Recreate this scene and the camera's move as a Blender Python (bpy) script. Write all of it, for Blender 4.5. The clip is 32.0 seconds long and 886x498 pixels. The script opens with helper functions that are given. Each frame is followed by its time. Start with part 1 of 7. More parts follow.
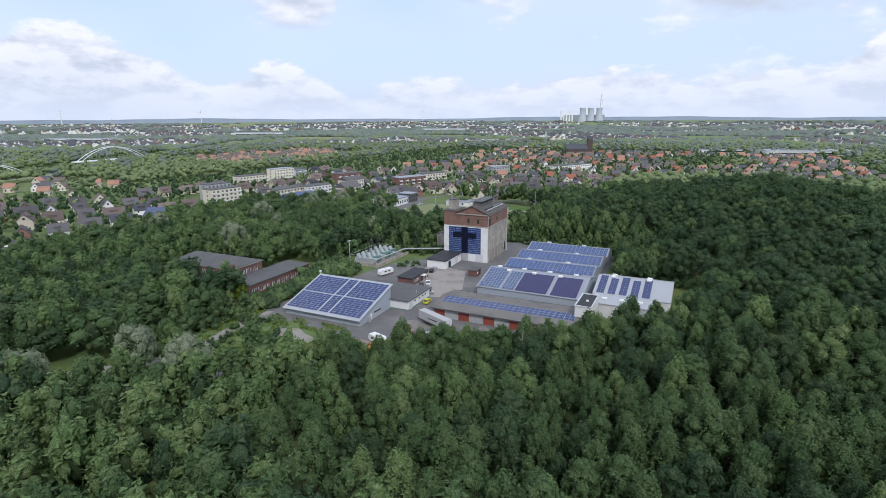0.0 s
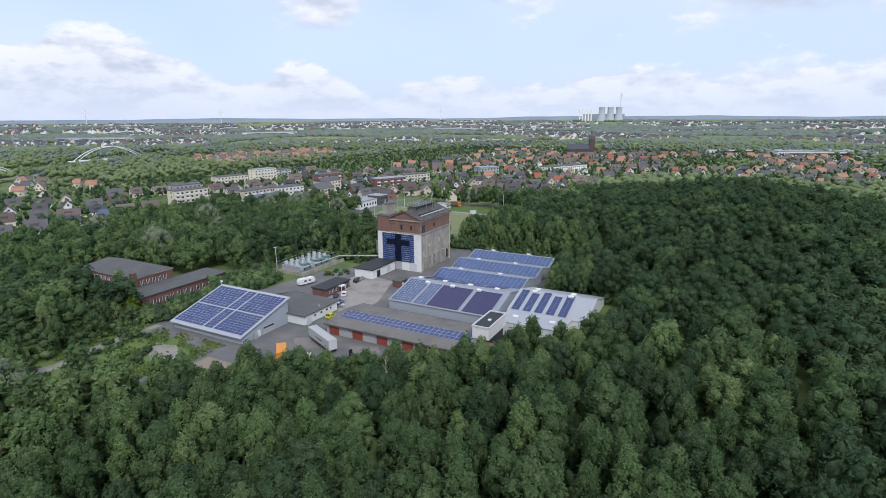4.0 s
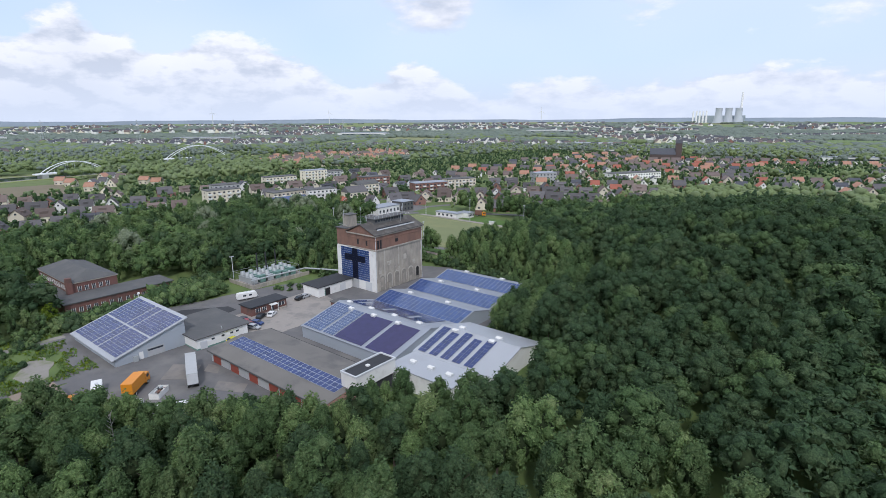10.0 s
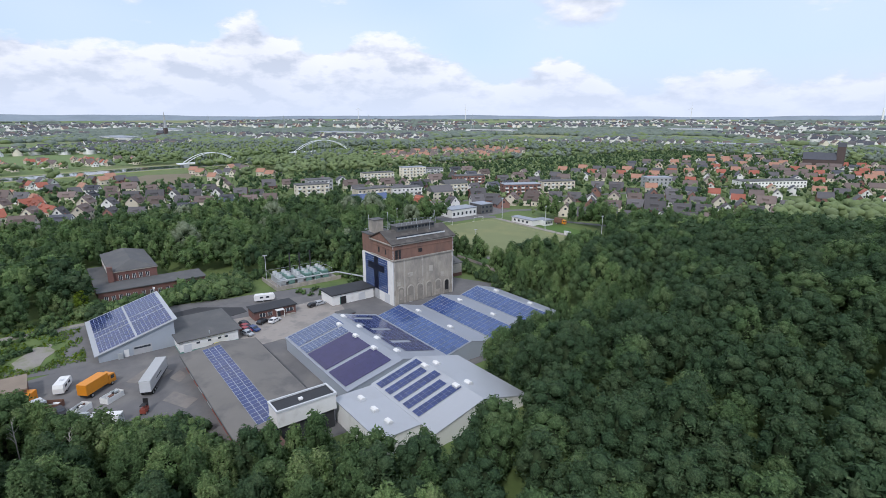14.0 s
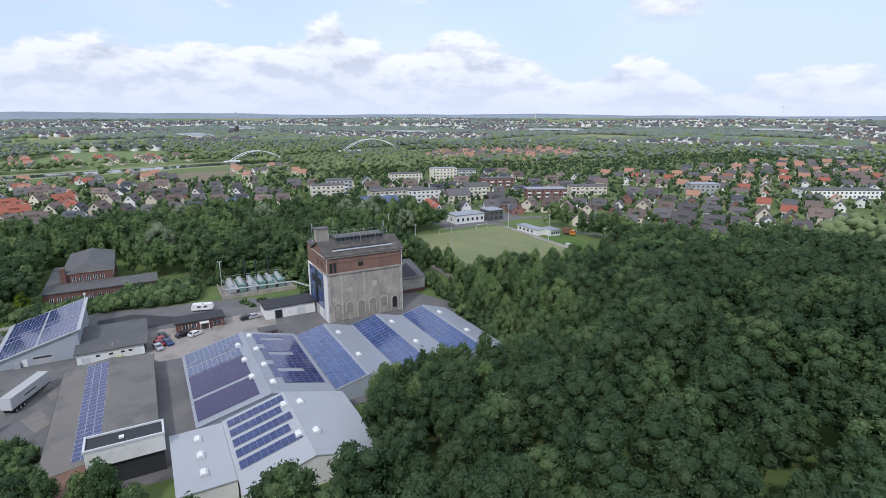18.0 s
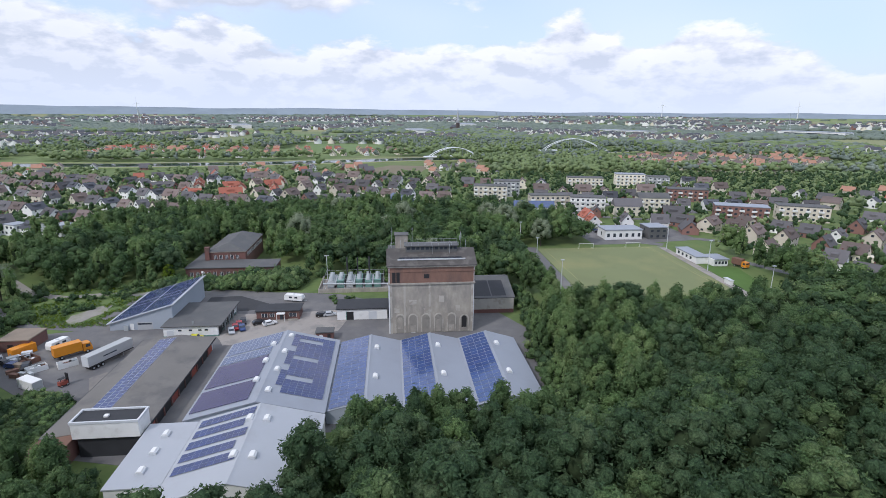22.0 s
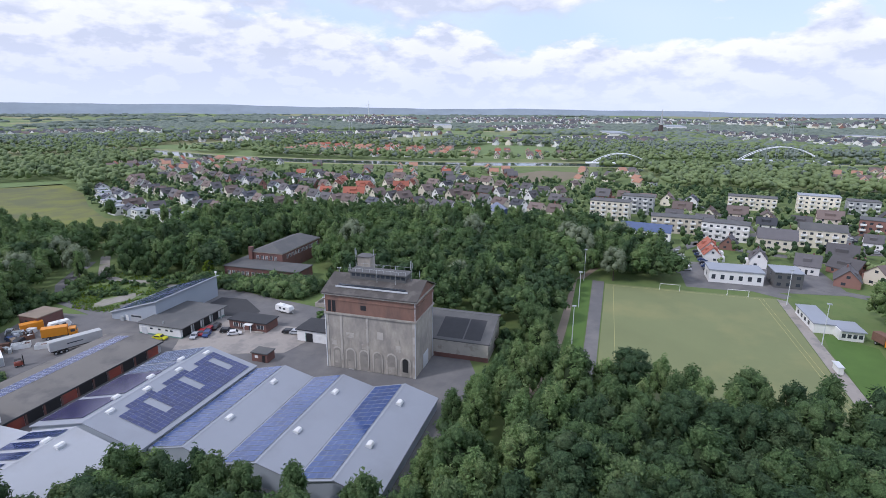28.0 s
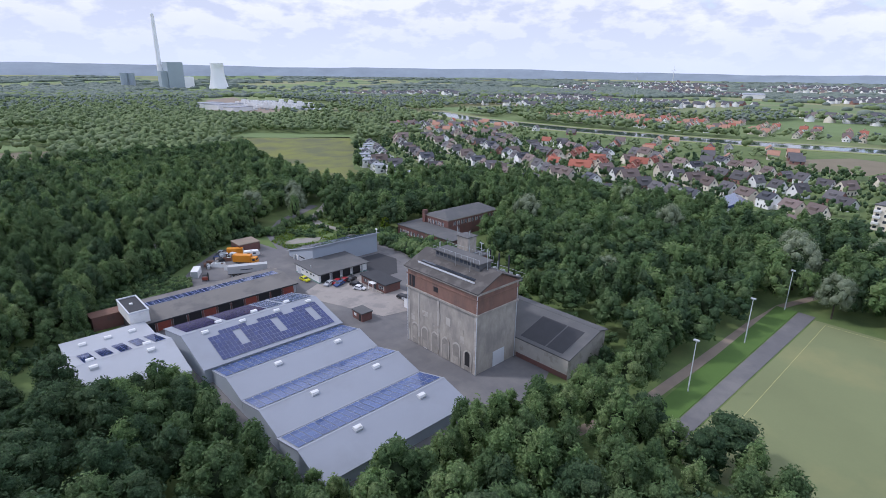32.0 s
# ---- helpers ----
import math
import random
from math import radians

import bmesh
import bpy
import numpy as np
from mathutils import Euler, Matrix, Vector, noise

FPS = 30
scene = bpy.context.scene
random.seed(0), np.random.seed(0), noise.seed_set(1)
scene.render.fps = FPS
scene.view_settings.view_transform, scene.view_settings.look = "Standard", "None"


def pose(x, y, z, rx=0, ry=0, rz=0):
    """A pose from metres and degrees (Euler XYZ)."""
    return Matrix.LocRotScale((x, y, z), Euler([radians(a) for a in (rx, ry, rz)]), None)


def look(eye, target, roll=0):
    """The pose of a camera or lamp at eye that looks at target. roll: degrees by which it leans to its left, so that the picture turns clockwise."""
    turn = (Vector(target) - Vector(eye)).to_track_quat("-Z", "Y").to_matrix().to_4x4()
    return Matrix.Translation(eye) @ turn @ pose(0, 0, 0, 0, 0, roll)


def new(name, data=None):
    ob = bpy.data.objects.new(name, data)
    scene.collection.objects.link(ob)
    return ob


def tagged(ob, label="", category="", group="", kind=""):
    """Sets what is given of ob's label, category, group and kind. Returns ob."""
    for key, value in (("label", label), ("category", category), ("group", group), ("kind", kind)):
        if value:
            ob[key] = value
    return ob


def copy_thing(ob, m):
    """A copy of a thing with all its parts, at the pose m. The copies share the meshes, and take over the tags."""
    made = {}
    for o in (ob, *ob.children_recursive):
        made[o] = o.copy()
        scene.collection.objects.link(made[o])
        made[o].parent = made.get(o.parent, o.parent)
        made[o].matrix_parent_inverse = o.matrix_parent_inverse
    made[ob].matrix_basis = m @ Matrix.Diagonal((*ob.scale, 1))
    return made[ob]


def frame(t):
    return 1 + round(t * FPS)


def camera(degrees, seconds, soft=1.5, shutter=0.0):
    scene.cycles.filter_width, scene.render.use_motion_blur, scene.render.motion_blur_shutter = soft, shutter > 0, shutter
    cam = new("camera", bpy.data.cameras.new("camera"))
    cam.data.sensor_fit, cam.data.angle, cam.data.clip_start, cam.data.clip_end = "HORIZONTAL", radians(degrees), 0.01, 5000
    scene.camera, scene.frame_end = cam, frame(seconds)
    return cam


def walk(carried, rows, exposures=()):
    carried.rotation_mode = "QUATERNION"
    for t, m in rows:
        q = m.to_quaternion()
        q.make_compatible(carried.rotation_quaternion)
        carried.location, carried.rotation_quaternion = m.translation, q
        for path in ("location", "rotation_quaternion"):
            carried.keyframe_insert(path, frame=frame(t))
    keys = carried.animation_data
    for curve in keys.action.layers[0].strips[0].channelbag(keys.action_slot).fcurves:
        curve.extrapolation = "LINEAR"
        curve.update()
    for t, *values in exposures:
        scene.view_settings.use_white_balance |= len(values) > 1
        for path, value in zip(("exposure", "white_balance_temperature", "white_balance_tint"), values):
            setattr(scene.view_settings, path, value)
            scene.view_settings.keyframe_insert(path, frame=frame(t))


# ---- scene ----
cam = camera(78.9, 32.0, soft=0.5)
METRES, EYE, TILT, LEAN, TURN = 361.4, 63.0, 0.0, 0.0, 25.5
ROWS = [
    (0.0, 0.0, 0.0, 0.0, -0.08, -13.93, 0.32),
    (0.5, 0.0123, 0.0047, -0.0001, 0.38, -13.98, 0.36),
    (1.0, 0.0258, 0.0102, -0.0003, 0.75, -14.0, 0.4),
    (1.5, 0.0384, 0.0155, -0.0006, 1.04, -14.0, 0.4),
    (2.0, 0.0522, 0.0215, -0.0007, 1.29, -13.98, 0.37),
    (2.5, 0.0646, 0.027, -0.0007, 1.54, -14.0, 0.33),
    (3.0, 0.0779, 0.0333, -0.0008, 1.83, -14.0, 0.31),
    (3.5, 0.09, 0.0394, -0.001, 2.06, -13.99, 0.34),
    (5.5, 0.139, 0.0641, -0.0017, 2.84, -13.85, 0.64),
    (6.0, 0.1512, 0.0712, -0.0016, 3.39, -13.81, 0.73),
    (6.5, 0.1622, 0.0779, -0.0015, 4.34, -13.75, 0.74),
    (7.0, 0.174, 0.0856, -0.0014, 5.83, -13.71, 0.76),
    (7.5, 0.185, 0.093, -0.0015, 7.22, -13.67, 0.73),
    (8.0, 0.1966, 0.1014, -0.0014, 8.35, -13.68, 0.66),
    (8.5, 0.2073, 0.1097, -0.0016, 9.05, -13.67, 0.62),
    (9.0, 0.2185, 0.1189, -0.0013, 9.82, -13.71, 0.55),
    (9.5, 0.2285, 0.1275, -0.0012, 11.27, -13.74, 0.44),
    (10.0, 0.2395, 0.1373, -0.0007, 13.21, -13.78, 0.31),
    (10.5, 0.2496, 0.1466, -0.0005, 15.0, -13.78, 0.18),
    (11.0, 0.2602, 0.1571, 0.0001, 16.63, -13.83, 0.07),
    (11.5, 0.2699, 0.1672, 0.0006, 18.5, -13.86, -0.02),
    (12.0, 0.2804, 0.1785, 0.0009, 20.71, -13.87, -0.02),
    (12.5, 0.2896, 0.1892, 0.0011, 23.09, -13.93, -0.07),
    (13.0, 0.2997, 0.2016, 0.0013, 25.36, -14.0, -0.04),
    (13.5, 0.3083, 0.2134, 0.0015, 26.61, -14.07, 0.02),
    (14.0, 0.3177, 0.2266, 0.0018, 27.66, -14.12, 0.07),
    (14.5, 0.3263, 0.2389, 0.0019, 28.19, -14.17, 0.14),
    (16.5, 0.3617, 0.2899, 0.0029, 31.67, -14.24, 0.04),
    (17.0, 0.371, 0.3033, 0.0033, 32.73, -14.25, 0.04),
    (17.5, 0.3794, 0.3157, 0.0038, 33.89, -14.25, 0.02),
    (18.0, 0.3887, 0.3293, 0.0042, 35.37, -14.26, 0.01),
    (18.5, 0.3968, 0.3419, 0.0045, 37.1, -14.29, -0.05),
    (19.0, 0.405, 0.3564, 0.0052, 39.81, -14.36, -0.13),
    (19.5, 0.4121, 0.3701, 0.0055, 43.69, -14.39, -0.2),
    (20.0, 0.4191, 0.3858, 0.0064, 49.02, -14.46, -0.29),
    (20.5, 0.4246, 0.4008, 0.007, 53.3, -14.51, -0.32),
    (21.0, 0.4294, 0.4176, 0.0078, 56.35, -14.57, -0.36),
    (21.5, 0.4326, 0.4334, 0.0081, 57.75, -14.57, -0.36),
    (22.0, 0.4353, 0.4508, 0.0085, 58.94, -14.57, -0.32),
    (22.5, 0.4369, 0.4669, 0.0088, 59.77, -14.54, -0.28),
    (23.0, 0.4383, 0.4845, 0.0091, 60.72, -14.53, -0.25),
    (23.5, 0.4392, 0.5007, 0.0095, 61.66, -14.53, -0.26),
    (24.0, 0.4398, 0.5183, 0.0099, 62.89, -14.51, -0.28),
    (24.5, 0.4403, 0.5346, 0.0101, 64.4, -14.5, -0.3),
    (25.0, 0.4403, 0.5525, 0.0107, 66.36, -14.53, -0.32),
    (25.5, 0.4402, 0.5691, 0.0113, 68.46, -14.54, -0.32),
    (27.5, 0.4378, 0.6392, 0.0143, 79.01, -14.63, -0.29),
    (28.0, 0.434, 0.6575, 0.0145, 81.11, -14.64, -0.29),
    (28.5, 0.4303, 0.6738, 0.0148, 82.09, -14.66, -0.27),
    (29.0, 0.4261, 0.6911, 0.0148, 84.1, -15.14, -0.24),
    (29.5, 0.4218, 0.7068, 0.0152, 87.34, -16.13, -0.25),
    (30.0, 0.4167, 0.7238, 0.0157, 93.14, -17.24, -0.28),
    (30.5, 0.4109, 0.7393, 0.0162, 99.37, -18.11, -0.39),
    (31.0, 0.4034, 0.7561, 0.0171, 104.76, -18.2, -0.45),
    (31.5, 0.3953, 0.771, 0.0177, 108.83, -18.25, -0.52),
    (32.0, 0.3849, 0.7867, 0.0183, 111.48, -18.28, -0.55),
]
walk(cam, [(t, pose(0, 0, EYE, TILT, LEAN, TURN) @ pose(METRES * x, METRES * y, METRES * z, 90 + pitch, roll, yaw)) for t, x, y, z, yaw, pitch, roll in ROWS], [(0.0, 0.08, 5920, 15), (13.0, 0.1, 5920, 15), (24.0, 0.16, 5880, 17), (32.0, 0.19, 5700, 21)])

# ---- light ----
SUN_AZ, SUN_EL = -48.0, 44.0      # sun stands towards +x, -y
sx, sy = math.cos(radians(SUN_AZ)), math.sin(radians(SUN_AZ))
sun_way = Vector((sx * math.cos(radians(SUN_EL)), sy * math.cos(radians(SUN_EL)), math.sin(radians(SUN_EL))))
sun = new("sun", bpy.data.lights.new("sun", "SUN"))
sun.data.energy, sun.data.angle, sun.data.color = 1.7, radians(5), (1.0, 0.95, 0.86)
sun.matrix_world = look(sun_way * 100, (0, 0, 0))

world = bpy.data.worlds.new("sky")
scene.world = world
world.use_nodes = True
wt = world.node_tree
wt.nodes.clear()


def math_node(tree, op, a, b=None, c=None, clamp=False):
    n = tree.nodes.new("ShaderNodeMath")
    n.operation, n.use_clamp = op, clamp
    for k, v in enumerate((a, b, c)):
        if v is None:
            continue
        if isinstance(v, (int, float)):
            n.inputs[k].default_value = v
        else:
            tree.links.new(v, n.inputs[k])
    return n.outputs[0]


def ramp_node(tree, value, stops):
    n = tree.nodes.new("ShaderNodeValToRGB")
    tree.links.new(value, n.inputs[0])
    els = n.color_ramp.elements
    while len(els) < len(stops):
        els.new(0.5)
    for e, (p, c) in zip(els, stops):
        e.position = p
        e.color = (*c, 1) if len(c) == 3 else c
    return n.outputs[0]


def mix_color(tree, fac, a, b, mode="MIX"):
    n = tree.nodes.new("ShaderNodeMix")
    n.data_type, n.blend_type = "RGBA", mode
    for sock, v in ((n.inputs[0], fac), (n.inputs[6], a), (n.inputs[7], b)):
        if isinstance(v, (int, float)):
            sock.default_value = v
        elif isinstance(v, tuple):
            sock.default_value = (*v, 1) if len(v) == 3 else v
        else:
            tree.links.new(v, sock)
    return n.outputs[2]


def noise_tex(tree, vector, scale, detail=4.0, rough=0.55, distortion=0.0):
    n = tree.nodes.new("ShaderNodeTexNoise")
    n.inputs["Scale"].default_value, n.inputs["Detail"].default_value = scale, detail
    n.inputs["Roughness"].default_value, n.inputs["Distortion"].default_value = rough, distortion
    if vector is not None:
        tree.links.new(vector, n.inputs["Vector"])
    return n.outputs["Fac"]


def build_sky():
    t = wt
    sky = t.nodes.new("ShaderNodeTexSky")
    sky.sky_type, sky.sun_disc = "NISHITA", False
    sky.sun_elevation, sky.sun_rotation = radians(SUN_EL), radians(90 - SUN_AZ)
    sky.air_density, sky.dust_density, sky.ozone_density = 1.0, 1.6, 1.2
    coord = t.nodes.new("ShaderNodeTexCoord")
    sep = t.nodes.new("ShaderNodeSeparateXYZ")
    t.links.new(coord.outputs["Generated"], sep.inputs[0])
    x, y, z = sep.outputs
    up = math_node(t, "MAXIMUM", z, 0.0)
    # heaped clouds in a band over the horizon, thin ones above
    com = t.nodes.new("ShaderNodeCombineXYZ")
    t.links.new(x, com.inputs[0])
    t.links.new(y, com.inputs[1])
    t.links.new(math_node(t, "MULTIPLY", up, 2.3), com.inputs[2])
    shift = t.nodes.new("ShaderNodeVectorMath")
    shift.operation = "ADD"
    t.links.new(com.outputs[0], shift.inputs[0])
    shift.inputs[1].default_value = (sx * 0.015, sy * 0.015, 0.055)
    big = noise_tex(t, com.outputs[0], 4.6, 9.0, 0.56)
    lit = noise_tex(t, shift.outputs[0], 4.6, 5.0, 0.52)
    wide = noise_tex(t, com.outputs[0], 1.7, 2.0, 0.5)
    # the height of the heaped clouds along the horizon, by bearing from +y to -x
    bearing = math_node(t, "MULTIPLY_ADD", math_node(t, "ARCTAN2", math_node(t, "MULTIPLY", x, -1.0), y), 57.2958 / 165, 15 / 165)
    heaps = [(-15, 8.0), (-8, 4.2), (1, 4.0), (10, 4.5), (19.6, 3.0), (26.8, 4.4), (29, 4.2), (33.4, 2.4), (36, 2.6), (38, 4.3), (42, 6.1), (45, 4.6), (48, 2.8), (50.5, 4.5), (54, 6.2), (58, 8.2), (62, 7.3), (65, 6.4), (68, 7.0), (71.5, 9.2), (76, 7.1), (80, 6.0), (84.5, 6.6), (88, 6.1), (92, 6.9), (97, 6.0), (101, 6.5), (106, 8.7), (113, 7.0), (120, 9.3), (150, 8.0)]
    ridge = ramp_node(t, bearing, [((az + 15) / 165, (el / 12,) * 3) for az, el in heaps])
    billow = noise_tex(t, com.outputs[0], 15.0, 7.0, 0.58)
    crest = math_node(t, "MULTIPLY_ADD", ridge, 0.2094, math_node(t, "MULTIPLY_ADD", billow, 0.085, -0.045))
    depth = math_node(t, "SUBTRACT", crest, up)
    heap = math_node(t, "MULTIPLY", depth, 75.0, clamp=True)
    # loose cover above them
    level = ramp_node(t, up, [(0.0, (0.60, 0.60, 0.60)), (0.12, (0.58, 0.58, 0.58)), (0.18, (0.52, 0.52, 0.52)), (0.3, (0.50, 0.50, 0.50)), (1.0, (0.47, 0.47, 0.47))])
    thick = math_node(t, "SUBTRACT", math_node(t, "MULTIPLY_ADD", math_node(t, "SUBTRACT", wide, 0.5), 0.35, big), level)
    # denser cover towards the south
    south = math_node(t, "SUBTRACT", 0.45, y, clamp=True)
    thick = math_node(t, "MULTIPLY_ADD", south, 0.15, thick)
    loose = math_node(t, "MULTIPLY", thick, 10.0, clamp=True)
    alpha = math_node(t, "MAXIMUM", heap, loose)
    shade = math_node(t, "MULTIPLY_ADD", math_node(t, "SUBTRACT", billow, noise_tex(t, shift.outputs[0], 15.0, 4.0, 0.55)), 3.2, 0.78, clamp=True)
    side = math_node(t, "SUBTRACT", shade, math_node(t, "MULTIPLY", math_node(t, "MULTIPLY", depth, 6.5, clamp=True), 0.72), clamp=True)
    under = math_node(t, "MULTIPLY_ADD", math_node(t, "SUBTRACT", big, lit), 6.0, 0.5, clamp=True)
    side = mix_color(t, heap, under, side)
    side = math_node(t, "MULTIPLY_ADD", south, -0.2, side, clamp=True)
    cloud = mix_color(t, side, (0.60, 0.645, 0.70), (0.95, 0.95, 0.94))
    skyc = mix_color(t, 1.0, sky.outputs[0], (0.125, 0.125, 0.125), "MULTIPLY")
    pale = mix_color(t, 0.6, skyc, (0.62, 0.78, 0.98))
    veil = mix_color(t, math_node(t, "MULTIPLY_ADD", wide, 1.6, -0.45, clamp=True), pale, (0.80, 0.86, 0.93))
    seen = mix_color(t, alpha, veil, cloud)
    near = math_node(t, "MULTIPLY_ADD", up, -11.0, 1.0, clamp=True)
    hazy = mix_color(t, math_node(t, "MULTIPLY", near, 0.8), seen, (0.70, 0.765, 0.85))
    bg = t.nodes.new("ShaderNodeBackground")
    t.links.new(hazy, bg.inputs[0])
    bg.inputs[1].default_value = 1.0
    out = t.nodes.new("ShaderNodeOutputWorld")
    t.links.new(bg.outputs[0], out.inputs[0])


build_sky()

# ---- materials ----


def material(name, base, rough=0.8, metal=0.0, var=0.18, scale=1.5, fine=12.0, bump=0.15, second=None, mask_scale=0.3, mask=(0.5, 0.62), island=0.0, per_object=0.0, spec=0.5, streak=1.0):
    """A surface with grain and stains at two scales; second: the colour of the stains."""
    m = bpy.data.materials.new(name)
    m.use_nodes = True
    t = m.node_tree
    bsdf = t.nodes["Principled BSDF"]
    geo = t.nodes.new("ShaderNodeNewGeometry")
    pos = geo.outputs["Position"]
    run = pos
    if streak != 1.0:
        pull = t.nodes.new("ShaderNodeVectorMath")
        pull.operation = "MULTIPLY"
        pull.inputs[1].default_value = (1.0, 1.0, streak)
        t.links.new(pos, pull.inputs[0])
        run = pull.outputs[0]
    n1 = noise_tex(t, run, scale, 5.0)
    n2 = noise_tex(t, pos, fine, 3.0)
    lo = tuple(c * (1 - var) for c in base)
    hi = tuple(min(1, c * (1 + var)) for c in base)
    col = mix_color(t, n1, lo, hi)
    col = mix_color(t, math_node(t, "MULTIPLY", n2, 0.35), col, tuple(c * (1 - 1.4 * var) for c in base))
    if second:
        n3 = noise_tex(t, run, mask_scale, 6.0, 0.6)
        fac = ramp_node(t, n3, [(mask[0], (0, 0, 0)), (mask[1], (1, 1, 1))])
        col = mix_color(t, fac, col, second)
    if island or per_object:
        if island:
            rnd, amt = geo.outputs["Random Per Island"], island
        else:
            info = t.nodes.new("ShaderNodeObjectInfo")
            rnd, amt = info.outputs["Random"], per_object
        hsv = t.nodes.new("ShaderNodeHueSaturation")
        t.links.new(math_node(t, "MULTIPLY_ADD", rnd, 2 * amt, 1 - amt), hsv.inputs["Value"])
        t.links.new(col, hsv.inputs["Color"])
        col = hsv.outputs[0]
    t.links.new(col, bsdf.inputs["Base Color"])
    bsdf.inputs["Roughness"].default_value, bsdf.inputs["Metallic"].default_value = rough, metal
    bsdf.inputs["Specular IOR Level"].default_value = spec
    if bump:
        b = t.nodes.new("ShaderNodeBump")
        b.inputs["Strength"].default_value, b.inputs["Distance"].default_value = bump, 0.05
        t.links.new(n2, b.inputs["Height"])
        t.links.new(b.outputs[0], bsdf.inputs["Normal"])
    return m


def leaf_material(name, dark, mid, light, thin_part=0.3, clump=0.55, grain=1.0):
    """Foliage: each clump has its own green, and trees differ as they stand."""
    m = bpy.data.materials.new(name)
    m.use_nodes = True
    t = m.node_tree
    bsdf = t.nodes["Principled BSDF"]
    geo = t.nodes.new("ShaderNodeNewGeometry")
    big = noise_tex(t, geo.outputs["Position"], 0.13 if grain > 0.5 else 0.02, 3.0)
    fac = math_node(t, "MULTIPLY_ADD", geo.outputs["Random Per Island"], clump, math_node(t, "MULTIPLY_ADD", big, 1.7, -0.35 - clump / 2), clamp=True)
    col = ramp_node(t, fac, [(0.0, dark), (0.5, mid), (1.0, light)])
    fine = noise_tex(t, geo.outputs["Position"], 3.6, 5.0, 0.72)
    speck = ramp_node(t, fine, [(0.36, (0.5, 0.52, 0.5)), (0.5, (1, 1, 1)), (0.64, (1.6, 1.55, 1.5))])
    col = mix_color(t, grain, col, speck, "MULTIPLY")
    b = t.nodes.new("ShaderNodeBump")
    b.inputs["Strength"].default_value, b.inputs["Distance"].default_value = 0.7, 0.2
    t.links.new(fine, b.inputs["Height"])
    t.links.new(b.outputs[0], bsdf.inputs["Normal"])
    t.links.new(col, bsdf.inputs["Base Color"])
    bsdf.inputs["Roughness"].default_value = 0.75
    bsdf.inputs["Specular IOR Level"].default_value = 0.15
    thin = t.nodes.new("ShaderNodeBsdfTranslucent")
    t.links.new(mix_color(t, 1.0, col, (1.15, 1.2, 0.8), "MULTIPLY"), thin.inputs["Color"])
    both = t.nodes.new("ShaderNodeMixShader")
    both.inputs[0].default_value = thin_part
    t.links.new(bsdf.outputs[0], both.inputs[1])
    t.links.new(thin.outputs[0], both.inputs[2])
    t.links.new(both.outputs[0], t.nodes["Material Output"].inputs["Surface"])
    return m


def leaf_tone(c, f=1.0, k=(0.95, 0.93, 1.08)):
    return tuple(a * b * f for a, b in zip(c, k))


leaf_a = leaf_material("leaf_green", leaf_tone((0.053, 0.097, 0.035), 1.25), leaf_tone((0.092, 0.155, 0.055), 1.04), leaf_tone((0.165, 0.235, 0.090), 0.86))
leaf_b = leaf_material("leaf_deep", leaf_tone((0.040, 0.079, 0.034), 1.08), leaf_tone((0.069, 0.123, 0.051), 0.9), leaf_tone((0.123, 0.184, 0.078), 0.76))
leaf_c = leaf_material("leaf_fresh", leaf_tone((0.069, 0.123, 0.040), 1.5), leaf_tone((0.120, 0.185, 0.062), 1.3), leaf_tone((0.200, 0.261, 0.100), 1.05))
leaf_s = leaf_material("leaf_silver", (0.160, 0.200, 0.130), (0.225, 0.270, 0.182), (0.295, 0.335, 0.235))
leaf_y = leaf_material("leaf_yellow", (0.08, 0.13, 0.015), (0.13, 0.19, 0.02), (0.19, 0.25, 0.035))
# these two greens are lifted in colour to stand for sunlight on the plain
leaf_f = leaf_material("leaf_sunlit_green", (0.130, 0.178, 0.083), (0.172, 0.228, 0.102), (0.225, 0.285, 0.128), 0.08, 0.22, 0.35)
leaf_g = leaf_material("leaf_sunlit_deep", (0.120, 0.165, 0.085), (0.165, 0.215, 0.108), (0.225, 0.275, 0.135), 0.08, 0.22, 0.35)
# the blue-grey here is distance haze put into the leaf colour
leaf_h = leaf_material("leaf_far_haze", (0.135, 0.170, 0.145), (0.175, 0.215, 0.180), (0.225, 0.265, 0.215), 0.08, 0.22, 0.35)
# shade deep inside the crowns, painted as a dark colour
core_m = material("crown_inner_shade", (0.044, 0.066, 0.03), 0.9, var=0.4, scale=1.6, fine=4.0, bump=1.0, second=(0.03, 0.046, 0.022), mask_scale=1.1, mask=(0.45, 0.58), spec=0.1)
bark_m = material("bark", (0.085, 0.07, 0.055), 0.9, scale=3)
asphalt_m = material("asphalt", (0.150, 0.147, 0.148), 0.9, scale=0.25, var=0.25, second=(0.195, 0.188, 0.178), mask_scale=0.08, mask=(0.48, 0.66))
new_asphalt_m = material("new_asphalt", (0.045, 0.046, 0.05), 0.85, scale=0.4, var=0.2)
concrete_yard_m = material("yard_concrete", (0.34, 0.31, 0.28), 0.92, scale=0.3, var=0.2, second=(0.24, 0.225, 0.21), mask_scale=0.15, mask=(0.5, 0.6))
gravel_m = material("gravel", (0.30, 0.28, 0.25), 0.95, scale=0.4, var=0.25, second=(0.2, 0.21, 0.13), mask_scale=0.2)
path_m = material("path_gravel", (0.27, 0.22, 0.17), 0.95, scale=0.4)
weathered_m = material("weathered_concrete", (0.42, 0.385, 0.33), 0.92, scale=1.1, var=0.32, fine=5, bump=0.3, second=(0.275, 0.256, 0.228), mask_scale=0.35, mask=(0.42, 0.64), streak=0.5)
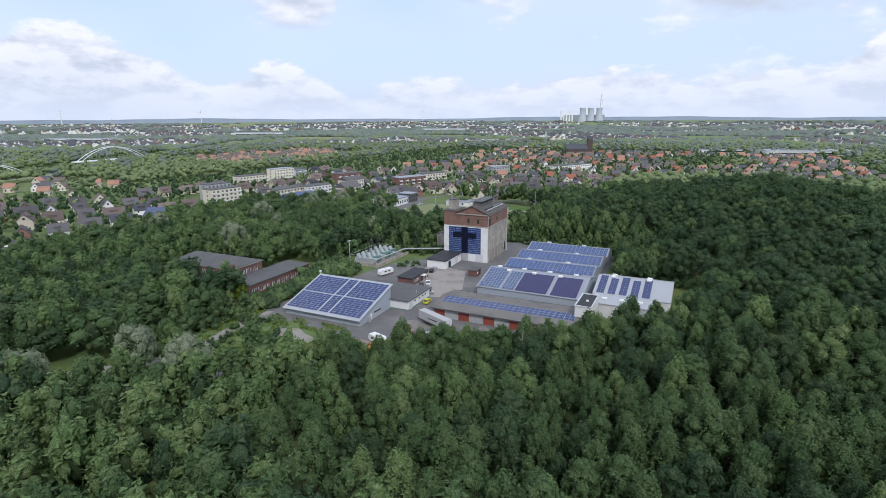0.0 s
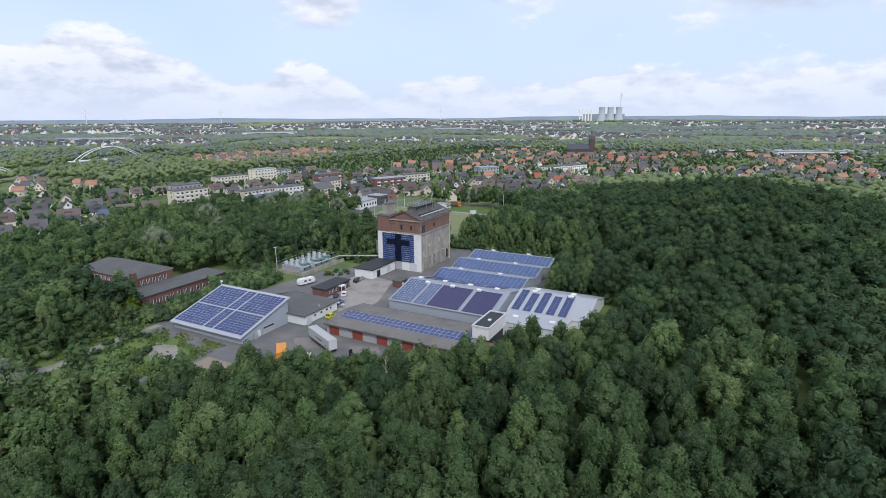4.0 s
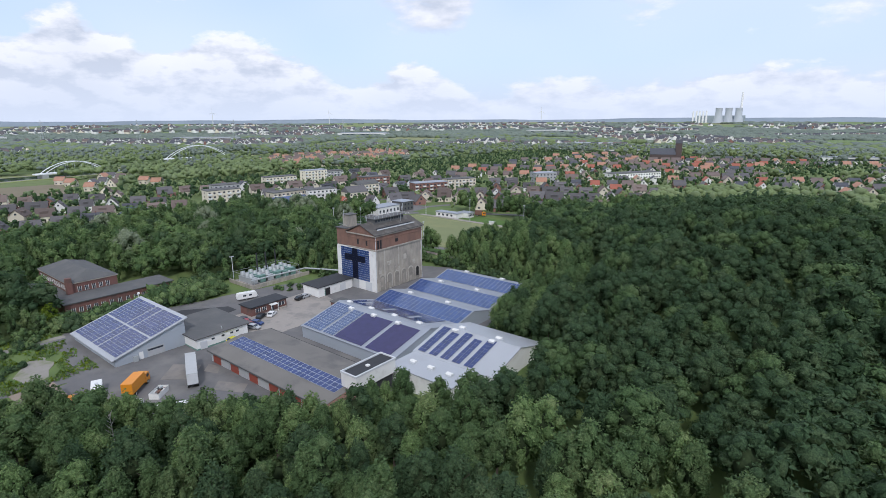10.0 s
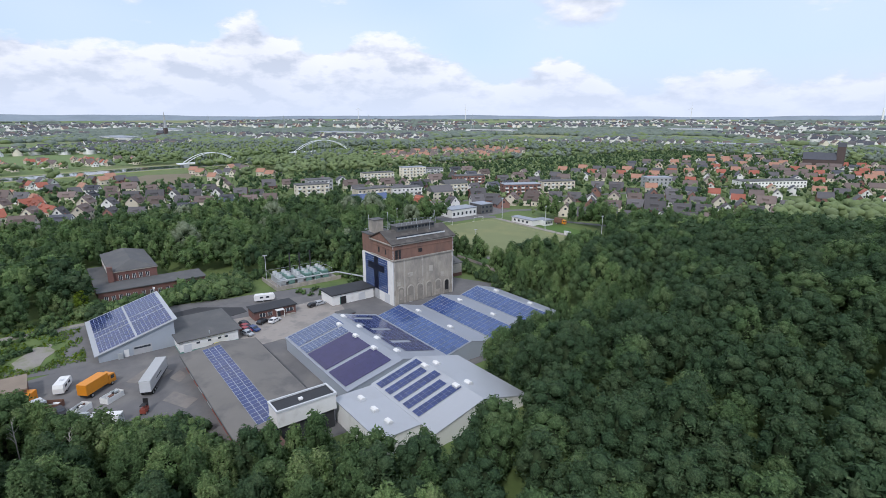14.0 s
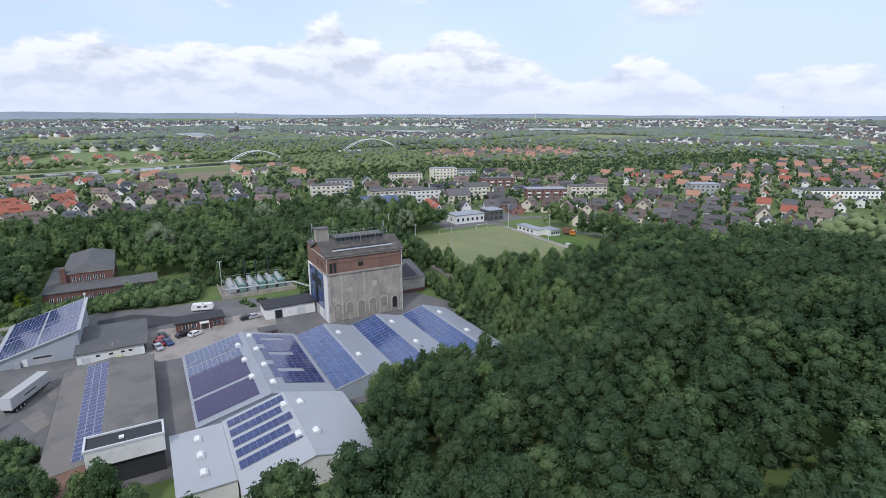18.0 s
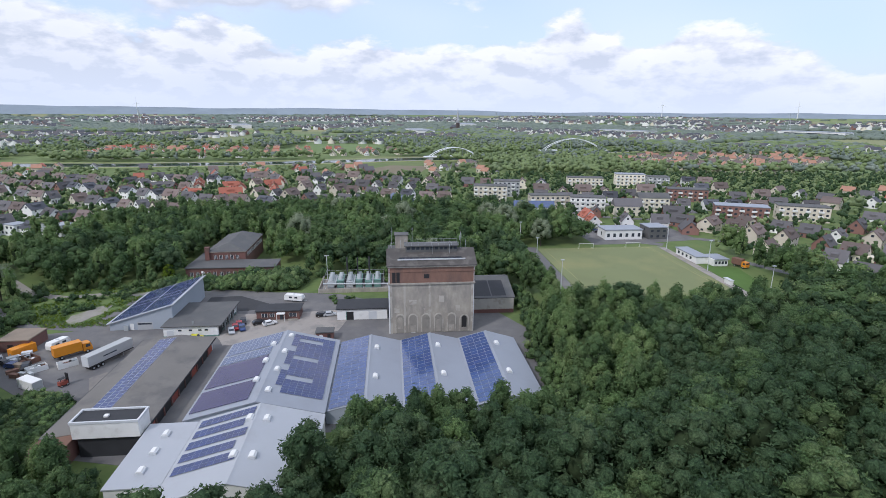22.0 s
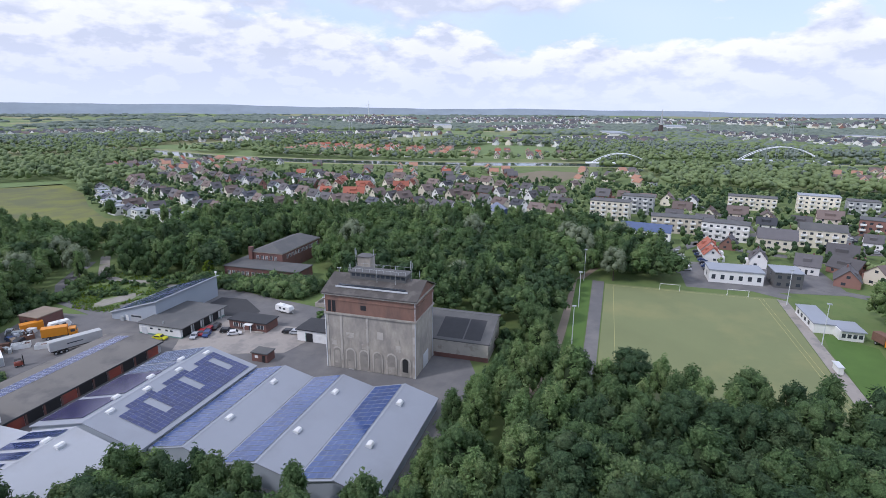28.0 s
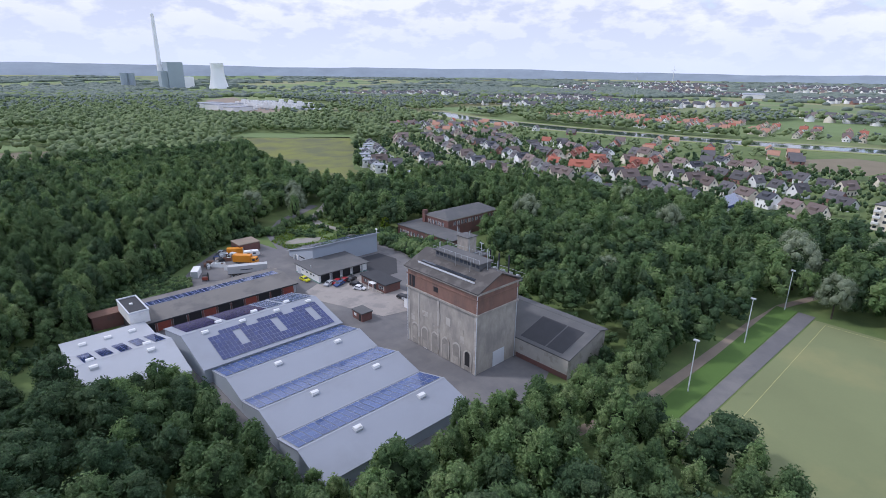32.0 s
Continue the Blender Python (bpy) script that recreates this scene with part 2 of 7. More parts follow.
brick_m = material("brick_band", (0.235, 0.135, 0.102), 0.9, scale=0.9, var=0.3, fine=8, bump=0.3, second=(0.165, 0.105, 0.085), mask_scale=0.5, mask=(0.48, 0.66), streak=0.45)
old_brick_m = material("old_brick", (0.19, 0.095, 0.08), 0.9, scale=0.6, var=0.25, fine=9, second=(0.13, 0.08, 0.07))
red_door_m = material("red_paint", (0.30, 0.07, 0.045), 0.6, scale=0.8, second=(0.22, 0.06, 0.05))
rust_m = material("rust", (0.19, 0.105, 0.075), 0.85, scale=1.2, var=0.3)
slate_m = material("grey_roof_felt", (0.105, 0.107, 0.108), 0.85, scale=0.3, var=0.14, second=(0.128, 0.126, 0.122), mask_scale=0.2, mask=(0.45, 0.7))
dark_felt_m = material("dark_roof_felt", (0.035, 0.037, 0.042), 0.7, scale=0.4, var=0.3)
garage_roof_m = material("garage_roof_felt", (0.185, 0.175, 0.16), 0.9, scale=0.15, var=0.2, second=(0.13, 0.125, 0.12), mask_scale=0.12)
white_roof_m = material("white_sheet_roof", (0.40, 0.42, 0.45), 0.45, scale=0.2, var=0.06, second=(0.36, 0.37, 0.39), mask_scale=0.12, mask=(0.52, 0.72), bump=0.05)
hall_roof_m = material("pale_sheet_roof", (0.295, 0.318, 0.362), 0.5, scale=0.15, var=0.08, second=(0.265, 0.285, 0.32), mask_scale=0.1, mask=(0.5, 0.7), bump=0.05)
metal_wall_m = material("grey_sheet_wall", (0.36, 0.40, 0.45), 0.55, scale=0.2, var=0.08, bump=0.05)
white_paint_m = material("white_paint", (0.78, 0.78, 0.76), 0.6, scale=0.5, var=0.08, second=(0.62, 0.61, 0.58), mask_scale=0.4, mask=(0.55, 0.75))
grey_wall_m = material("grey_render", (0.42, 0.43, 0.44), 0.8, scale=0.5)
trim_m = material("pale_trim", (0.6, 0.62, 0.64), 0.5, scale=0.5, var=0.08, bump=0)
steel_m = material("galvanised_steel", (0.48, 0.51, 0.52), 0.45, metal=0.3, scale=1.0, bump=0)
green_steel_m = material("green_steel", (0.15, 0.27, 0.235), 0.6, scale=0.8)
# near-black; on open bays and gates it paints the shade inside
dark_m = material("dark_opening", (0.02, 0.02, 0.022), 0.6, bump=0)
glass_m = material("window_glass", (0.05, 0.06, 0.075), 0.12, scale=0.8, bump=0)
pv_m = material("pv_glass", (0.032, 0.048, 0.150), 0.1, scale=0.6, var=0.2, fine=3, bump=0, per_object=0.18, spec=0.7)
pv_dark_m = material("thin_film_glass", (0.032, 0.025, 0.098), 0.14, scale=0.4, var=0.15, fine=3, bump=0, per_object=0.08, spec=0.6)
pv_mid_m = material("blue_pv_glass", (0.050, 0.088, 0.225), 0.1, scale=0.6, var=0.2, fine=3, bump=0, per_object=0.16, spec=0.8)
pv_cross_m = material("black_pv_glass", (0.008, 0.011, 0.030), 0.3, scale=0.4, var=0.2, fine=3, bump=0, spec=0.25)
pv_faded_m = material("dusty_pv_glass", (0.072, 0.104, 0.205), 0.16, scale=0.5, var=0.2, fine=3, bump=0, per_object=0.15, spec=0.8)
pv_frame_m = material("pv_frame", (0.36, 0.40, 0.48), 0.45, bump=0)
pv_dim_m = material("pv_dull_frame", (0.20, 0.23, 0.33), 0.45, bump=0)
orange_m = material("orange_paint", (0.72, 0.27, 0.015), 0.4, scale=1, var=0.1, bump=0)
tyre_m = material("tyre", (0.02, 0.02, 0.02), 0.8, bump=0)
pitch_m = material("pitch_turf", (0.190, 0.215, 0.098), 0.95, scale=0.06, var=0.14, fine=2, second=(0.25, 0.25, 0.11), mask_scale=0.035, mask=(0.5, 0.75))
grass_m = material("mown_grass", (0.085, 0.16, 0.03), 0.95, scale=0.15, var=0.25, fine=3)
line_m = material("line_paint", (0.42, 0.40, 0.16), 0.8, bump=0)
water_m = material("canal_water", (0.05, 0.075, 0.075), 0.1, scale=0.05, bump=0)


def ground_material():
    m = bpy.data.materials.new("land")
    m.use_nodes = True
    t = m.node_tree
    bsdf = t.nodes["Principled BSDF"]
    geo = t.nodes.new("ShaderNodeNewGeometry")
    pos = geo.outputs["Position"]
    n1 = noise_tex(t, pos, 0.08, 6.0, 0.65)
    rough = ramp_node(t, n1, [(0.3, (0.070, 0.112, 0.034)), (0.5, (0.120, 0.175, 0.048)), (0.7, (0.145, 0.18, 0.058))])
    vor = t.nodes.new("ShaderNodeTexVoronoi")
    vor.inputs["Scale"].default_value = 0.0042
    warp = t.nodes.new("ShaderNodeVectorMath")
    warp.operation = "MULTIPLY"
    warp.inputs[1].default_value = (1.0, 0.6, 0.0)
    t.links.new(pos, warp.inputs[0])
    t.links.new(warp.outputs[0], vor.inputs["Vector"])
    sep = t.nodes.new("ShaderNodeSeparateColor")
    t.links.new(vor.outputs["Color"], sep.inputs[0])
    field = ramp_node(t, sep.outputs[0], [(0.0, (0.13, 0.19, 0.07)), (0.35, (0.17, 0.24, 0.085)), (0.6, (0.21, 0.26, 0.10)), (0.85, (0.30, 0.28, 0.15)), (1.0, (0.15, 0.2, 0.08))])
    ln = t.nodes.new("ShaderNodeVectorMath")
    ln.operation = "LENGTH"
    t.links.new(pos, ln.inputs[0])
    far = math_node(t, "MULTIPLY_ADD", ln.outputs["Value"], 0.004, -2.4, clamp=True)
    col = mix_color(t, far, rough, field)
    n2 = noise_tex(t, pos, 0.9, 4.0)
    col = mix_color(t, math_node(t, "MULTIPLY", n2, 0.4), col, (0.09, 0.13, 0.042))
    t.links.new(col, bsdf.inputs["Base Color"])
    bsdf.inputs["Roughness"].default_value = 0.95
    return m


land_m = ground_material()

# ---- building blocks ----


def box(bm, x0, x1, y0, y1, z0, z1, mat=0):
    v = [bm.verts.new((x, y, z)) for z in (z0, z1) for y in (y0, y1) for x in (x0, x1)]
    out = []
    for f in ((0, 2, 3, 1), (4, 5, 7, 6), (0, 1, 5, 4), (1, 3, 7, 5), (3, 2, 6, 7), (2, 0, 4, 6)):
        face = bm.faces.new([v[k] for k in f])
        face.material_index = mat
        out.append(face)
    return out


def prism(bm, poly, way, mat=0):
    """A solid from a flat outline of 3D points, pushed along way."""
    way = Vector(way)
    a = [bm.verts.new(p) for p in poly]
    b = [bm.verts.new(Vector(p) + way) for p in poly]
    n = len(poly)
    faces = [bm.faces.new(a[::-1]), bm.faces.new(b)]
    for k in range(n):
        faces.append(bm.faces.new((a[k], a[(k + 1) % n], b[(k + 1) % n], b[k])))
    for f in faces:
        f.material_index = mat
    return faces


def tube(bm, p, q, r0, r1=None, n=8, mat=0):
    p, q = Vector(p), Vector(q)
    r1 = r0 if r1 is None else r1
    turn = (q - p).to_track_quat("Z", "Y").to_matrix()
    rings = []
    for c, r in ((p, r0), (q, r1)):
        rings.append([bm.verts.new(c + turn @ Vector((r * math.cos(2 * math.pi * k / n), r * math.sin(2 * math.pi * k / n), 0))) for k in range(n)])
    for k in range(n):
        bm.faces.new((rings[0][k], rings[0][(k + 1) % n], rings[1][(k + 1) % n], rings[1][k])).material_index = mat
    bm.faces.new(rings[0][::-1]).material_index = mat
    bm.faces.new(rings[1]).material_index = mat


def mesh_of(name, bm, *mats, smooth=False):
    bmesh.ops.recalc_face_normals(bm, faces=bm.faces[:])
    me = bpy.data.meshes.new(name)
    bm.to_mesh(me)
    bm.free()
    for m in mats:
        me.materials.append(m)
    if smooth:
        me.polygons.foreach_set("use_smooth", [True] * len(me.polygons))
    return me


def part(name, bm, mats, parent, label="", smooth=False):
    mats = mats if isinstance(mats, (list, tuple)) else [mats]
    me = bm if isinstance(bm, bpy.types.Mesh) else mesh_of(name, bm, *mats, smooth=smooth)
    ob = new(name, me)
    ob.parent = parent
    if label:
        tagged(ob, label)
    return ob


def thing(name, label, category, m=None, group="", kind=""):
    ob = new(name)
    ob.empty_display_size = 0.2
    if m is not None:
        ob.matrix_basis = m
    return tagged(ob, label, category, group, kind)


def single(name, bm, mats, label, category, group="", kind="", m=None):
    ob = part(name, bm, mats, None)
    if m is not None:
        ob.matrix_basis = m
    return tagged(ob, label, category, group, kind)


def bm_box(*a):
    bm = bmesh.new()
    box(bm, *a)
    return bm


def raw_mesh(name, verts, tris, mats, index=None, smooth=False):
    """One mesh out of arrays of vertices and triangles."""
    verts, tris = np.asarray(verts, np.float32), np.asarray(tris, np.int32)
    me = bpy.data.meshes.new(name)
    me.vertices.add(len(verts))
    me.vertices.foreach_set("co", verts.ravel())
    me.loops.add(tris.size)
    me.loops.foreach_set("vertex_index", tris.ravel())
    me.polygons.add(len(tris))
    me.polygons.foreach_set("loop_start", np.arange(0, tris.size, 3, dtype=np.int32))
    me.polygons.foreach_set("loop_total", np.full(len(tris), 3, np.int32))
    for m in mats:
        me.materials.append(m)
    if index is not None:
        me.polygons.foreach_set("material_index", np.asarray(index, np.int32))
    if smooth:
        me.polygons.foreach_set("use_smooth", [True] * len(tris))
    me.update(calc_edges=True)
    return me


# ---- the land ----


def ease(a, b, v):
    t = np.clip((v - a) / (b - a), 0, 1)
    return t * t * (3 - 2 * t)


def land_height(x, y):
    """The wooded spoil heap beside the works; flat where the works, the pitch and the town stand."""
    x, y = np.asarray(x, float), np.asarray(y, float)
    h = 17.5 * np.exp(-(((x - 38) / 75) ** 2 + ((y - 312) / 112) ** 2))
    off_works = np.hypot(np.maximum(0, x + 24), 0 * y) + np.maximum(0, y - 258)
    h = h * ease(0, 34, np.where((x < -24) & (y < 258), 0, off_works))
    h = h * ease(-92, -62, x)
    r = np.hypot(x, y)
    h = h + 22 * ease(3700, 4700, r) + 2.5 * np.sin(x / 410 + 1) * np.sin(y / 370) * ease(900, 1600, r)
    return h


def build_ground():
    near = np.arange(-320, 321, 8.0)
    out = np.array([360, 420, 500, 600, 720, 860, 1020, 1220, 1450, 1720, 2050, 2450, 2900, 3400, 4000, 4700, 5600, 6800])
    ax = np.concatenate([-out[::-1], near, out])
    ay = np.concatenate([-out[::-1], np.arange(-320, 481, 8.0), out[2:]])
    X, Y = np.meshgrid(ax, ay)
    Z = land_height(X, Y)
    nx, ny = len(ax), len(ay)
    idx = np.arange(nx * ny).reshape(ny, nx)
    a, b, c, d = idx[:-1, :-1].ravel(), idx[:-1, 1:].ravel(), idx[1:, 1:].ravel(), idx[1:, :-1].ravel()
    tris = np.concatenate([np.stack([a, b, c], 1), np.stack([a, c, d], 1)])
    me = raw_mesh("ground", np.stack([X.ravel(), Y.ravel(), Z.ravel()], 1), tris, [land_m])
    me.polygons.foreach_set("use_smooth", [True] * len(me.polygons))
    tagged(new("ground", me), "rough green land with meadows and fields", "ground", kind="structure")


build_ground()


def sheet(name, pts, z, mat, label, category, thick=0.3):
    bm = bmesh.new()
    prism(bm, [(x, y, z - thick) for x, y in pts], (0, 0, thick))
    return single(name, bm, mat, label, category, kind="structure")


def strip(name, pts, width, z, mat, label, category):
    """A road or path of even width along a line; it follows the land."""
    bm = bmesh.new()
    row = []
    for k, (x, y) in enumerate(pts):
        x0, y0 = pts[max(0, k - 1)]
        x1, y1 = pts[min(len(pts) - 1, k + 1)]
        d = math.hypot(x1 - x0, y1 - y0)
        nx, ny = -(y1 - y0) / d * width / 2, (x1 - x0) / d * width / 2
        zz = float(land_height(x, y)) + z
        row.append([bm.verts.new((x + s * nx, y + s * ny, zz + dz)) for s, dz in ((-1, -0.3), (-1, 0), (1, 0), (1, -0.3))])
    for a, b in zip(row, row[1:]):
        for k in range(3):
            bm.faces.new((a[k], b[k], b[k + 1], a[k + 1]))
    return single(name, bm, mat, label, category, kind="structure")


# ---- grounds of the works ----
sheet("works_yard", [(-124, 118), (-112, 124), (-90, 118), (-87, 100), (-69, 107), (-58, 117), (-52, 125), (-51, 134), (-46, 143), (-27, 144.5), (-21, 168), (-30, 200), (-31, 252), (-78, 258), (-104, 246), (-106, 214), (-118, 196), (-122, 176), (-122, 150)], 0.06, asphalt_m, "worn grey asphalt yard of the works", "yard")
sheet("concrete_yard", [(-103, 150), (-100, 172), (-102, 198), (-92, 200), (-84, 198), (-76, 176), (-76, 166), (-80, 164)], 0.10, concrete_yard_m, "pale stained concrete court between the buildings", "yard")
sheet("asphalt_patch", [(-119, 160), (-110, 172), (-105, 172), (-103, 162), (-104, 150), (-118, 150)], 0.13, new_asphalt_m, "fresh black asphalt patch", "yard")
sheet("gravel_patch", [(-104 + (8.5 + 1.2 * math.sin(2.3 * k)) * math.cos(math.pi * k / 12 + 0.6), 115 + (4.6 + 0.9 * math.sin(1.7 * k)) * math.sin(math.pi * k / 12)) for k in range(24)], 0.09, gravel_m, "pale gravel patch in rough grass", "gravel patch")
slab_m = material("worn_slab", (0.235, 0.215, 0.195), 0.92, scale=0.3, var=0.2, second=(0.165, 0.16, 0.155), mask_scale=0.25, mask=(0.45, 0.65))
for pts in ([(-62, 141.5), (-55, 145.2), (-52, 142), (-59, 138.5)], [(-80, 139), (-74, 143.5), (-68, 138), (-74, 133)], [(-73, 145), (-69, 146), (-66, 143.5), (-70, 142)]):
    sheet("loading_slab", pts, 0.09, slab_m, "pale concrete slab let into the asphalt", "slab")
strip("access_road", [(-119, 137), (-124, 127), (-125, 112), (-122, 98), (-127, 84), (-150, 60)], 4.0, 0.05, gravel_m, "narrow pale gravel track through rough grass", "road")
strip("yard_road", [(-92, 122), (-98, 97), (-112, 80), (-140, 62)], 5.0, 0.07, asphalt_m, "grey service road", "road")
strip("back_road", [(-124, 128), (-124, 150), (-119, 172), (-112, 186)], 6.0, 0.09, asphalt_m, "grey road behind the panel hall", "road")
strip("wood_path", [(-80, 268), (-100, 272), (-125, 273), (-160, 274), (-182, 276), (-200, 282)], 2.6, 0.06, path_m, "brown gravel path between trees", "path")

# sports pitch
sheet("sports_pitch", [(-178, 286), (-178, 347), (-84, 343), (-84, 284)], 0.10, pitch_m, "pale olive turf sports pitch", "pitch")
sheet("running_track", [(-181, 281), (-180.5, 285.6), (-84, 283.6), (-84, 280)], 0.09, asphalt_m, "grey asphalt track beside the pitch", "track")
sheet("pitch_side_path", [(-178, 347.3), (-176, 350.5), (-84, 347), (-84, 343.3)], 0.08, concrete_yard_m, "grey paved edge of the pitch", "path")
sheet("club_lawn", [(-146, 352), (-138, 364), (-104, 358), (-92, 347.4), (-130, 349.2)], 0.05, grass_m, "fresh green lawn by the club house", "lawn")
sheet("track_bank", [(-181, 274.8), (-181, 280.7), (-90, 279.8), (-90, 274.4)], 0.11, grass_m, "green grass bank beside the track", "lawn")
for k, (x0, x1, y0, y1) in enumerate([(-176, -88, 289, 289.12), (-176, -88, 341, 341.12), (-176, -88, 342.4, 342.5), (-176.2, -176.08, 289, 342)]):
    single("pitch_line", bm_box(x0, x1, y0, y1, 0.101, 0.115), line_m, "faded yellow line on the pitch", "line", "pitch lines", "structure")

# ---- solar modules ----


def module_mesh(w, h, glass, name="pv_module", border=0.05, rim=None):
    bm = bmesh.new()
    box(bm, 0, w, 0, h, 0, 0.045, 1)
    bm.faces.ensure_lookup_table()
    b = border
    v = [bm.verts.new(p) for p in ((b, b, 0.05), (w - b, b, 0.05), (w - b, h - b, 0.05), (b, h - b, 0.05))]
    bm.faces.new(v).material_index = 0
    return mesh_of(name, bm, glass, rim or pv_frame_m)


def pv_array(label, origin, u, v, nu, nv, du, dv, glass, keep=None, gap=0.03, seam=None, group="solar arrays", border=0.05, rim=None):
    """Modules in nu columns along u and nv rows along v from a corner of a roof plane."""
    u, v = Vector(u).normalized(), Vector(v).normalized()
    n = u.cross(v).normalized()
    if n.z < -0.01:
        origin, u, n = Vector(origin) + u * (nu * du), -u, -n
    top = thing("solar_array", label, "solar panels", group=group)
    top.matrix_basis = Matrix.Translation(origin)
    me = module_mesh(du - (gap if seam is None else seam), dv - gap, glass, border=border, rim=rim)
    base = Matrix(((u.x, v.x, n.x, 0), (u.y, v.y, n.y, 0), (u.z, v.z, n.z, 0), (0, 0, 0, 1)))
    for i in range(nu):
        for j in range(nv):
            if keep and not keep(i, j):
                continue
            ob = part("pv_module", me, None, top)
            ob.matrix_basis = Matrix.Translation(u * (i * du) + v * (j * dv) + n * 0.10) @ base
    return top


def skylight(x, y, z, tilt=0.0, w=1.6, d=1.3):
    top = thing("roof_light", "white domed roof light on a low upstand", "roof light", pose(x, y, z, tilt), "roof lights")
    part("kerb", bm_box(-w / 2, w / 2, -d / 2, d / 2, -0.25, 0.35), trim_m, top)
    bm = bmesh.new()
    prism(bm, [(-w / 2, -d / 2 + 0.1, 0.35), (-w / 2, -d / 4, 0.62), (-w / 2, d / 4, 0.62), (-w / 2, d / 2 - 0.1, 0.35)], (w, 0, 0))
    part("dome", bm, white_paint_m, top, "white dome")


# ---- the great hall of four roofs ----


def gable_hall(name, label, x0, x1, y0, yr, y1, z0, zr, z1, wall, roof, eave=0.25, overhang=0.3):
    """A hall with its ridge along x: walls with gables, two roof slabs with gutters and verge trims."""
    top = thing(name, label, "hall")
    t = 0.22
    bm = bmesh.new()
    prism(bm, [(x0, y0, 0), (x0, y1, 0), (x0, y1, z1 - t), (x0, yr, zr - t), (x0, y0, z0 - t)], (x1 - x0, 0, 0))
    part("wall", bm, wall, top)
    for a, za, side in ((y0, z0, -1), (y1, z1, 1)):
        slope = (zr - za) / abs(yr - a)
        ya = a + side * overhang * (1 if eave else 0)
        zo = za - (overhang * slope if eave else 0)
        bm = bmesh.new()
        prism(bm, [(x0 - overhang, ya, zo - t + 0.004), (x0 - overhang, yr, zr - t + 0.004), (x0 - overhang, yr, zr), (x0 - overhang, ya, zo)], (x1 - x0 + 2 * overhang, 0, 0))
        part("roof_slope", bm, roof, top, "pale profiled sheet")
    bm = bmesh.new()
    prism(bm, [(x0 - overhang, yr - 0.35, zr - 0.35 * (zr - z0) / (yr - y0) + 0.03), (x0 - overhang, yr, zr + 0.06), (x0 - overhang, yr + 0.35, zr - 0.35 * (zr - z1) / (y1 - yr) + 0.03)], (x1 - x0 + 2 * overhang, 0, 0))
    part("ridge_cap", bm, roof, top)
    return top


HX0, HX1 = -68.3, -33.0
gable_hall("hall_wide", "wide hall with pale sheet roof and solar panels", HX0, HX1 + 1.5, 171.5, 186.2, 199.85, 3.7, 7.3, 3.9, metal_wall_m, hall_roof_m)
for y0, yr, y1 in ((200.1, 208.8, 216.4), (216.6, 225.0, 232.7), (232.9, 240.9, 248.8)):
    gable_hall("hall_bay", "hall bay with pale sheet roof and solar panels", HX0, HX1, y0, yr, y1, 3.2, 5.25, 3.3 if y1 < 248 else 2.9, metal_wall_m, hall_roof_m, overhang=0.1 if y1 < 248 else 0.3)
for y0, yr in ((200.1, 208.8), (216.6, 225.0), (232.9, 240.9)):
    L = math.hypot(yr - y0, 2.05)
    nv, dv = 4, (L - 1.2) / 4
    pv_array("long strip of blue solar panels on a pale hall roof", (HX0 + 0.3, y0 + 0.5, 3.2 + 0.5 * 2.05 / (yr - y0)), (1, 0, 0), (0, yr - y0, 2.05), 20, nv, 1.74, dv, pv_mid_m, gap=0.014, seam=0.11, border=0.02)
    for x in (-60.5, -44.5):
        skylight(x, yr + 1.6, 5.25 - 1.6 * 0.25, -14)
sn = (7.3 - 3.9) / (199.85 - 186.2)
# stepped array on the back slope

def step_keep(i, j):
    k = i % 10
    return j < 2 or k < 2 or (k < 4 and j == 6) or (k >= 4 and j < 6 + (k < 7))


pv_array("stepped block of dark blue solar panels on the wide hall roof", (HX0 + 1.5, 199.0, 3.9 + 0.85 * sn), (1, 0, 0), (0, -1, sn), 30, 7, 1.02, 1.55, pv_m, lambda i, j: step_keep(29 - i, j), border=0.03, rim=pv_dim_m)
sw = (7.3 - 3.7) / (186.2 - 171.5)
L = math.hypot(14.7, 3.6)
for x, n, nv, g, lab in ((HX0 + 0.4, 7, 12, pv_faded_m, "faded blue solar panels on a pale hall roof"), (HX0 + 9.0, 4, 11, pv_faded_m, "faded blue solar panels on a pale hall roof"), (HX0 + 13.9, 10, 11, pv_dark_m, "dark violet thin-film panels on a pale hall roof"), (HX0 + 26.3, 8, 11, pv_dark_m, "dark violet thin-film panels on a pale hall roof")):
    dv = 1.15
    pv_array(lab, (x, 171.8, 3.7 + 0.3 * sw), (1, 0, 0), (0, 1, sw), n, nv, 1.1, dv, g, gap=0.006 if g is pv_dark_m else 0.03, border=0.005 if g is pv_dark_m else 0.04, rim=pv_dark_m if g is pv_dark_m else None)
for k in range(7):
    skylight(HX0 + 3 + 4.8 * k, 186.2 + (-2.2 if k % 2 else 1.4), 6.85, 0)

# ---- white hall ----
WX0, WX1 = -28.5, -4.5
gable_hall("white_hall", "white hall with a bright sheet roof and strips of solar panels", WX0, WX1, 176, 188, 200.4, 5.2, 8.4, 5.2, white_paint_m, white_roof_m, overhang=0.2)
sw2 = 3.2 / 12
for k, x in enumerate((-27.6, -24.0, -20.4, -16.8, -13.2)):
    pv_array("narrow strip of solar panels on a white hall roof", (x, 176.6, 5.2 + 0.6 * sw2), (1, 0, 0), (0, 1, sw2), 2, 9 - k % 2, 1.22, 1.25, pv_m, border=0.02, rim=pv_dim_m)
for x in (-23.5, -12):
    skylight(x, 187.0, 8.15, 0)
    skylight(x, 190.2, 7.85, 0)
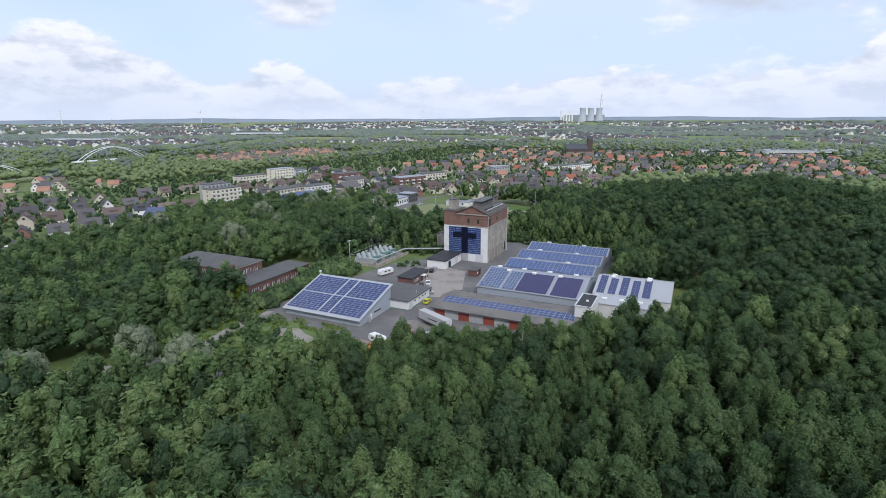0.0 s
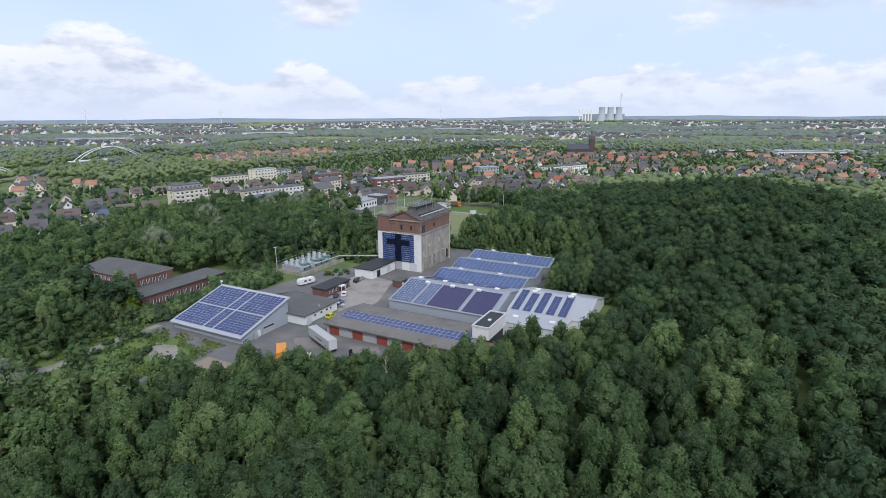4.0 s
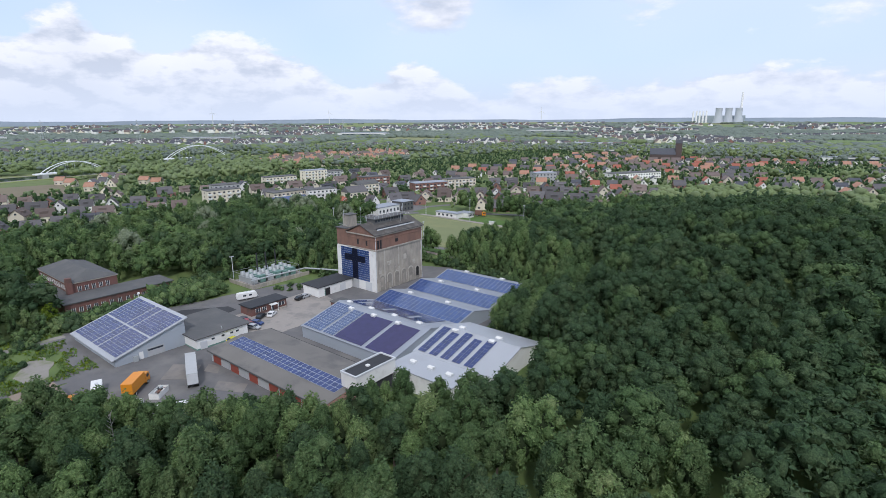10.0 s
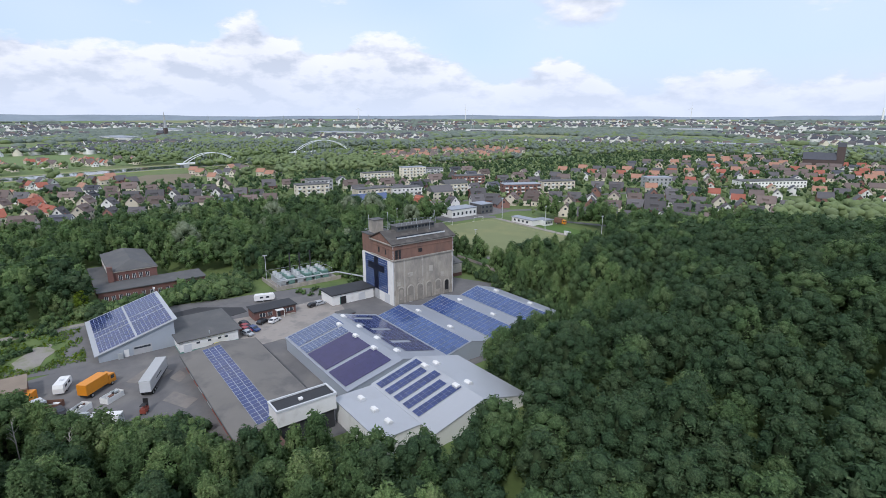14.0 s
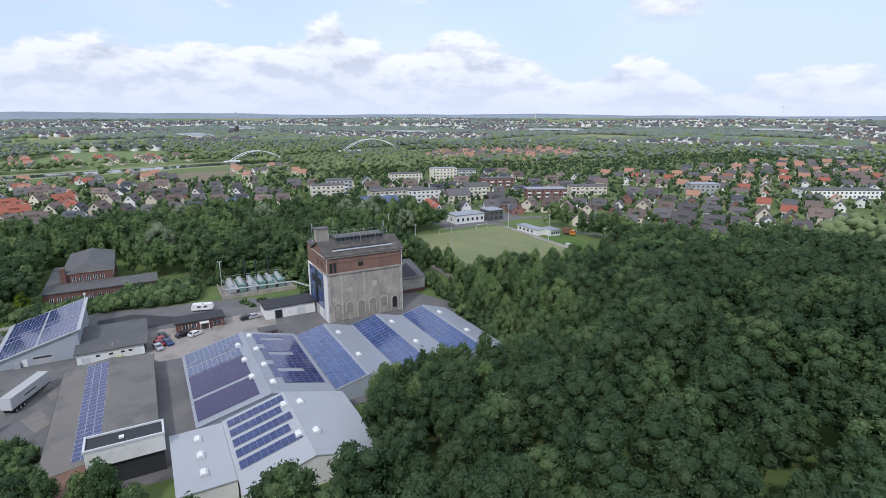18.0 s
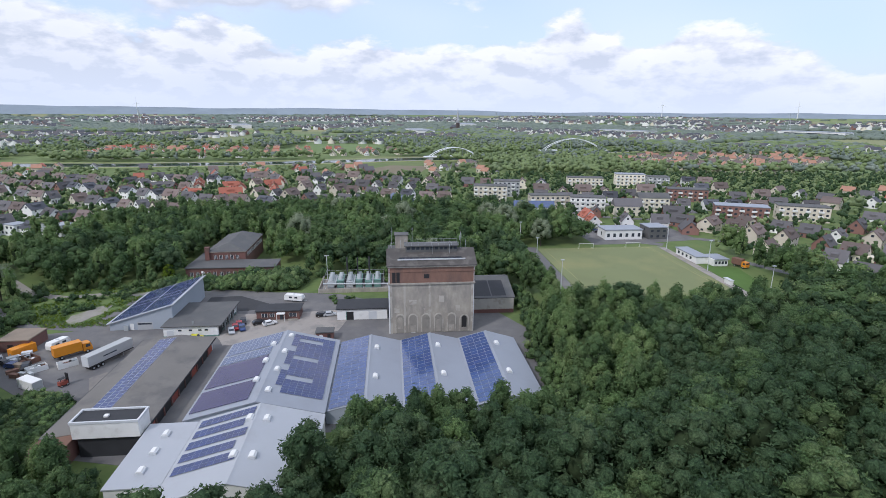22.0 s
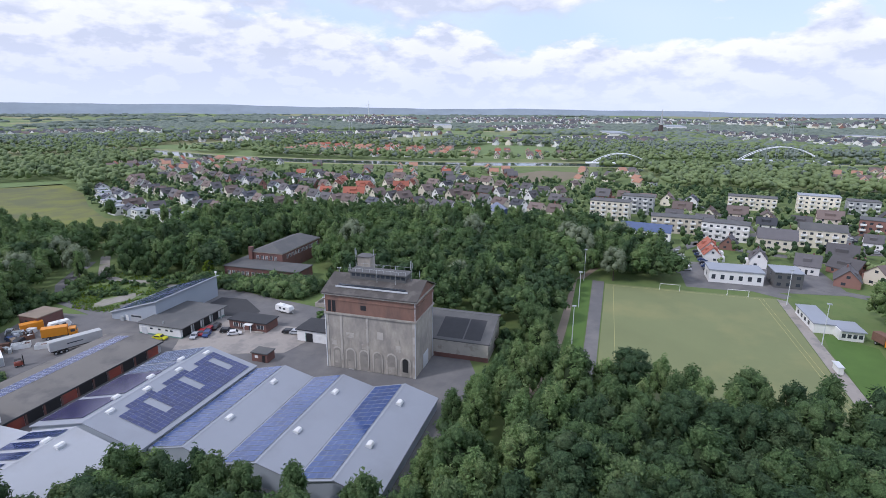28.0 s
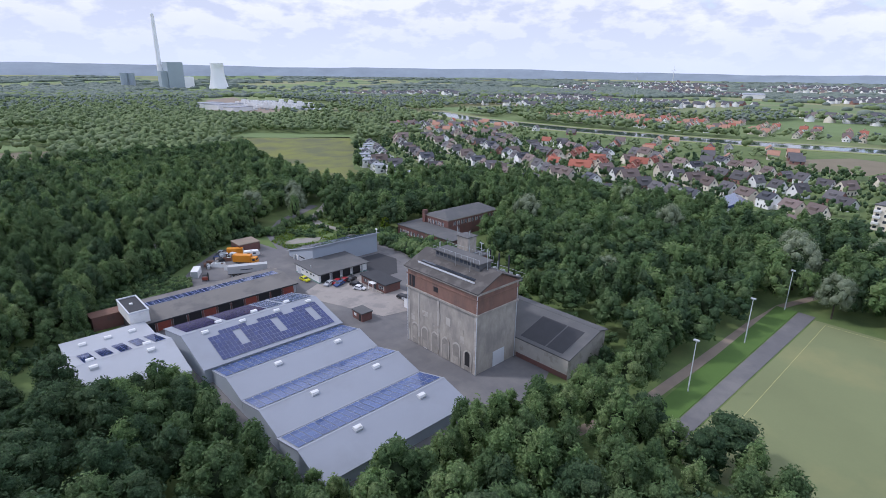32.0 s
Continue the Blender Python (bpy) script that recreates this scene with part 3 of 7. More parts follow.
bm = bmesh.new()
box(bm, -28, -9, 166.6, 175.7, 0, 4.9)
flat = thing("white_annex", "low white annex with a white flat roof", "annex")
part("wall", bm, white_paint_m, flat)
part("roof", bm_box(-28.2, -8.8, 166.4, 175.75, 4.9, 5.15), white_roof_m, flat)
for x in (-24, -18.5, -13):
    skylight(x, 171, 5.2, 0)

# roof box on the garage end
GX0, GX1, GY0, GY1, GYR = -74.0, -27.6, 146.5, 164.0, 155.6
rb = thing("roof_box", "white box-shaped upper room with a dark roof", "roof room")
RX0, RX1, RY0, RY1 = -29.8, -25.0, 153.3, 165.7
part("wall", bm_box(RX0, RX1, RY0, RY1, 4.5, 7.7), white_paint_m, rb)
# the shade under the overhanging room is painted as a near-black wall
part("undercroft", bm_box(GX1 + 0.05, RX1 - 0.7, RY0 + 0.5, RY1 - 0.3, 0, 4.5), dark_felt_m, rb, "recessed base painted dark as shade")
bm = bmesh.new()
for q in ((RX0 - 0.15, RX1 + 0.15, RY0 - 0.15, RY0 + 0.2), (RX0 - 0.15, RX1 + 0.15, RY1 - 0.2, RY1 + 0.15), (RX0 - 0.15, RX0 + 0.2, RY0 + 0.2, RY1 - 0.2), (RX1 - 0.2, RX1 + 0.15, RY0 + 0.2, RY1 - 0.2)):
    box(bm, *q, 7.7, 8.15)
part("parapet", bm, trim_m, rb)
part("roof", bm_box(RX0 + 0.2, RX1 - 0.2, RY0 + 0.2, RY1 - 0.2, 7.7, 7.85), dark_felt_m, rb, "black roofing felt")
part("hatch", bm_box(-27.6, -26.8, 158.6, 159.4, 7.85, 8.2), white_paint_m, rb)

# ---- long garage ----
ga = thing("long_garage", "long low garage with a grey felt roof and red gates", "garage")
bm = bmesh.new()
prism(bm, [(GX0, GY0, 0), (GX0, GY1, 0), (GX0, GY1, 3.2), (GX0, GYR, 4.3), (GX0, GY0, 3.2)], (GX1 - GX0, 0, 0))
part("wall", bm, grey_wall_m, ga)
for a, side in ((GY0, -1), (GY1, 1)):
    bm = bmesh.new()
    ya = a + side * 0.9
    prism(bm, [(GX0 - 0.4, ya, 3.1), (GX0 - 0.4, GYR, 4.32), (GX0 - 0.4, GYR, 4.56), (GX0 - 0.4, ya, 3.36)], (GX1 - GX0 + 0.6, 0, 0))
    part("roof_slope", bm, garage_roof_m, ga)
    part("fascia", bm_box(GX0 - 0.4, GX1 + 0.2, ya - 0.06, ya + 0.06, 3.0, 3.4), slate_m if side < 0 else dark_felt_m, ga)
for k in range(11):
    x = GX0 + 1.0 + k * 4.2
    if k % 2 == 0 or k > 5:
        part("gate", bm_box(x, x + 3.6, GY0 - 0.07, GY0 + 0.1, 0.05, 2.9), red_door_m, ga, "rusty red gate")
    else:
        part("gate", bm_box(x, x + 3.6, GY0 - 0.07, GY0 + 0.1, 0.05, 2.9), grey_wall_m, ga, "grey gate")
    part("back_bay", bm_box(x, x + 3.5, GY1 - 0.1, GY1 + 0.06, 0.05, 2.8), red_door_m if k % 3 == 0 else dark_m, ga)
    part("pillar", bm_box(x + 3.65, x + 4.1, GY1 - 0.05, GY1 + 0.25, 0, 3.1), old_brick_m, ga)
pv_array("long double row of solar panels on the garage roof", (GX0 + 1.5, 150.7, 3.36 + 5.1 * 0.1215 - 0.08), (1, 0, 0), (0, 1, 0.1215), 27, 3, 1.6, 1.5, pv_m)
gx = thing("garage_lean_to", "rust-red lean-to roof beside the garage", "lean-to")
bm = bmesh.new()
prism(bm, [(-27.4, 146, 0), (-27.4, 152.9, 0), (-27.4, 152.9, 4.0), (-27.4, 146, 3.0)], (9, 0, 0))
part("wall", bm, old_brick_m, gx)
bm = bmesh.new()
prism(bm, [(-27.5, 145.6, 3.0), (-27.5, 153.0, 4.05), (-27.5, 153.0, 4.2), (-27.5, 145.6, 3.15)], (9.3, 0, 0))
part("roof", bm, rust_m, gx)

# ---- panel hall with the tilted solar roof ----
sl = thing("panel_hall", "grey sheet-metal hall under one tilted solar roof", "hall")
PX0, PX1, PY0, PY1, PZ0, PZ1 = -119.0, -90.0, 128.9, 147.6, 2.3, 7.8
bm = bmesh.new()
prism(bm, [(PX0, PY0, 0), (PX0, PY1, 0), (PX0, PY1, PZ1 - 0.2), (PX0, PY0, PZ0 - 0.2)], (PX1 - PX0, 0, 0))
part("wall", bm, metal_wall_m, sl)
pr = (PZ1 - PZ0) / (PY1 - PY0)
bm = bmesh.new()
prism(bm, [(PX0 - 0.6, PY0 - 0.9, PZ0 - 0.9 * pr - 0.1), (PX0 - 0.6, PY1 + 0.9, PZ1 + 0.9 * pr - 0.1), (PX0 - 0.6, PY1 + 0.9, PZ1 + 0.9 * pr + 0.15), (PX0 - 0.6, PY0 - 0.9, PZ0 - 0.9 * pr + 0.15)], (PX1 - PX0 + 1.1, 0, 0))
part("roof", bm, white_roof_m, sl, "pale sheet metal under the panels")
part("gate", bm_box(PX1 - 0.05, PX1 + 0.06, 137.0, 141.5, 0.05, 2.5), grey_wall_m, sl)
part("window_band", bm_box(PX1 - 0.05, PX1 + 0.08, 137.2, 141.2, 1.7, 2.2), glass_m, sl)
part("door", bm_box(PX1 - 0.05, PX1 + 0.08, 134.8, 135.9, 0.05, 2.1), white_paint_m, sl, "white door")
part("cabinet", bm_box(PX1 + 0.05, PX1 + 0.7, 133.2, 134.4, 0.05, 1.6), steel_m, sl)
bm = bmesh.new()
tube(bm, (PX0 + 0.2, PY1, PZ1), (PX0 + 0.2, PY1, PZ1 + 1.5), 0.08)
box(bm, PX0 - 0.1, PX0 + 0.5, PY1 - 0.3, PY1 + 0.3, PZ1 + 1.4, PZ1 + 1.9)
part("camera_mast", bm, white_paint_m, sl)
SU, SL_ = PX1 - PX0 + 0.3, math.hypot(PY1 - PY0, PZ1 - PZ0) + 0.9
for c0, c1, nu in ((0.012, 0.435, 8), (0.455, 0.575, 2), (0.595, 0.988, 7)):
    for r0, r1, nv in ((0.045, 0.49, 9), (0.515, 0.975, 9)):
        du, dv = (c1 - c0) * SU / nu, (r1 - r0) * SL_ / nv
        o = Vector((PX0 - 0.2 + c0 * SU, PY0 - 0.5, PZ0 - 0.5 * pr + 0.1)) + Vector((0, 1, pr)).normalized() * (r0 * SL_)
        pv_array("block of blue solar panels on a tilted roof", o, (1, 0, 0), (0, 1, pr), nu, nv, du, dv, pv_m, border=0.035, rim=pv_frame_m)
lo = thing("link_roof", "small white canopy between two halls", "canopy")
part("canopy", bm_box(-93, -89.5, 148.4, 150.8, 3.3, 3.5), white_roof_m, lo)
for x, y in ((-92.8, 150.6), (-89.8, 150.6)):
    part("post", bm_box(x - 0.08, x + 0.08, y - 0.08, y + 0.08, 0, 3.3), steel_m, lo)

# ---- white workshop ----
ws = thing("workshop", "low white workshop with a flat grey roof", "workshop")
part("wall", bm_box(-103, -83.2, 147.2, 162.8, 0, 3.3), white_paint_m, ws)
part("roof", bm_box(-103.6, -82.7, 146.7, 163.9, 3.3, 3.6), slate_m, ws, "grey roofing felt")
part("base_band", bm_box(-103.05, -83.12, 147.12, 162.9, 0, 0.45), green_steel_m, ws, "green painted base")
for y in (151.5, 154.5, 157.2, 159.0):
    w = part("window", bm_box(-83.22, -83.1, y, y + 0.9, 1.9, 2.4), glass_m, ws)
    part("frame", bm_box(-83.2, -83.08, y - 0.08, y, 1.82, 2.48), white_paint_m, w)
part("door", bm_box(-83.22, -83.1, 148.2, 150.2, 0.1, 2.3), trim_m, ws)
part("vent_pipe", bm_box(-84.6, -84.3, 155.3, 155.6, 3.6, 4.5), steel_m, ws)
for k in range(4):
    part("open_bay", bm_box(-100 + 4.2 * k, -96.6 + 4.2 * k, 162.75, 162.9, 0.1, 2.9), dark_m, ws)
    part("post", bm_box(-100.6 + 4.2 * k, -100.3 + 4.2 * k, 163.4, 163.7, 0, 3.3), steel_m, ws)

# ---- brick office, kiosk and grey stores ----


def low_building(name, label, x0, x1, y0, y1, h, wall, roof, over=0.4):
    top = thing(name, label, "building")
    part("wall", bm_box(x0, x1, y0, y1, 0, h), wall, top)
    part("roof", bm_box(x0 - over, x1 + over, y0 - over, y1 + over, h, h + 0.3), roof, top)
    return top


of = low_building("brick_office", "low red-brick office with a dark flat roof", -101.0, -94.8, 171.3, 184.8, 2.9, old_brick_m, dark_felt_m)
for y, w in ((173.0, 1.6), (175.6, 1.2), (181.6, 2.2)):
    win = part("window", bm_box(-94.83, -94.72, y, y + w, 1.0, 2.2), glass_m, of)
    bm = bmesh.new()
    for q in ((y - 0.1, y, 0.95, 2.25), (y + w, y + w + 0.1, 0.95, 2.25), (y + w / 2 - 0.05, y + w / 2 + 0.05, 1.0, 2.2)):
        box(bm, -94.8, -94.68, q[0], q[1], q[2], q[3])
    part("frame", bm, white_paint_m, win)
part("door", bm_box(-94.83, -94.7, 178.6, 179.6, 0.1, 2.1), glass_m, of)
part("porch", bm_box(-94.7, -93.0, 177.8, 180.4, 2.45, 2.65), white_paint_m, of, "white porch roof")
for y in (177.9, 180.3):
    part("porch_post", bm_box(-93.2, -93.05, y - 0.07, y + 0.07, 0, 2.45), white_paint_m, of)
part("planter", bm_box(-94.3, -93.7, 181.2, 184.2, 0.05, 0.5), weathered_m, of)
ki = low_building("brick_kiosk", "small red-brick hut with a flat roof", -80.5, -77.0, 192.3, 197.2, 2.5, old_brick_m, slate_m, 0.25)
part("door", bm_box(-77.03, -76.93, 195.6, 196.5, 0.1, 2.1), dark_m, ki)
part("window", bm_box(-77.03, -76.93, 193.3, 194.3, 1.1, 1.9), white_paint_m, ki)
gs = low_building("grey_store", "low white store with a dark roof against the tower", -101.5, -92.8, 197.0, 213.0, 3.6, white_paint_m, dark_felt_m)
part("gate", bm_box(-92.83, -92.73, 200.0, 202.2, 0.05, 2.8), dark_m, gs, "open gate, the shade inside painted as a dark panel")
part("gate", bm_box(-92.83, -92.73, 207.0, 209.6, 0.05, 2.8), trim_m, gs)
part("door_frame", bm_box(-92.8, -92.70, 199.8, 200.0, 0.05, 2.9), green_steel_m, gs)

# ---- the shaft tower ----
tower_roof_m = material("old_tower_roofing", (0.085, 0.078, 0.072), 0.85, scale=0.5, var=0.3, second=(0.13, 0.12, 0.11), mask_scale=0.3)
tw = thing("shaft_tower", "massive weathered concrete tower with a brick crown", "tower")
TX0, TX1, TY0, TY1 = -95.0, -80.6, 214.0, 239.2
ZC, ZE, ZR = 15.8, 21.3, 24.6
part("shaft", bm_box(TX0, TX1, TY0, TY1, 0, ZC), weathered_m, tw, "stained grey concrete shaft")
part("crown", bm_box(TX0 - 0.1, TX1 + 0.15, TY0 - 0.15, TY1 + 0.15, ZC, ZE - 0.4), brick_m, tw, "weathered brick crown")
bm = bmesh.new()
box(bm, TX0 - 0.3, TX1 + 0.4, TY0 - 0.4, TY1 + 0.4, ZC - 0.25, ZC + 0.25)
part("string_course", bm, weathered_m, tw)
part("brick_course", bm_box(TX0 - 0.25, TX1 + 0.3, TY0 - 0.3, TY1 + 0.3, ZC + 3.6, ZC + 3.9), brick_m, tw)
part("cornice", bm_box(TX0 - 0.5, TX1 + 0.6, TY0 - 0.6, TY1 + 0.6, ZE - 0.4, ZE), weathered_m, tw)
xm = (TX0 + TX1) / 2
for xa, side in ((TX0, -1), (TX1, 1)):
    bm = bmesh.new()
    ya0, ya1 = TY0 - 0.8, TY1 + 0.8
    prism(bm, [(xa + side * 0.8, ya0, ZE), (xm, ya0, ZR), (xm, ya0, ZR + 0.25), (xa + side * 0.8, ya0, ZE + 0.25)], (0, ya1 - ya0, 0))
    part("roof_slope", bm, tower_roof_m, tw, "dark grey roofing")
for y in (TY0 - 0.3, TY1):
    bm = bmesh.new()
    prism(bm, [(TX0, y, ZE), (TX1, y, ZE), (xm, y, ZR)], (0, 0.3, 0))
    part("pediment", bm, brick_m, tw)
# lantern along the ridge
part("lantern", bm_box(xm - 2.0, xm + 2.0, TY0 + 5, TY1 - 4.5, ZR - 1.6, ZR + 1.3), slate_m, tw)
part("lantern_roof", bm_box(xm - 2.5, xm + 2.5, TY0 + 4.6, TY1 - 4.1, ZR + 1.3, ZR + 1.55), slate_m, tw)
for k in range(11):
    y = TY0 + 5.4 + k * 1.42
    for xs in (xm - 2.05, xm + 1.97):
        part("lantern_window", bm_box(xs, xs + 0.08, y, y + 0.95, ZR + 0.2, ZR + 1.0), glass_m, tw)
for xr in (xm + 4.6,):
    zr = ZE + (ZR - ZE) * (TX1 + 0.8 - xr) / (TX1 + 0.8 - xm) + 0.25
    for k in range(9):
        part("roof_glazing", bm_box(xr - 0.5, xr + 0.5, TY0 + 3 + k * 2.1, TY0 + 4.9 + k * 2.1, zr - 0.05, zr + 0.16), glass_m, tw)
    part("roof_rail", bm_box(xr + 1.2, xr + 1.32, TY0 + 2.5, TY1 - 2.5, zr - 0.3, zr + 0.12), trim_m, tw)
# side stair tower and its turret
part("stair_tower", bm_box(-101.2, TX0 - 0.02, TY0 + 0.02, TY0 + 9, 0, ZC), weathered_m, tw)
part("stair_crown", bm_box(-101.3, TX0 - 0.12, TY0 - 0.1, TY0 + 9.1, ZC, ZE + 0.8), brick_m, tw, "weathered brick upper stage")
part("stair_roof", bm_box(-101.6, TX0 - 0.55, TY0 - 0.4, TY0 + 9.4, ZE + 0.8, ZE + 1.1), slate_m, tw)
part("turret", bm_box(-100, -96.6, TY0 + 2, TY0 + 6, ZE + 1.1, ZE + 5.6), weathered_m, tw, "grey plant room on the roof")
part("turret_roof", bm_box(-100.3, -96.3, TY0 + 1.7, TY0 + 6.3, ZE + 5.6, ZE + 5.8), slate_m, tw)
for q in ((-100.9, -96.0, TY0 + 0.5, TY0 + 0.58), (-100.9, -96.0, TY0 + 8.5, TY0 + 8.58), (-100.9, -100.82, TY0 + 0.5, TY0 + 8.5)):
    part("railing", bm_box(*q, ZE + 2.0, ZE + 2.1), steel_m, tw)
for x, y, h, n in ((-98, TY0 + 0.8, 5.5, 2), (-96.0, TY0 + 7.4, 6.0, 1), (xm - 1, TY0 + 3.6, 3.6, 1), (xm + 2.8, TY1 - 7, 3.0, 0), (xm + 0.5, TY1 - 3.4, 6.4, 3), (xm + 2.7, TY0 + 13, 2.6, 0), (xm - 2.8, TY1 - 9, 3.6, 1), (xm - 1.2, TY1 - 1.6, 3.4, 1)):
    bm = bmesh.new()
    top_z = ZR + h - 1
    tube(bm, (x, y, ZE), (x, y, top_z), 0.05, n=6)
    for k in range(n):
        a = 2.1 * k
        dx, dy = 0.3 * math.cos(a), 0.3 * math.sin(a)
        box(bm, x + dx - 0.08, x + dx + 0.08, y + dy - 0.06, y + dy + 0.06, top_z - 1.7 - 0.5 * k, top_z - 0.2 - 0.5 * k)
        tube(bm, (x, y, top_z - 0.9 - 0.5 * k), (x + dx, y + dy, top_z - 0.9 - 0.5 * k), 0.03, n=4)
    part("antenna", bm, steel_m, tw, "slim grey aerial mast")
for xs in (xm - 2.45, xm + 2.4):
    bm = bmesh.new()
    box(bm, xs, xs + 0.05, TY0 + 4.7, TY1 - 4.2, ZR + 2.45, ZR + 2.5)
    for k in range(9):
        y = TY0 + 4.7 + k * 2.03
        box(bm, xs, xs + 0.05, y, y + 0.05, ZR + 1.55, ZR + 2.45)
    part("roof_railing", bm, steel_m, tw)


def arch(bm, x, y0, y1, z0, z1, out, depth=0.12):
    """A flat round-headed niche frame on the wall at x."""
    n, r = 8, (y1 - y0) / 2
    ym = (y0 + y1) / 2
    ring = [(y0, z0)] + [(ym - r * math.cos(math.pi * k / n), z1 - r + r * math.sin(math.pi * k / n)) for k in range(n + 1)] + [(y1, z0)]
    prism(bm, [(x, y, z) for y, z in ring], (out * depth, 0, 0))


pale_panel_m = material("pale_panel_concrete", (0.47, 0.44, 0.39), 0.92, scale=0.4, var=0.2, second=(0.33, 0.30, 0.26), mask_scale=0.35, mask=(0.5, 0.62))
niche_m = material("niche_concrete", (0.285, 0.265, 0.235), 0.92, scale=0.5, var=0.25, second=(0.22, 0.205, 0.18), mask_scale=0.4)
for k in range(6):
    y = TY0 + 1.2 + k * 3.9
    bm = bmesh.new()
    arch(bm, TX1, y + 0.3, y + 3.2, 0.3, 6.3 if k != 5 else 5.7, 1, 0.16)
    part("arch_rim", bm, pale_panel_m, tw, "raised plaster arch")
    bm = bmesh.new()
    arch(bm, TX1 + 0.16, y + 0.62, y + 2.88, 0.3, 5.9 if k != 5 else 5.3, 1, 0.012)
    part("niche", bm, niche_m, tw, "grey blind arch")
    if k in (0, 3, 5):
        bm = bmesh.new()
        arch(bm, TX1 + 0.17, y + 0.95, y + 2.5, 1.5 if k != 3 else 0.4, 5.3 if k != 3 else 4.4, 1, 0.03)
        part("window", bm, dark_m if k == 5 else weathered_m, tw)
    elif k in (1, 4):
        part("bricked_opening", bm_box(TX1 + 0.172, TX1 + 0.2, y + 0.9, y + 2.6, 0.4, 2.5), weathered_m if k == 1 else pale_panel_m, tw)
for y in (TY0 + 0.1, TY0 + 4.1, TY0 + 11.6, TY1 - 0.75):
    part("pilaster", bm_box(TX1, TX1 + 0.12, y, y + 0.6, 0 if y > TY0 + 4 and y < TY1 - 1 else 0, ZC - 0.3), pale_panel_m, tw)
rp = random.Random(3)
for k in range(10):
    y, z = TY0 + 1.6 + (k % 5) * 4.4 + rp.uniform(-0.6, 0.6), 6.6 + (k // 5) * 2.9 + rp.uniform(-0.3, 0.3)
    part("plaster_patch", bm_box(TX1, TX1 + 0.03 + 0.004 * k, y, y + rp.uniform(1.0, 2.4), z, z + rp.uniform(0.8, 2.2)), (pale_panel_m, weathered_m)[k % 2], tw, "patched plaster")
part("door", bm_box(TX1, TX1 + 0.1, TY0 + 6.2, TY0 + 7.6, 0.1, 2.3), white_paint_m, tw, "white door")
# shade of the recess, painted as a flat dark panel
part("loggia", bm_box(TX1 + 0.1, TX1 + 0.2, TY0 + 0.8, TY0 + 3.0, ZC + 0.4, ZC + 3.6), dark_m, tw, "loggia in the brick crown, its shade painted as a dark panel")
part("loggia_post", bm_box(TX1 + 0.15, TX1 + 0.3, TY0 + 1.8, TY0 + 2.05, ZC + 0.4, ZC + 3.6), brick_m, tw)
part("upper_window", bm_box(TX1 + 0.1, TX1 + 0.2, TY0 + 10.2, TY0 + 11.8, ZC + 1.6, ZC + 2.9), dark_m, tw)
for x in (TX0 + 5, TX0 + 9.6):
    part("upper_window", bm_box(x, x + 0.9, TY0 - 0.22, TY0 - 0.1, ZC + 1.4, ZC + 3.2), dark_m, tw)
part("gate", bm_box(TX0 + 4.2, TX0 + 8.4, TY1, TY1 + 0.1, 0.1, 4.2), trim_m, tw, "pale steel gate")
for q in ((TX1 + 0.15, TY0 - 0.05), (TX1 + 0.15, TY1 + 0.0), (TX0 + 0.3, TY1 + 0.12)):
    bm = bmesh.new()
    tube(bm, (*q, 0.1), (*q, ZE - 0.4), 0.11, n=6)
    part("downpipe", bm, trim_m, tw)
# cladding with the cross
part("cladding", bm_box(-101.3, TX1 + 0.05, TY0 - 0.35, TY0 - 0.02, 0.0, 15.6), white_paint_m, tw, "white facade cladding")
part("cladding_gate", bm_box(-93.2, -89.6, TY0 - 0.42, TY0 - 0.3, 0.05, 4.4), grey_wall_m, tw)
part("cladding_gate", bm_box(-86.0, -82.6, TY0 - 0.42, TY0 - 0.3, 0.05, 3.4), trim_m, tw)


def cross_at(i, j):
    return i in (6, 7, 8) or j in (8, 9, 10) and 2 <= i <= 12


FX0, FZ0 = -98.9, 3.6
fu, fz = 1.02, 0.84
for want, glass, lab in ((False, pv_mid_m, "blue facade solar panels around a dark cross"), (True, pv_cross_m, "dark solar panels that form a cross")):
    pv_array(lab, (FX0, TY0 - 0.33, FZ0), (1, 0, 0), (0, 0, 1), 15, 14, fu, fz, glass, lambda i, j, w=want: cross_at(i, j) == w, gap=0.075 if not want else 0.01, seam=0.006, border=0.012, rim=pv_dim_m if not want else pv_cross_m)

# annex behind the tower
an = thing("tower_annex", "low pale annex with a dark lean-to roof", "annex")
bm = bmesh.new()
prism(bm, [(-111.0, 226.0, 0), (-95.2, 226.0, 0), (-95.2, 226.0, 5.2), (-108, 226.0, 8.6), (-111.0, 226.0, 7.9)], (0, 29.2, 0))
part("wall", bm, pale_panel_m, an)
part("plinth", bm_box(-95.19, -95.06, 239.6, 255.2, 0, 1.3), old_brick_m, an, "dark brick base")
bm = bmesh.new()
prism(bm, [(-95.06, 226.0, 5.15), (-95.06, 226.0, 5.4), (-108, 226.0, 8.9), (-108, 226.0, 8.65)], (0, 29.6, 0))
part("roof", bm, slate_m, an)
bm = bmesh.new()
prism(bm, [(-108.02, 226.0, 8.65), (-108.02, 226.0, 8.95), (-111.8, 226.0, 8.1), (-111.8, 226.0, 7.8)], (0, 29.6, 0))
part("ridge_roof", bm, slate_m, an)
for y0, y1 in ((240.0, 247.6), (248.0, 252.8)):
    bm = bmesh.new()
    prism(bm, [(-96.2, y0, 5.71), (-96.2, y0, 5.735), (-105.4, y0, 8.222), (-105.4, y0, 8.197)], (0, y1 - y0, 0))
    part("felt_sheet", bm, dark_felt_m, an, "darker roofing felt")

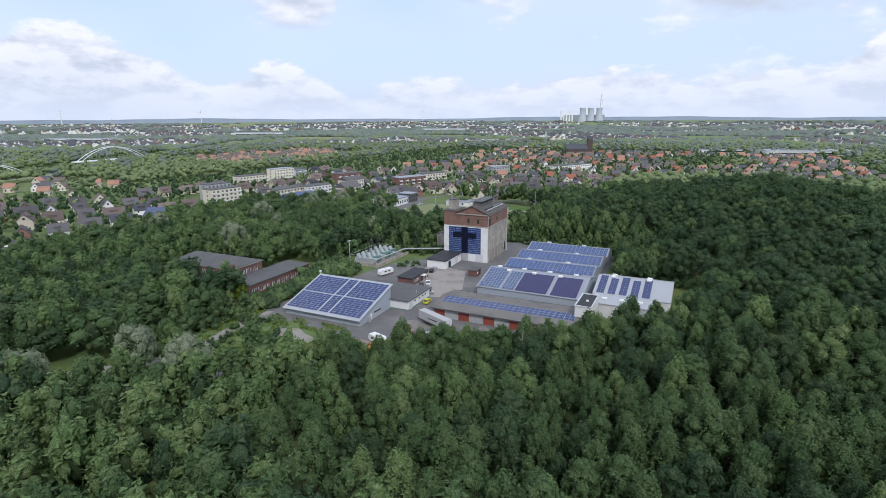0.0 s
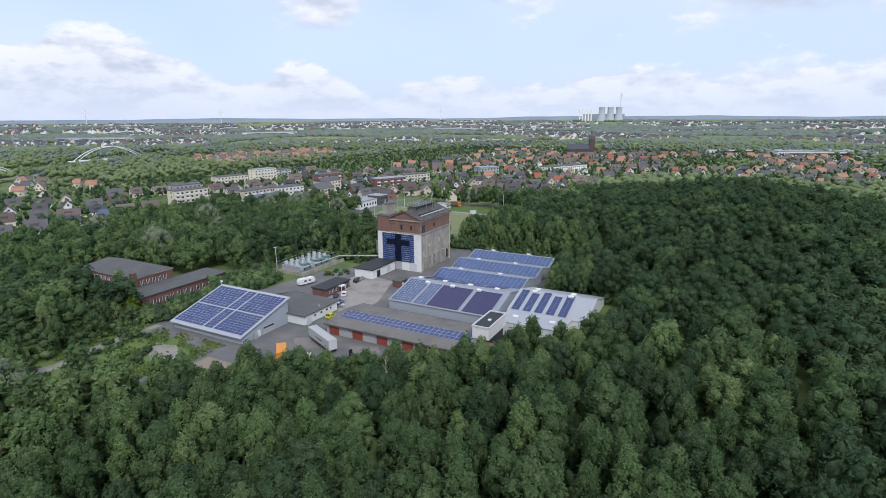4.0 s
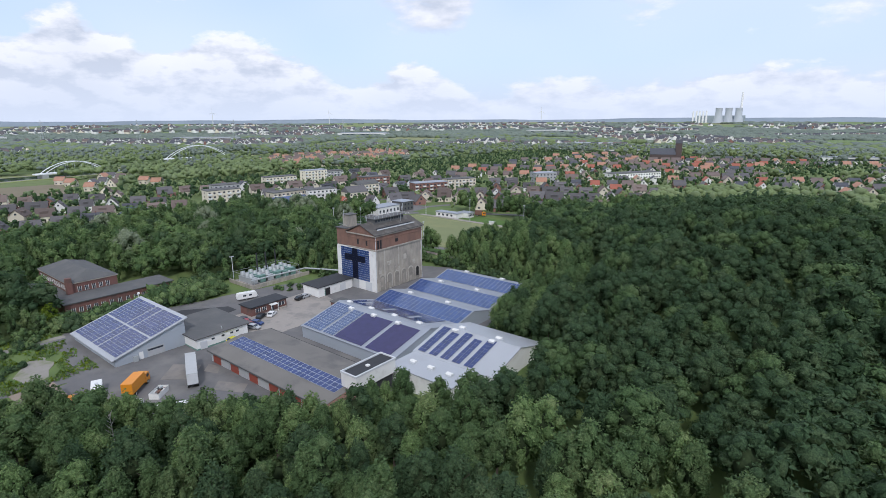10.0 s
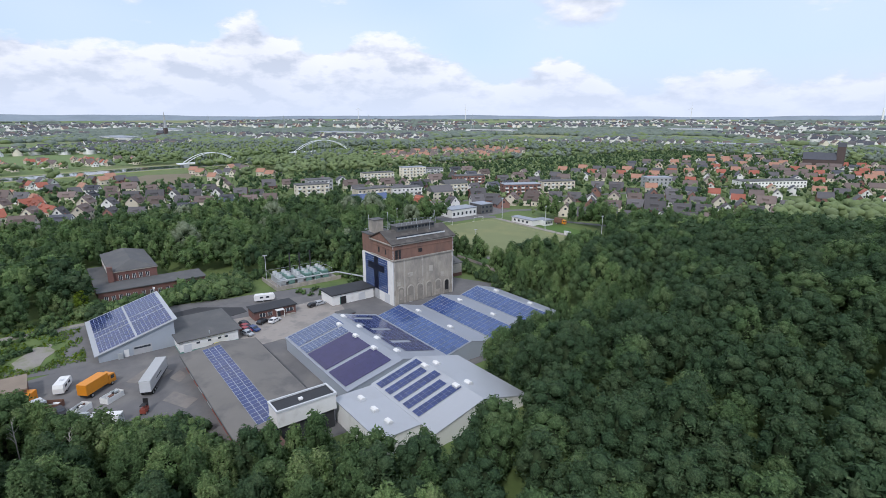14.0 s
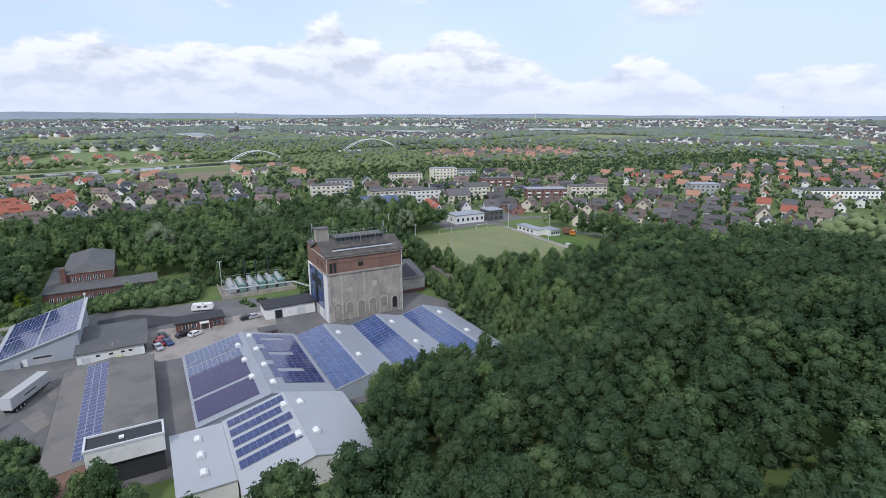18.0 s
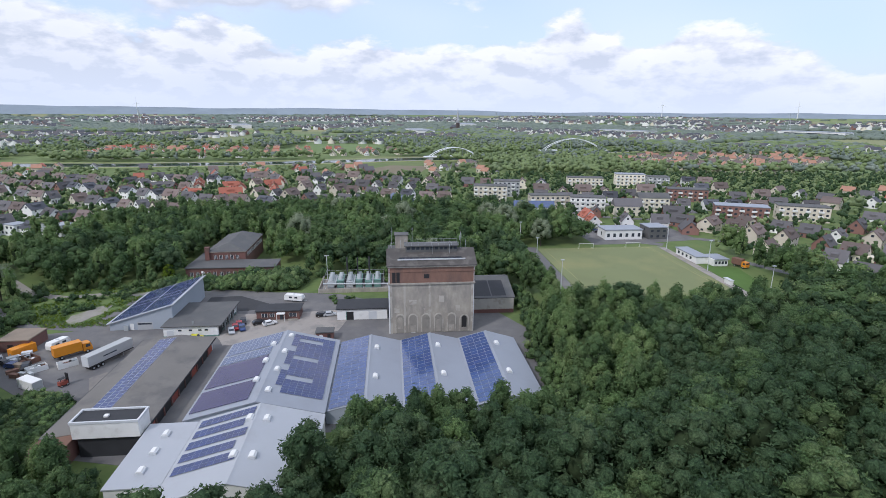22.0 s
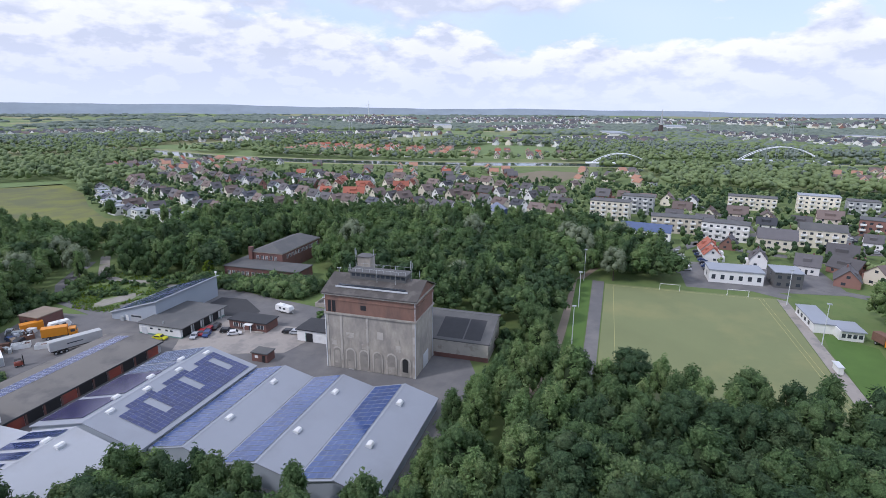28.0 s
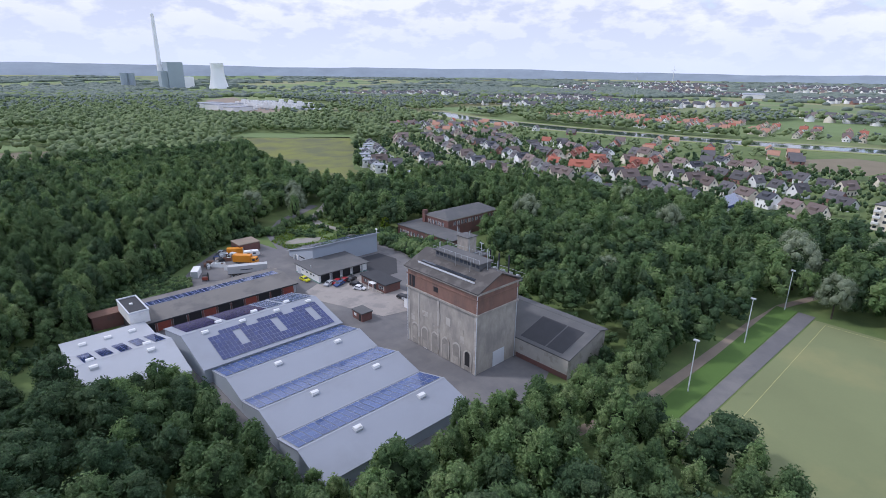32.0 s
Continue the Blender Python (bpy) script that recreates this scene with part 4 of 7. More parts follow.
# ---- old brick building in the trees ----
bb = thing("brick_hall", "old dark-red brick works building with grey roofs", "building")
BX0, BX1, BY0, BY1 = -184.0, -152.5, 138.7, 153.9
part("wall", bm_box(BX0, BX1, BY0, BY1, 0, 8.3), old_brick_m, bb)
bm = bmesh.new()
prism(bm, [(BX0 - 0.4, BY0 - 0.4, 8.3), (BX0 - 0.4, BY1 + 0.4, 8.3), (BX0 - 0.4, (BY0 + BY1) / 2, 11.0)], (BX1 - BX0 + 0.8, 0, 0))
bm.verts.ensure_lookup_table()
for v in bm.verts:
    if v.co.z > 10:
        v.co.x += 5 if v.co.x < -170 else -5
part("hip_roof", bm, slate_m, bb, "dark grey hipped roof")
part("cornice", bm_box(BX0 - 0.3, BX1 + 0.3, BY0 - 0.3, BY1 + 0.3, 7.9, 8.296), weathered_m, bb)
part("chimney", bm_box(BX1 - 0.8, BX1 + 0.9, BY0 - 0.8, BY0 + 0.9, 0, 10.2), old_brick_m, bb)
part("low_wing", bm_box(BX0 + 6, -141.0, 133.5, BY0 - 0.02, 0, 4.4), old_brick_m, bb)
part("low_wing_roof", bm_box(BX0 + 5.6, -140.6, 133.1, BY0 - 0.02, 4.4, 4.7), slate_m, bb)
part("front_wing", bm_box(BX1 + 0.02, -141.0, BY0 + 0.0, 168, 0, 4.4), old_brick_m, bb)
part("front_wing_roof", bm_box(BX1 + 0.02, -140.6, BY0, 168.4, 4.4, 4.7), slate_m, bb)
win_me = mesh_of("window", bm_box(0, 0.12, 0, 1.0, 0, 1.6), glass_m)
frame_me_bm = bmesh.new()
for q in ((-0.1, 0, -0.1, 1.7), (1.0, 1.1, -0.1, 1.7), (0.46, 0.54, 0, 1.6)):
    box(frame_me_bm, 0.02, 0.16, q[0], q[1], q[2], q[3])
win_frame_me = mesh_of("frame", frame_me_bm, white_paint_m)


def put_window(parent, x, y, z, turn=0.0, sx_=1.0, sz_=1.0):
    w = part("window", win_me, None, parent)
    w.matrix_basis = pose(x, y, z, 0, 0, turn) @ Matrix.Diagonal((1, sx_, sz_, 1))
    part("frame", win_frame_me, None, w)


for k in range(5):
    put_window(bb, BX1, BY0 + 2.6 + k * 2.2, 5.0)
    put_window(bb, -141.0, BY0 - 3.4 + k * 2.2, 1.2)
for k in range(8):
    put_window(bb, -141.0, BY0 + 8 + k * 2.6, 1.2)
for k in range(12):
    put_window(bb, BX1 - 3.4 - k * 2.3, BY1, 5.4, 90)
    put_window(bb, BX1 - 3.4 - k * 2.3, BY0, 5.4, -90)

# ---- gas plant behind the tower ----
gp = thing("gas_plant", "fenced plant with green housings and steel fans", "plant")
part("slab", bm_box(-136, -120.5, 188, 213.5, -0.2, 0.35), concrete_yard_m, gp)
for k in range(6):
    y = 190.5 + k * 3.5
    part("housing", bm_box(-134, -124.5, y, y + 2.5, 0.35, 2.6 + 0.5 * (k % 2)), green_steel_m if k in (1, 3, 4, 5) else steel_m, gp, "sheet-steel housing")
    part("duct", bm_box(-134.6, -124.0, y + 2.6, y + 3.1, 1.6, 2.3), dark_felt_m if k % 2 else trim_m, gp, "lagged duct")
    for x in (-132.5, -129.6, -126.7):
        bm = bmesh.new()
        tube(bm, (x, y + 1.2, 2.5), (x - 0.5, y + 1.2, 4.1), 0.95, 0.85, 10)
        part("fan", bm, steel_m, gp, "round steel cooler")
bm = bmesh.new()
for y in (189.2, 211.6):
    tube(bm, (-135.4, y, 0.3), (-135.4, y, 4.2), 0.05, n=6)
    tube(bm, (-123.6, y, 0.3), (-123.6, y, 4.2), 0.05, n=6)
    tube(bm, (-135.4, y, 4.1), (-123.6, y, 4.1), 0.05, n=6)
for x in (-135.4, -129.5, -123.6):
    tube(bm, (x, 189.2, 4.1), (x, 211.6, 4.1), 0.05, n=6)
part("gantry", bm, steel_m, gp)
bm = bmesh.new()
tube(bm, (-123.0, 189, 2.6), (-121.5, 213, 2.6), 0.3, n=8)
tube(bm, (-121.5, 213, 2.6), (-104, 219, 3.2), 0.3, n=8)
for y in (190, 197, 204, 211):
    tube(bm, (-122.5, y, 0), (-122.5, y, 2.6), 0.12, n=6)
part("pipe", bm, steel_m, gp, "pale lagged pipe")
for y, h in ((197.5, 10.5), (201.5, 10.2), (206, 10.6)):
    bm = bmesh.new()
    tube(bm, (-131.5, y, 2.9), (-131.5, y, h), 0.28, n=8)
    part("flue", bm, dark_felt_m, gp, "dark exhaust stack")
for q in ((-120.2, -119.9, 187.6, 213.8), (-136, -120.2, 187.6, 187.9)):
    single("plant_wall", bm_box(*q, -0.2, 1.5), weathered_m, "low brown-grey retaining wall by the gas plant", "wall", "plant walls", "structure")
pm = thing("flare_mast", "tall pale steel mast with a cross arm", "mast")
bm = bmesh.new()
tube(bm, (-135.7, 189.3, 0), (-135.7, 189.3, 10.2), 0.11, n=8)
part("pole", bm, trim_m, pm)
bm = bmesh.new()
tube(bm, (-135.7, 188.7, 10.0), (-135.7, 189.9, 10.0), 0.07, n=6)
box(bm, -135.9, -135.5, 188.5, 188.9, 9.9, 10.2)
box(bm, -135.9, -135.5, 189.7, 190.1, 9.9, 10.2)
part("cross_arm", bm, trim_m, pm)

# ---- vehicles ----


def wheels(top, xs, half, r=0.5, w=0.3):
    for x in xs:
        for s in (-1, 1):
            bm = bmesh.new()
            tube(bm, (x, s * (half - w / 2) - w / 2, r), (x, s * (half - w / 2) + w / 2, r), r, n=12)
            wh = part("wheel", bm, tyre_m, top)
            bm = bmesh.new()
            tube(bm, (x, s * half - 0.03, r), (x, s * half + 0.03, r), r * 0.55, n=10)
            part("rim", bm, steel_m, wh)


def trailer(m, label, body, length=13.2, grp="parked trailers"):
    top = thing("semi_trailer", label, "trailer", m, grp)
    bm = bm_box(-length / 2, length / 2, -1.25, 1.25, 1.15, 3.95)
    bmesh.ops.bevel(bm, geom=bm.edges[:], offset=0.06, segments=1)
    part("box_body", bm, body, top)
    part("chassis", bm_box(-length / 2 + 0.1, length / 2 - 0.2, -0.5, 0.5, 0.8, 1.15), dark_m, top)
    for s in (-1, 1):
        part("side_rail", bm_box(-length / 2, length / 2, s * 1.27 - 0.02, s * 1.27 + 0.02, 1.05, 1.3), dark_m, top)
        part("landing_leg", bm_box(length / 2 - 3, length / 2 - 2.8, s * 0.7 - 0.1, s * 0.7 + 0.1, 0, 0.9), steel_m, top)
        part("marking", bm_box(-2.4, 1.6, s * 1.262 - 0.006, s * 1.262 + 0.006, 2.4, 2.7), glass_m, top, "dark lettering bar")
    part("rear_door", bm_box(-length / 2 - 0.05, -length / 2, -1.15, 1.15, 1.2, 3.85), trim_m, top)
    wheels(top, (-length / 2 + 1.2, -length / 2 + 2.5, -length / 2 + 3.8), 1.25, 0.5)
    return top


def lorry(m, label, paint, box_paint, length=9.0):
    top = thing("box_lorry", label, "lorry", m)
    bm = bm_box(-length / 2, length / 2 - 2.4, -1.25, 1.25, 1.1, 3.7)
    bmesh.ops.bevel(bm, geom=bm.edges[:], offset=0.07, segments=1)
    part("box_body", bm, box_paint, top)
    bm = bmesh.new()
    x0, x1 = length / 2 - 2.2, length / 2
    prism(bm, [(x0, -1.2, 0.6), (x1, -1.2, 0.6), (x1, -1.2, 1.6), (x1 - 0.35, -1.2, 2.8), (x0, -1.2, 2.9)], (0, 2.4, 0))
    cab = part("cab", bm, paint, top)
    part("windscreen", bm_box(x1 - 0.22, x1 - 0.1, -1.05, 1.05, 1.75, 2.5), glass_m, cab)
    for s in (-1, 1):
        part("side_window", bm_box(x0 + 0.6, x1 - 0.5, s * 1.21 - 0.01, s * 1.21 + 0.01, 1.7, 2.5), glass_m, cab)
        part("headlight", bm_box(x1 - 0.02, x1 + 0.03, s * 0.9 - 0.2, s * 0.9 + 0.2, 0.8, 1.05), trim_m, cab)
    part("chassis", bm_box(-length / 2, length / 2 - 0.4, -0.6, 0.6, 0.7, 1.1), dark_m, top)
    wheels(top, (-length / 2 + 1.6, length / 2 - 1.3), 1.2, 0.5)
    return top


def caravan(m, label, length=6.2):
    top = thing("caravan", label, "caravan", m, "parked caravans")
    bm = bmesh.new()
    h = length / 2
    prism(bm, [(-h, -1.1, 0.6), (h - 0.5, -1.1, 0.6), (h, -1.1, 1.4), (h - 0.5, -1.1, 2.5), (-h + 0.4, -1.1, 2.6), (-h, -1.1, 1.8)], (0, 2.2, 0))
    bmesh.ops.bevel(bm, geom=bm.edges[:], offset=0.08, segments=1)
    part("body", bm, white_paint_m, top)
    for s in (-1, 1):
        for x in (-1.6, 0.4):
            part("window", bm_box(x, x + 1.1, s * 1.11 - 0.02, s * 1.11 + 0.02, 1.4, 2.0), glass_m, top)
    part("roof_hatch", bm_box(-0.4, 0.3, -0.35, 0.35, 2.55, 2.75), trim_m, top)
    wheels(top, (-0.6,), 1.05, 0.34, 0.2)
    part("drawbar", bm_box(h - 0.4, h + 0.9, -0.06, 0.06, 0.5, 0.62), steel_m, top)
    return top


def car_proto(paint, label):
    top = thing("car", label, "car", None, "parked cars")
    bm = bmesh.new()
    prism(bm, [(-2.1, -0.85, 0.3), (2.1, -0.85, 0.3), (2.15, -0.85, 0.7), (1.1, -0.85, 0.95), (0.5, -0.85, 1.42), (-1.2, -0.85, 1.45), (-1.95, -0.85, 0.95), (-2.15, -0.85, 0.8)], (0, 1.7, 0))
    bmesh.ops.bevel(bm, geom=bm.edges[:], offset=0.07, segments=1)
    part("body", bm, paint, top)
    bm = bmesh.new()
    prism(bm, [(1.02, -0.7, 1.0), (0.52, -0.7, 1.40), (0.56, -0.7, 1.44), (1.12, -0.7, 1.0)], (0, 1.4, 0))
    part("windscreen", bm, glass_m, top)
    bm = bmesh.new()
    prism(bm, [(-1.86, -0.7, 1.0), (-1.3, -0.7, 1.42), (-1.36, -0.7, 1.46), (-1.96, -0.7, 1.0)], (0, 1.4, 0))
    part("rear_window", bm, glass_m, top)
    for s in (-1, 1):
        part("side_window", bm_box(-1.3, 0.55, s * 0.855 - 0.01, s * 0.855 + 0.01, 1.0, 1.34), glass_m, top)
    wheels(top, (-1.3, 1.3), 0.86, 0.31, 0.2)
    return top


pale_box_m = material("pale_box_paint", (0.44, 0.45, 0.45), 0.5, scale=0.6, var=0.1, second=(0.42, 0.42, 0.41), mask_scale=0.5, mask=(0.5, 0.7))
Z = 0.06
trailer(pose(-69.0, 138.6, Z, 0, 0, 155), "pale grey box semi-trailer parked on asphalt", pale_box_m)
lorry(pose(-73.2, 127.2, Z, 0, 0, 134), "orange box lorry parked in the yard", orange_m, orange_m)
caravan(pose(-78.4, 120.6, Z, 0, 0, 160), "white caravan parked beside an orange lorry", 6.0)
caravan(pose(-112.0, 180.4, Z, 0, 0, 75), "white caravan on the back road", 7.0)
hut = low_building("rusty_hut", "low red-brick hut with a flat brown roof", -85, -76.5, 106, 114, 3.3, old_brick_m, path_m, 0.2)
part("door", bm_box(-76.52, -76.44, 108.5, 110, 0.1, 2.2), dark_m, hut)
for k, (x, y, a, mat, lab) in enumerate([(-75.0, 113.2, 150, orange_m, "orange steel container beside a rusty hut"), (-55.0, 127.2, 60, white_paint_m, "white steel container at the tree edge")]):
    top = thing("container", lab, "container", pose(x, y, Z, 0, 0, a), "containers")
    part("shell", bm_box(-3, 3, -1.2, 1.2, 0, 2.5), mat, top)
    for q in range(10):
        for s in (-1, 1):
            part("rib", bm_box(-2.85 + 0.6 * q, -2.6 + 0.6 * q, s * 1.22 - 0.03, s * 1.22 + 0.03, 0.15, 2.35), mat, top)
    part("door", bm_box(3, 3.06, -1.1, 1.1, 0.1, 2.4), steel_m, top)
for x, y, a, mat in ((-66.6, 129.4, 128, white_paint_m), (-64.4, 123.0, 136, white_paint_m), (-70.5, 118.0, 60, rust_m)):
    sk = thing("scrap_skip", "open steel skip half full of scrap", "skip", pose(x, y, Z, 0, 0, a), "skips")
    part("floor", bm_box(-2.2, 2.2, -1.1, 1.1, 0.15, 0.25), mat, sk)
    for q in ((-2.2, 2.2, -1.16, -1.1), (-2.2, 2.2, 1.1, 1.16), (-2.26, -2.2, -1.16, 1.16), (2.2, 2.26, -1.16, 1.16)):
        part("side", bm_box(*q, 0.0, 1.35), mat, sk)
    rj = random.Random(int(x * 10))
    for k in range(14):
        bx, by, l, w = rj.uniform(-1.7, 1.7), rj.uniform(-0.7, 0.7), rj.uniform(0.2, 0.7), rj.uniform(0.1, 0.35)
        part("scrap_piece", bm_box(bx - l, bx + l, by - w, by + w, 0.25 + 0.05 * k, 0.4 + 0.07 * k), (white_paint_m, steel_m, rust_m, dark_m)[k % 4], sk)
for k in range(15):
    rj = random.Random(400 + k)
    x, y = rj.uniform(-74, -58), 0
    y = 112 + (x + 74) * 0.85 + rj.uniform(-4, 3)
    l, w, h = rj.uniform(0.5, 1.6), rj.uniform(0.4, 0.9), rj.uniform(0.4, 1.5)
    pl = thing("pallet_stack", "stack of pallets and boxed goods in the yard", "pallets", pose(x, y, Z, 0, 0, rj.uniform(0, 180)), "stacked goods")
    part("pallet", bm_box(-l, l, -w, w, 0, 0.15), path_m, pl)
    part("load", bm_box(-l * 0.92, l * 0.92, -w * 0.9, w * 0.9, 0.15, 0.15 + h), (trim_m, path_m, rust_m, steel_m, slate_m)[k % 5], pl)
fl = thing("forklift", "small red forklift at the yard edge", "forklift", pose(-55.6, 134.4, Z, 0, 0, 150))
part("body", bm_box(-1.1, 0.8, -0.6, 0.6, 0.4, 1.3), red_door_m, fl)
part("mast", bm_box(0.85, 1.05, -0.5, 0.5, 0.2, 3.0), dark_m, fl)
part("guard", bm_box(-0.9, 0.6, -0.55, 0.55, 2.0, 2.1), dark_m, fl)
for x in (-0.85, 0.5):
    for s in (-0.5, 0.5):
        part("guard_post", bm_box(x, x + 0.07, s - 0.03, s + 0.03, 1.3, 2.0), dark_m, fl)
wheels(fl, (-0.8, 0.6), 0.6, 0.32, 0.22)
PAINT = {n: material("car_" + n, c, 0.3, scale=2, var=0.05, bump=0) for n, c in (("red", (0.30, 0.015, 0.02)), ("black", (0.015, 0.015, 0.018)), ("white", (0.75, 0.75, 0.75)), ("silver", (0.42, 0.44, 0.46)), ("blue", (0.03, 0.06, 0.18)), ("yellow", (0.62, 0.60, 0.02)))}
CARS = {n: [] for n in PAINT}
for n, x, y, a in (("silver", -70.5, 110, 40), ("black", -68.5, 113, 60), ("silver", -73.4, 112, 30), ("blue", -66.6, 116, 80), ("white", -71, 114.5, 150), ("black", -66, 119.5, 20), ("yellow", -81.0, 157.0, 95), ("red", -88.0, 166.4, 20), ("silver", -85.2, 166.0, 20), ("red", -90.4, 167.0, 15), ("black", -93.0, 167.6, 15), ("white", -90.6, 176.2, 120), ("black", -91.6, 172.8, 120), ("black", -96.5, 191.8, 100), ("silver", -96.8, 194.2, 100), ("blue", -87.5, 168.6, 20)):
    CARS[n].append((x, y, a))


def lay_cars():
    for n, spots in CARS.items():
        first = None
        for x, y, a in spots:
            m = pose(x, y, 0.12, 0, 0, a)
            if first is None:
                first = car_proto(PAINT[n], n + " car parked on asphalt")
                first.matrix_basis = m
            else:
                copy_thing(first, m)


# ---- club house, pitch fittings ----
ch = thing("club_house", "low white club house with a flat pale roof", "club house")
part("wall", bm_box(-164, -146.5, 349.5, 355.0, 0, 3.0), white_paint_m, ch)
part("roof", bm_box(-164.5, -146.2, 349.1, 355.4, 3.0, 3.3), hall_roof_m, ch)
part("wing", bm_box(-150.5, -142.0, 355.02, 361.5, 0, 3.0), white_paint_m, ch)
part("wing_roof", bm_box(-151, -141.5, 355.42, 362, 3.0, 3.3), hall_roof_m, ch)
for k in range(4):
    part("window", bm_box(-141.99, -141.9, 355.6 + k * 1.5, 356.6 + k * 1.5, 1.0, 2.2), glass_m, ch)
    part("window", bm_box(-162 + k * 3.4, -160.6 + k * 3.4, 349.4, 349.52, 1.0, 2.2), glass_m, ch)
for x, y, a in ((-176.5, 310, 0), (-176.8, 334, 0)):
    goal = thing("football_goal", "white football goal at the end of the pitch", "goal", pose(x, y, 0.11, 0, 0, a), "football goals")
    for y_ in (-3.6, 3.6):
        part("post", bm_box(-0.06, 0.06, y_ - 0.06, y_ + 0.06, 0, 2.44), white_paint_m, goal)
        part("stay", bm_box(-1.6, -0.06, y_ - 0.03, y_ + 0.03, 0, 0.08), white_paint_m, goal)
    part("crossbar", bm_box(-0.06, 0.06, -3.6, 3.6, 2.44, 2.56), white_paint_m, goal)
first = None
for x, y, h in ((-179.5, 277.5, 13), (-147, 277, 13), (-112, 276.8, 13), (-172, 349, 13), (-136, 348.6, 13), (-98, 349, 13)):
    if first is None:
        first = thing("floodlight_mast", "slim pale floodlight mast by the pitch", "floodlight", pose(x, y, 0), "floodlight masts")
        bm = bmesh.new()
        tube(bm, (0, 0, 0), (0, 0, h), 0.16, 0.09, 8)
        part("pole", bm, trim_m, first)
        part("lamp_head", bm_box(-0.35, 0.35, -0.6, 0.6, h, h + 0.3), steel_m, first)
    else:
        copy_thing(first, pose(x, y, 0))
dug = thing("dugout", "small white dugout beside the pitch", "shelter", pose(-118, 346, 0))
part("shell", bm_box(-2, 2, 0, 1.2, 0, 2), white_paint_m, dug)
part("roof", bm_box(-2.2, 2.2, -0.4, 1.3, 2, 2.15), trim_m, dug)
ex = lorry(pose(-140, 366, 0.05, 0, 0, 20), "orange lorry on the lawn by the club house", orange_m, rust_m, 7)

# ---- the town ----
ROOFS = [material("roof_" + n, c, 0.85, scale=0.35, var=0.2, fine=4, per_object=0.3) for n, c in (("grey", (0.115, 0.110, 0.115)), ("brown", (0.165, 0.128, 0.115)), ("red", (0.34, 0.115, 0.075)), ("orange", (0.40, 0.215, 0.145)), ("slate", (0.075, 0.08, 0.095)))]
WALLS = [material("render_" + n, c, 0.8, scale=0.4, var=0.08, per_object=0.16) for n, c in (("white", (0.84, 0.83, 0.81)), ("cream", (0.76, 0.70, 0.58)), ("sand", (0.64, 0.58, 0.48)), ("brick", (0.26, 0.14, 0.115)))]
pane_bm = bm_box(-0.55, 0.55, -0.04, 0.04, 0, 1.25)
pane_me = mesh_of("window", pane_bm, glass_m)


def face_window(parent, x, y, z, turn, k=1.0):
    w = part("window", pane_me, None, parent)
    w.matrix_basis = pose(x, y, z, 0, 0, turn) @ Matrix.Diagonal((k, 1, 1, 1))


def house_proto(wall, roof, w, l, h, rise, label):
    """A gabled house: ridge along its x axis, l long, w deep."""
    top = thing("house", label, "house", None, "houses of the town")
    bm = bmesh.new()
    a, b = l / 2, w / 2
    prism(bm, [(-a, -b, 0), (-a, b, 0), (-a, b, h), (-a, 0, h + rise), (-a, -b, h)], (l, 0, 0))
    if l >= 11:
        box(bm, a - 0.05, a + 3.4, -b * 0.2, b * 0.95, 0, 2.7)
    else:
        box(bm, -a * 0.2, a * 0.6, b - 0.05, b + 2.6, 0, 2.9)
    part("wall", bm, wall, top)
    bm = bmesh.new()
    o = 0.45
    k = rise / b
    for s in (-1, 1):
        prism(bm, [(-a - o, s * (b + o), h - o * k + 0.02), (-a - o, 0, h + rise + 0.02), (-a - o, 0, h + rise + 0.28), (-a - o, s * (b + o), h - o * k + 0.26)], (l + 2 * o, 0, 0))
    q = 1.7 if l < 10.5 else 2.4
    zd = h + rise * 0.34
    for s in (-1, 1) if w < 9 else (-1,):
        y0, y1 = s * b * 0.72, s * b * 0.1
        prism(bm, [(-q - 0.4, y0, zd - 0.2), (-q - 0.4, y0, zd + 1.5), (-q - 0.4, y1, zd + 2.1), (-q - 0.4, y1, zd + 0.6)], (2 * q, 0, 0))
    part("roof", bm, roof, top)
    part("chimney", bm_box(a * 0.3, a * 0.3 + 0.7, 0.3, 0.9, h + rise * 0.5, h + rise + 0.9), old_brick_m, top)
    for s in (-1, 1):
        for z in ([1.0, 3.7] if h > 4 else [1.0]):
            for x in (-a * 0.55, a * 0.45):
                face_window(top, x, s * (b + 0.02), z, 0)
        face_window(top, s * (a + 0.02), 0.0, h + rise * 0.22, 90, 1.2)
        face_window(top, s * (a + 0.02), b * 0.3, 1.0, 90, 1.4)
    part("door", bm_box(-0.5, 0.5, -b - 0.06, -b + 0.02, 0, 2.1), dark_felt_m, top)
    return top


SPEC = [(0, 0, 8.5, 10, 4.0, 4.4, "white rendered house with a grey gable roof"), (1, 1, 9, 11, 4.0, 4.6, "cream house with a brown gable roof"), (0, 2, 8.5, 10, 4.2, 4.2, "white house with a red tiled roof"), (3, 0, 9, 12, 3.2, 4.8, "red-brick house with a dark roof"), (2, 3, 8.5, 10.5, 5.2, 4.0, "sand-coloured house with an orange tiled roof"), (2, 1, 9, 13, 5.4, 4.2, "two-storey sand-coloured house with a brown roof"), (0, 4, 9.5, 11, 5.4, 3.4, "white two-storey house with a slate roof"), (1, 2, 8.5, 16, 4.2, 4.0, "cream double house with a red roof")]
PROTO = {}


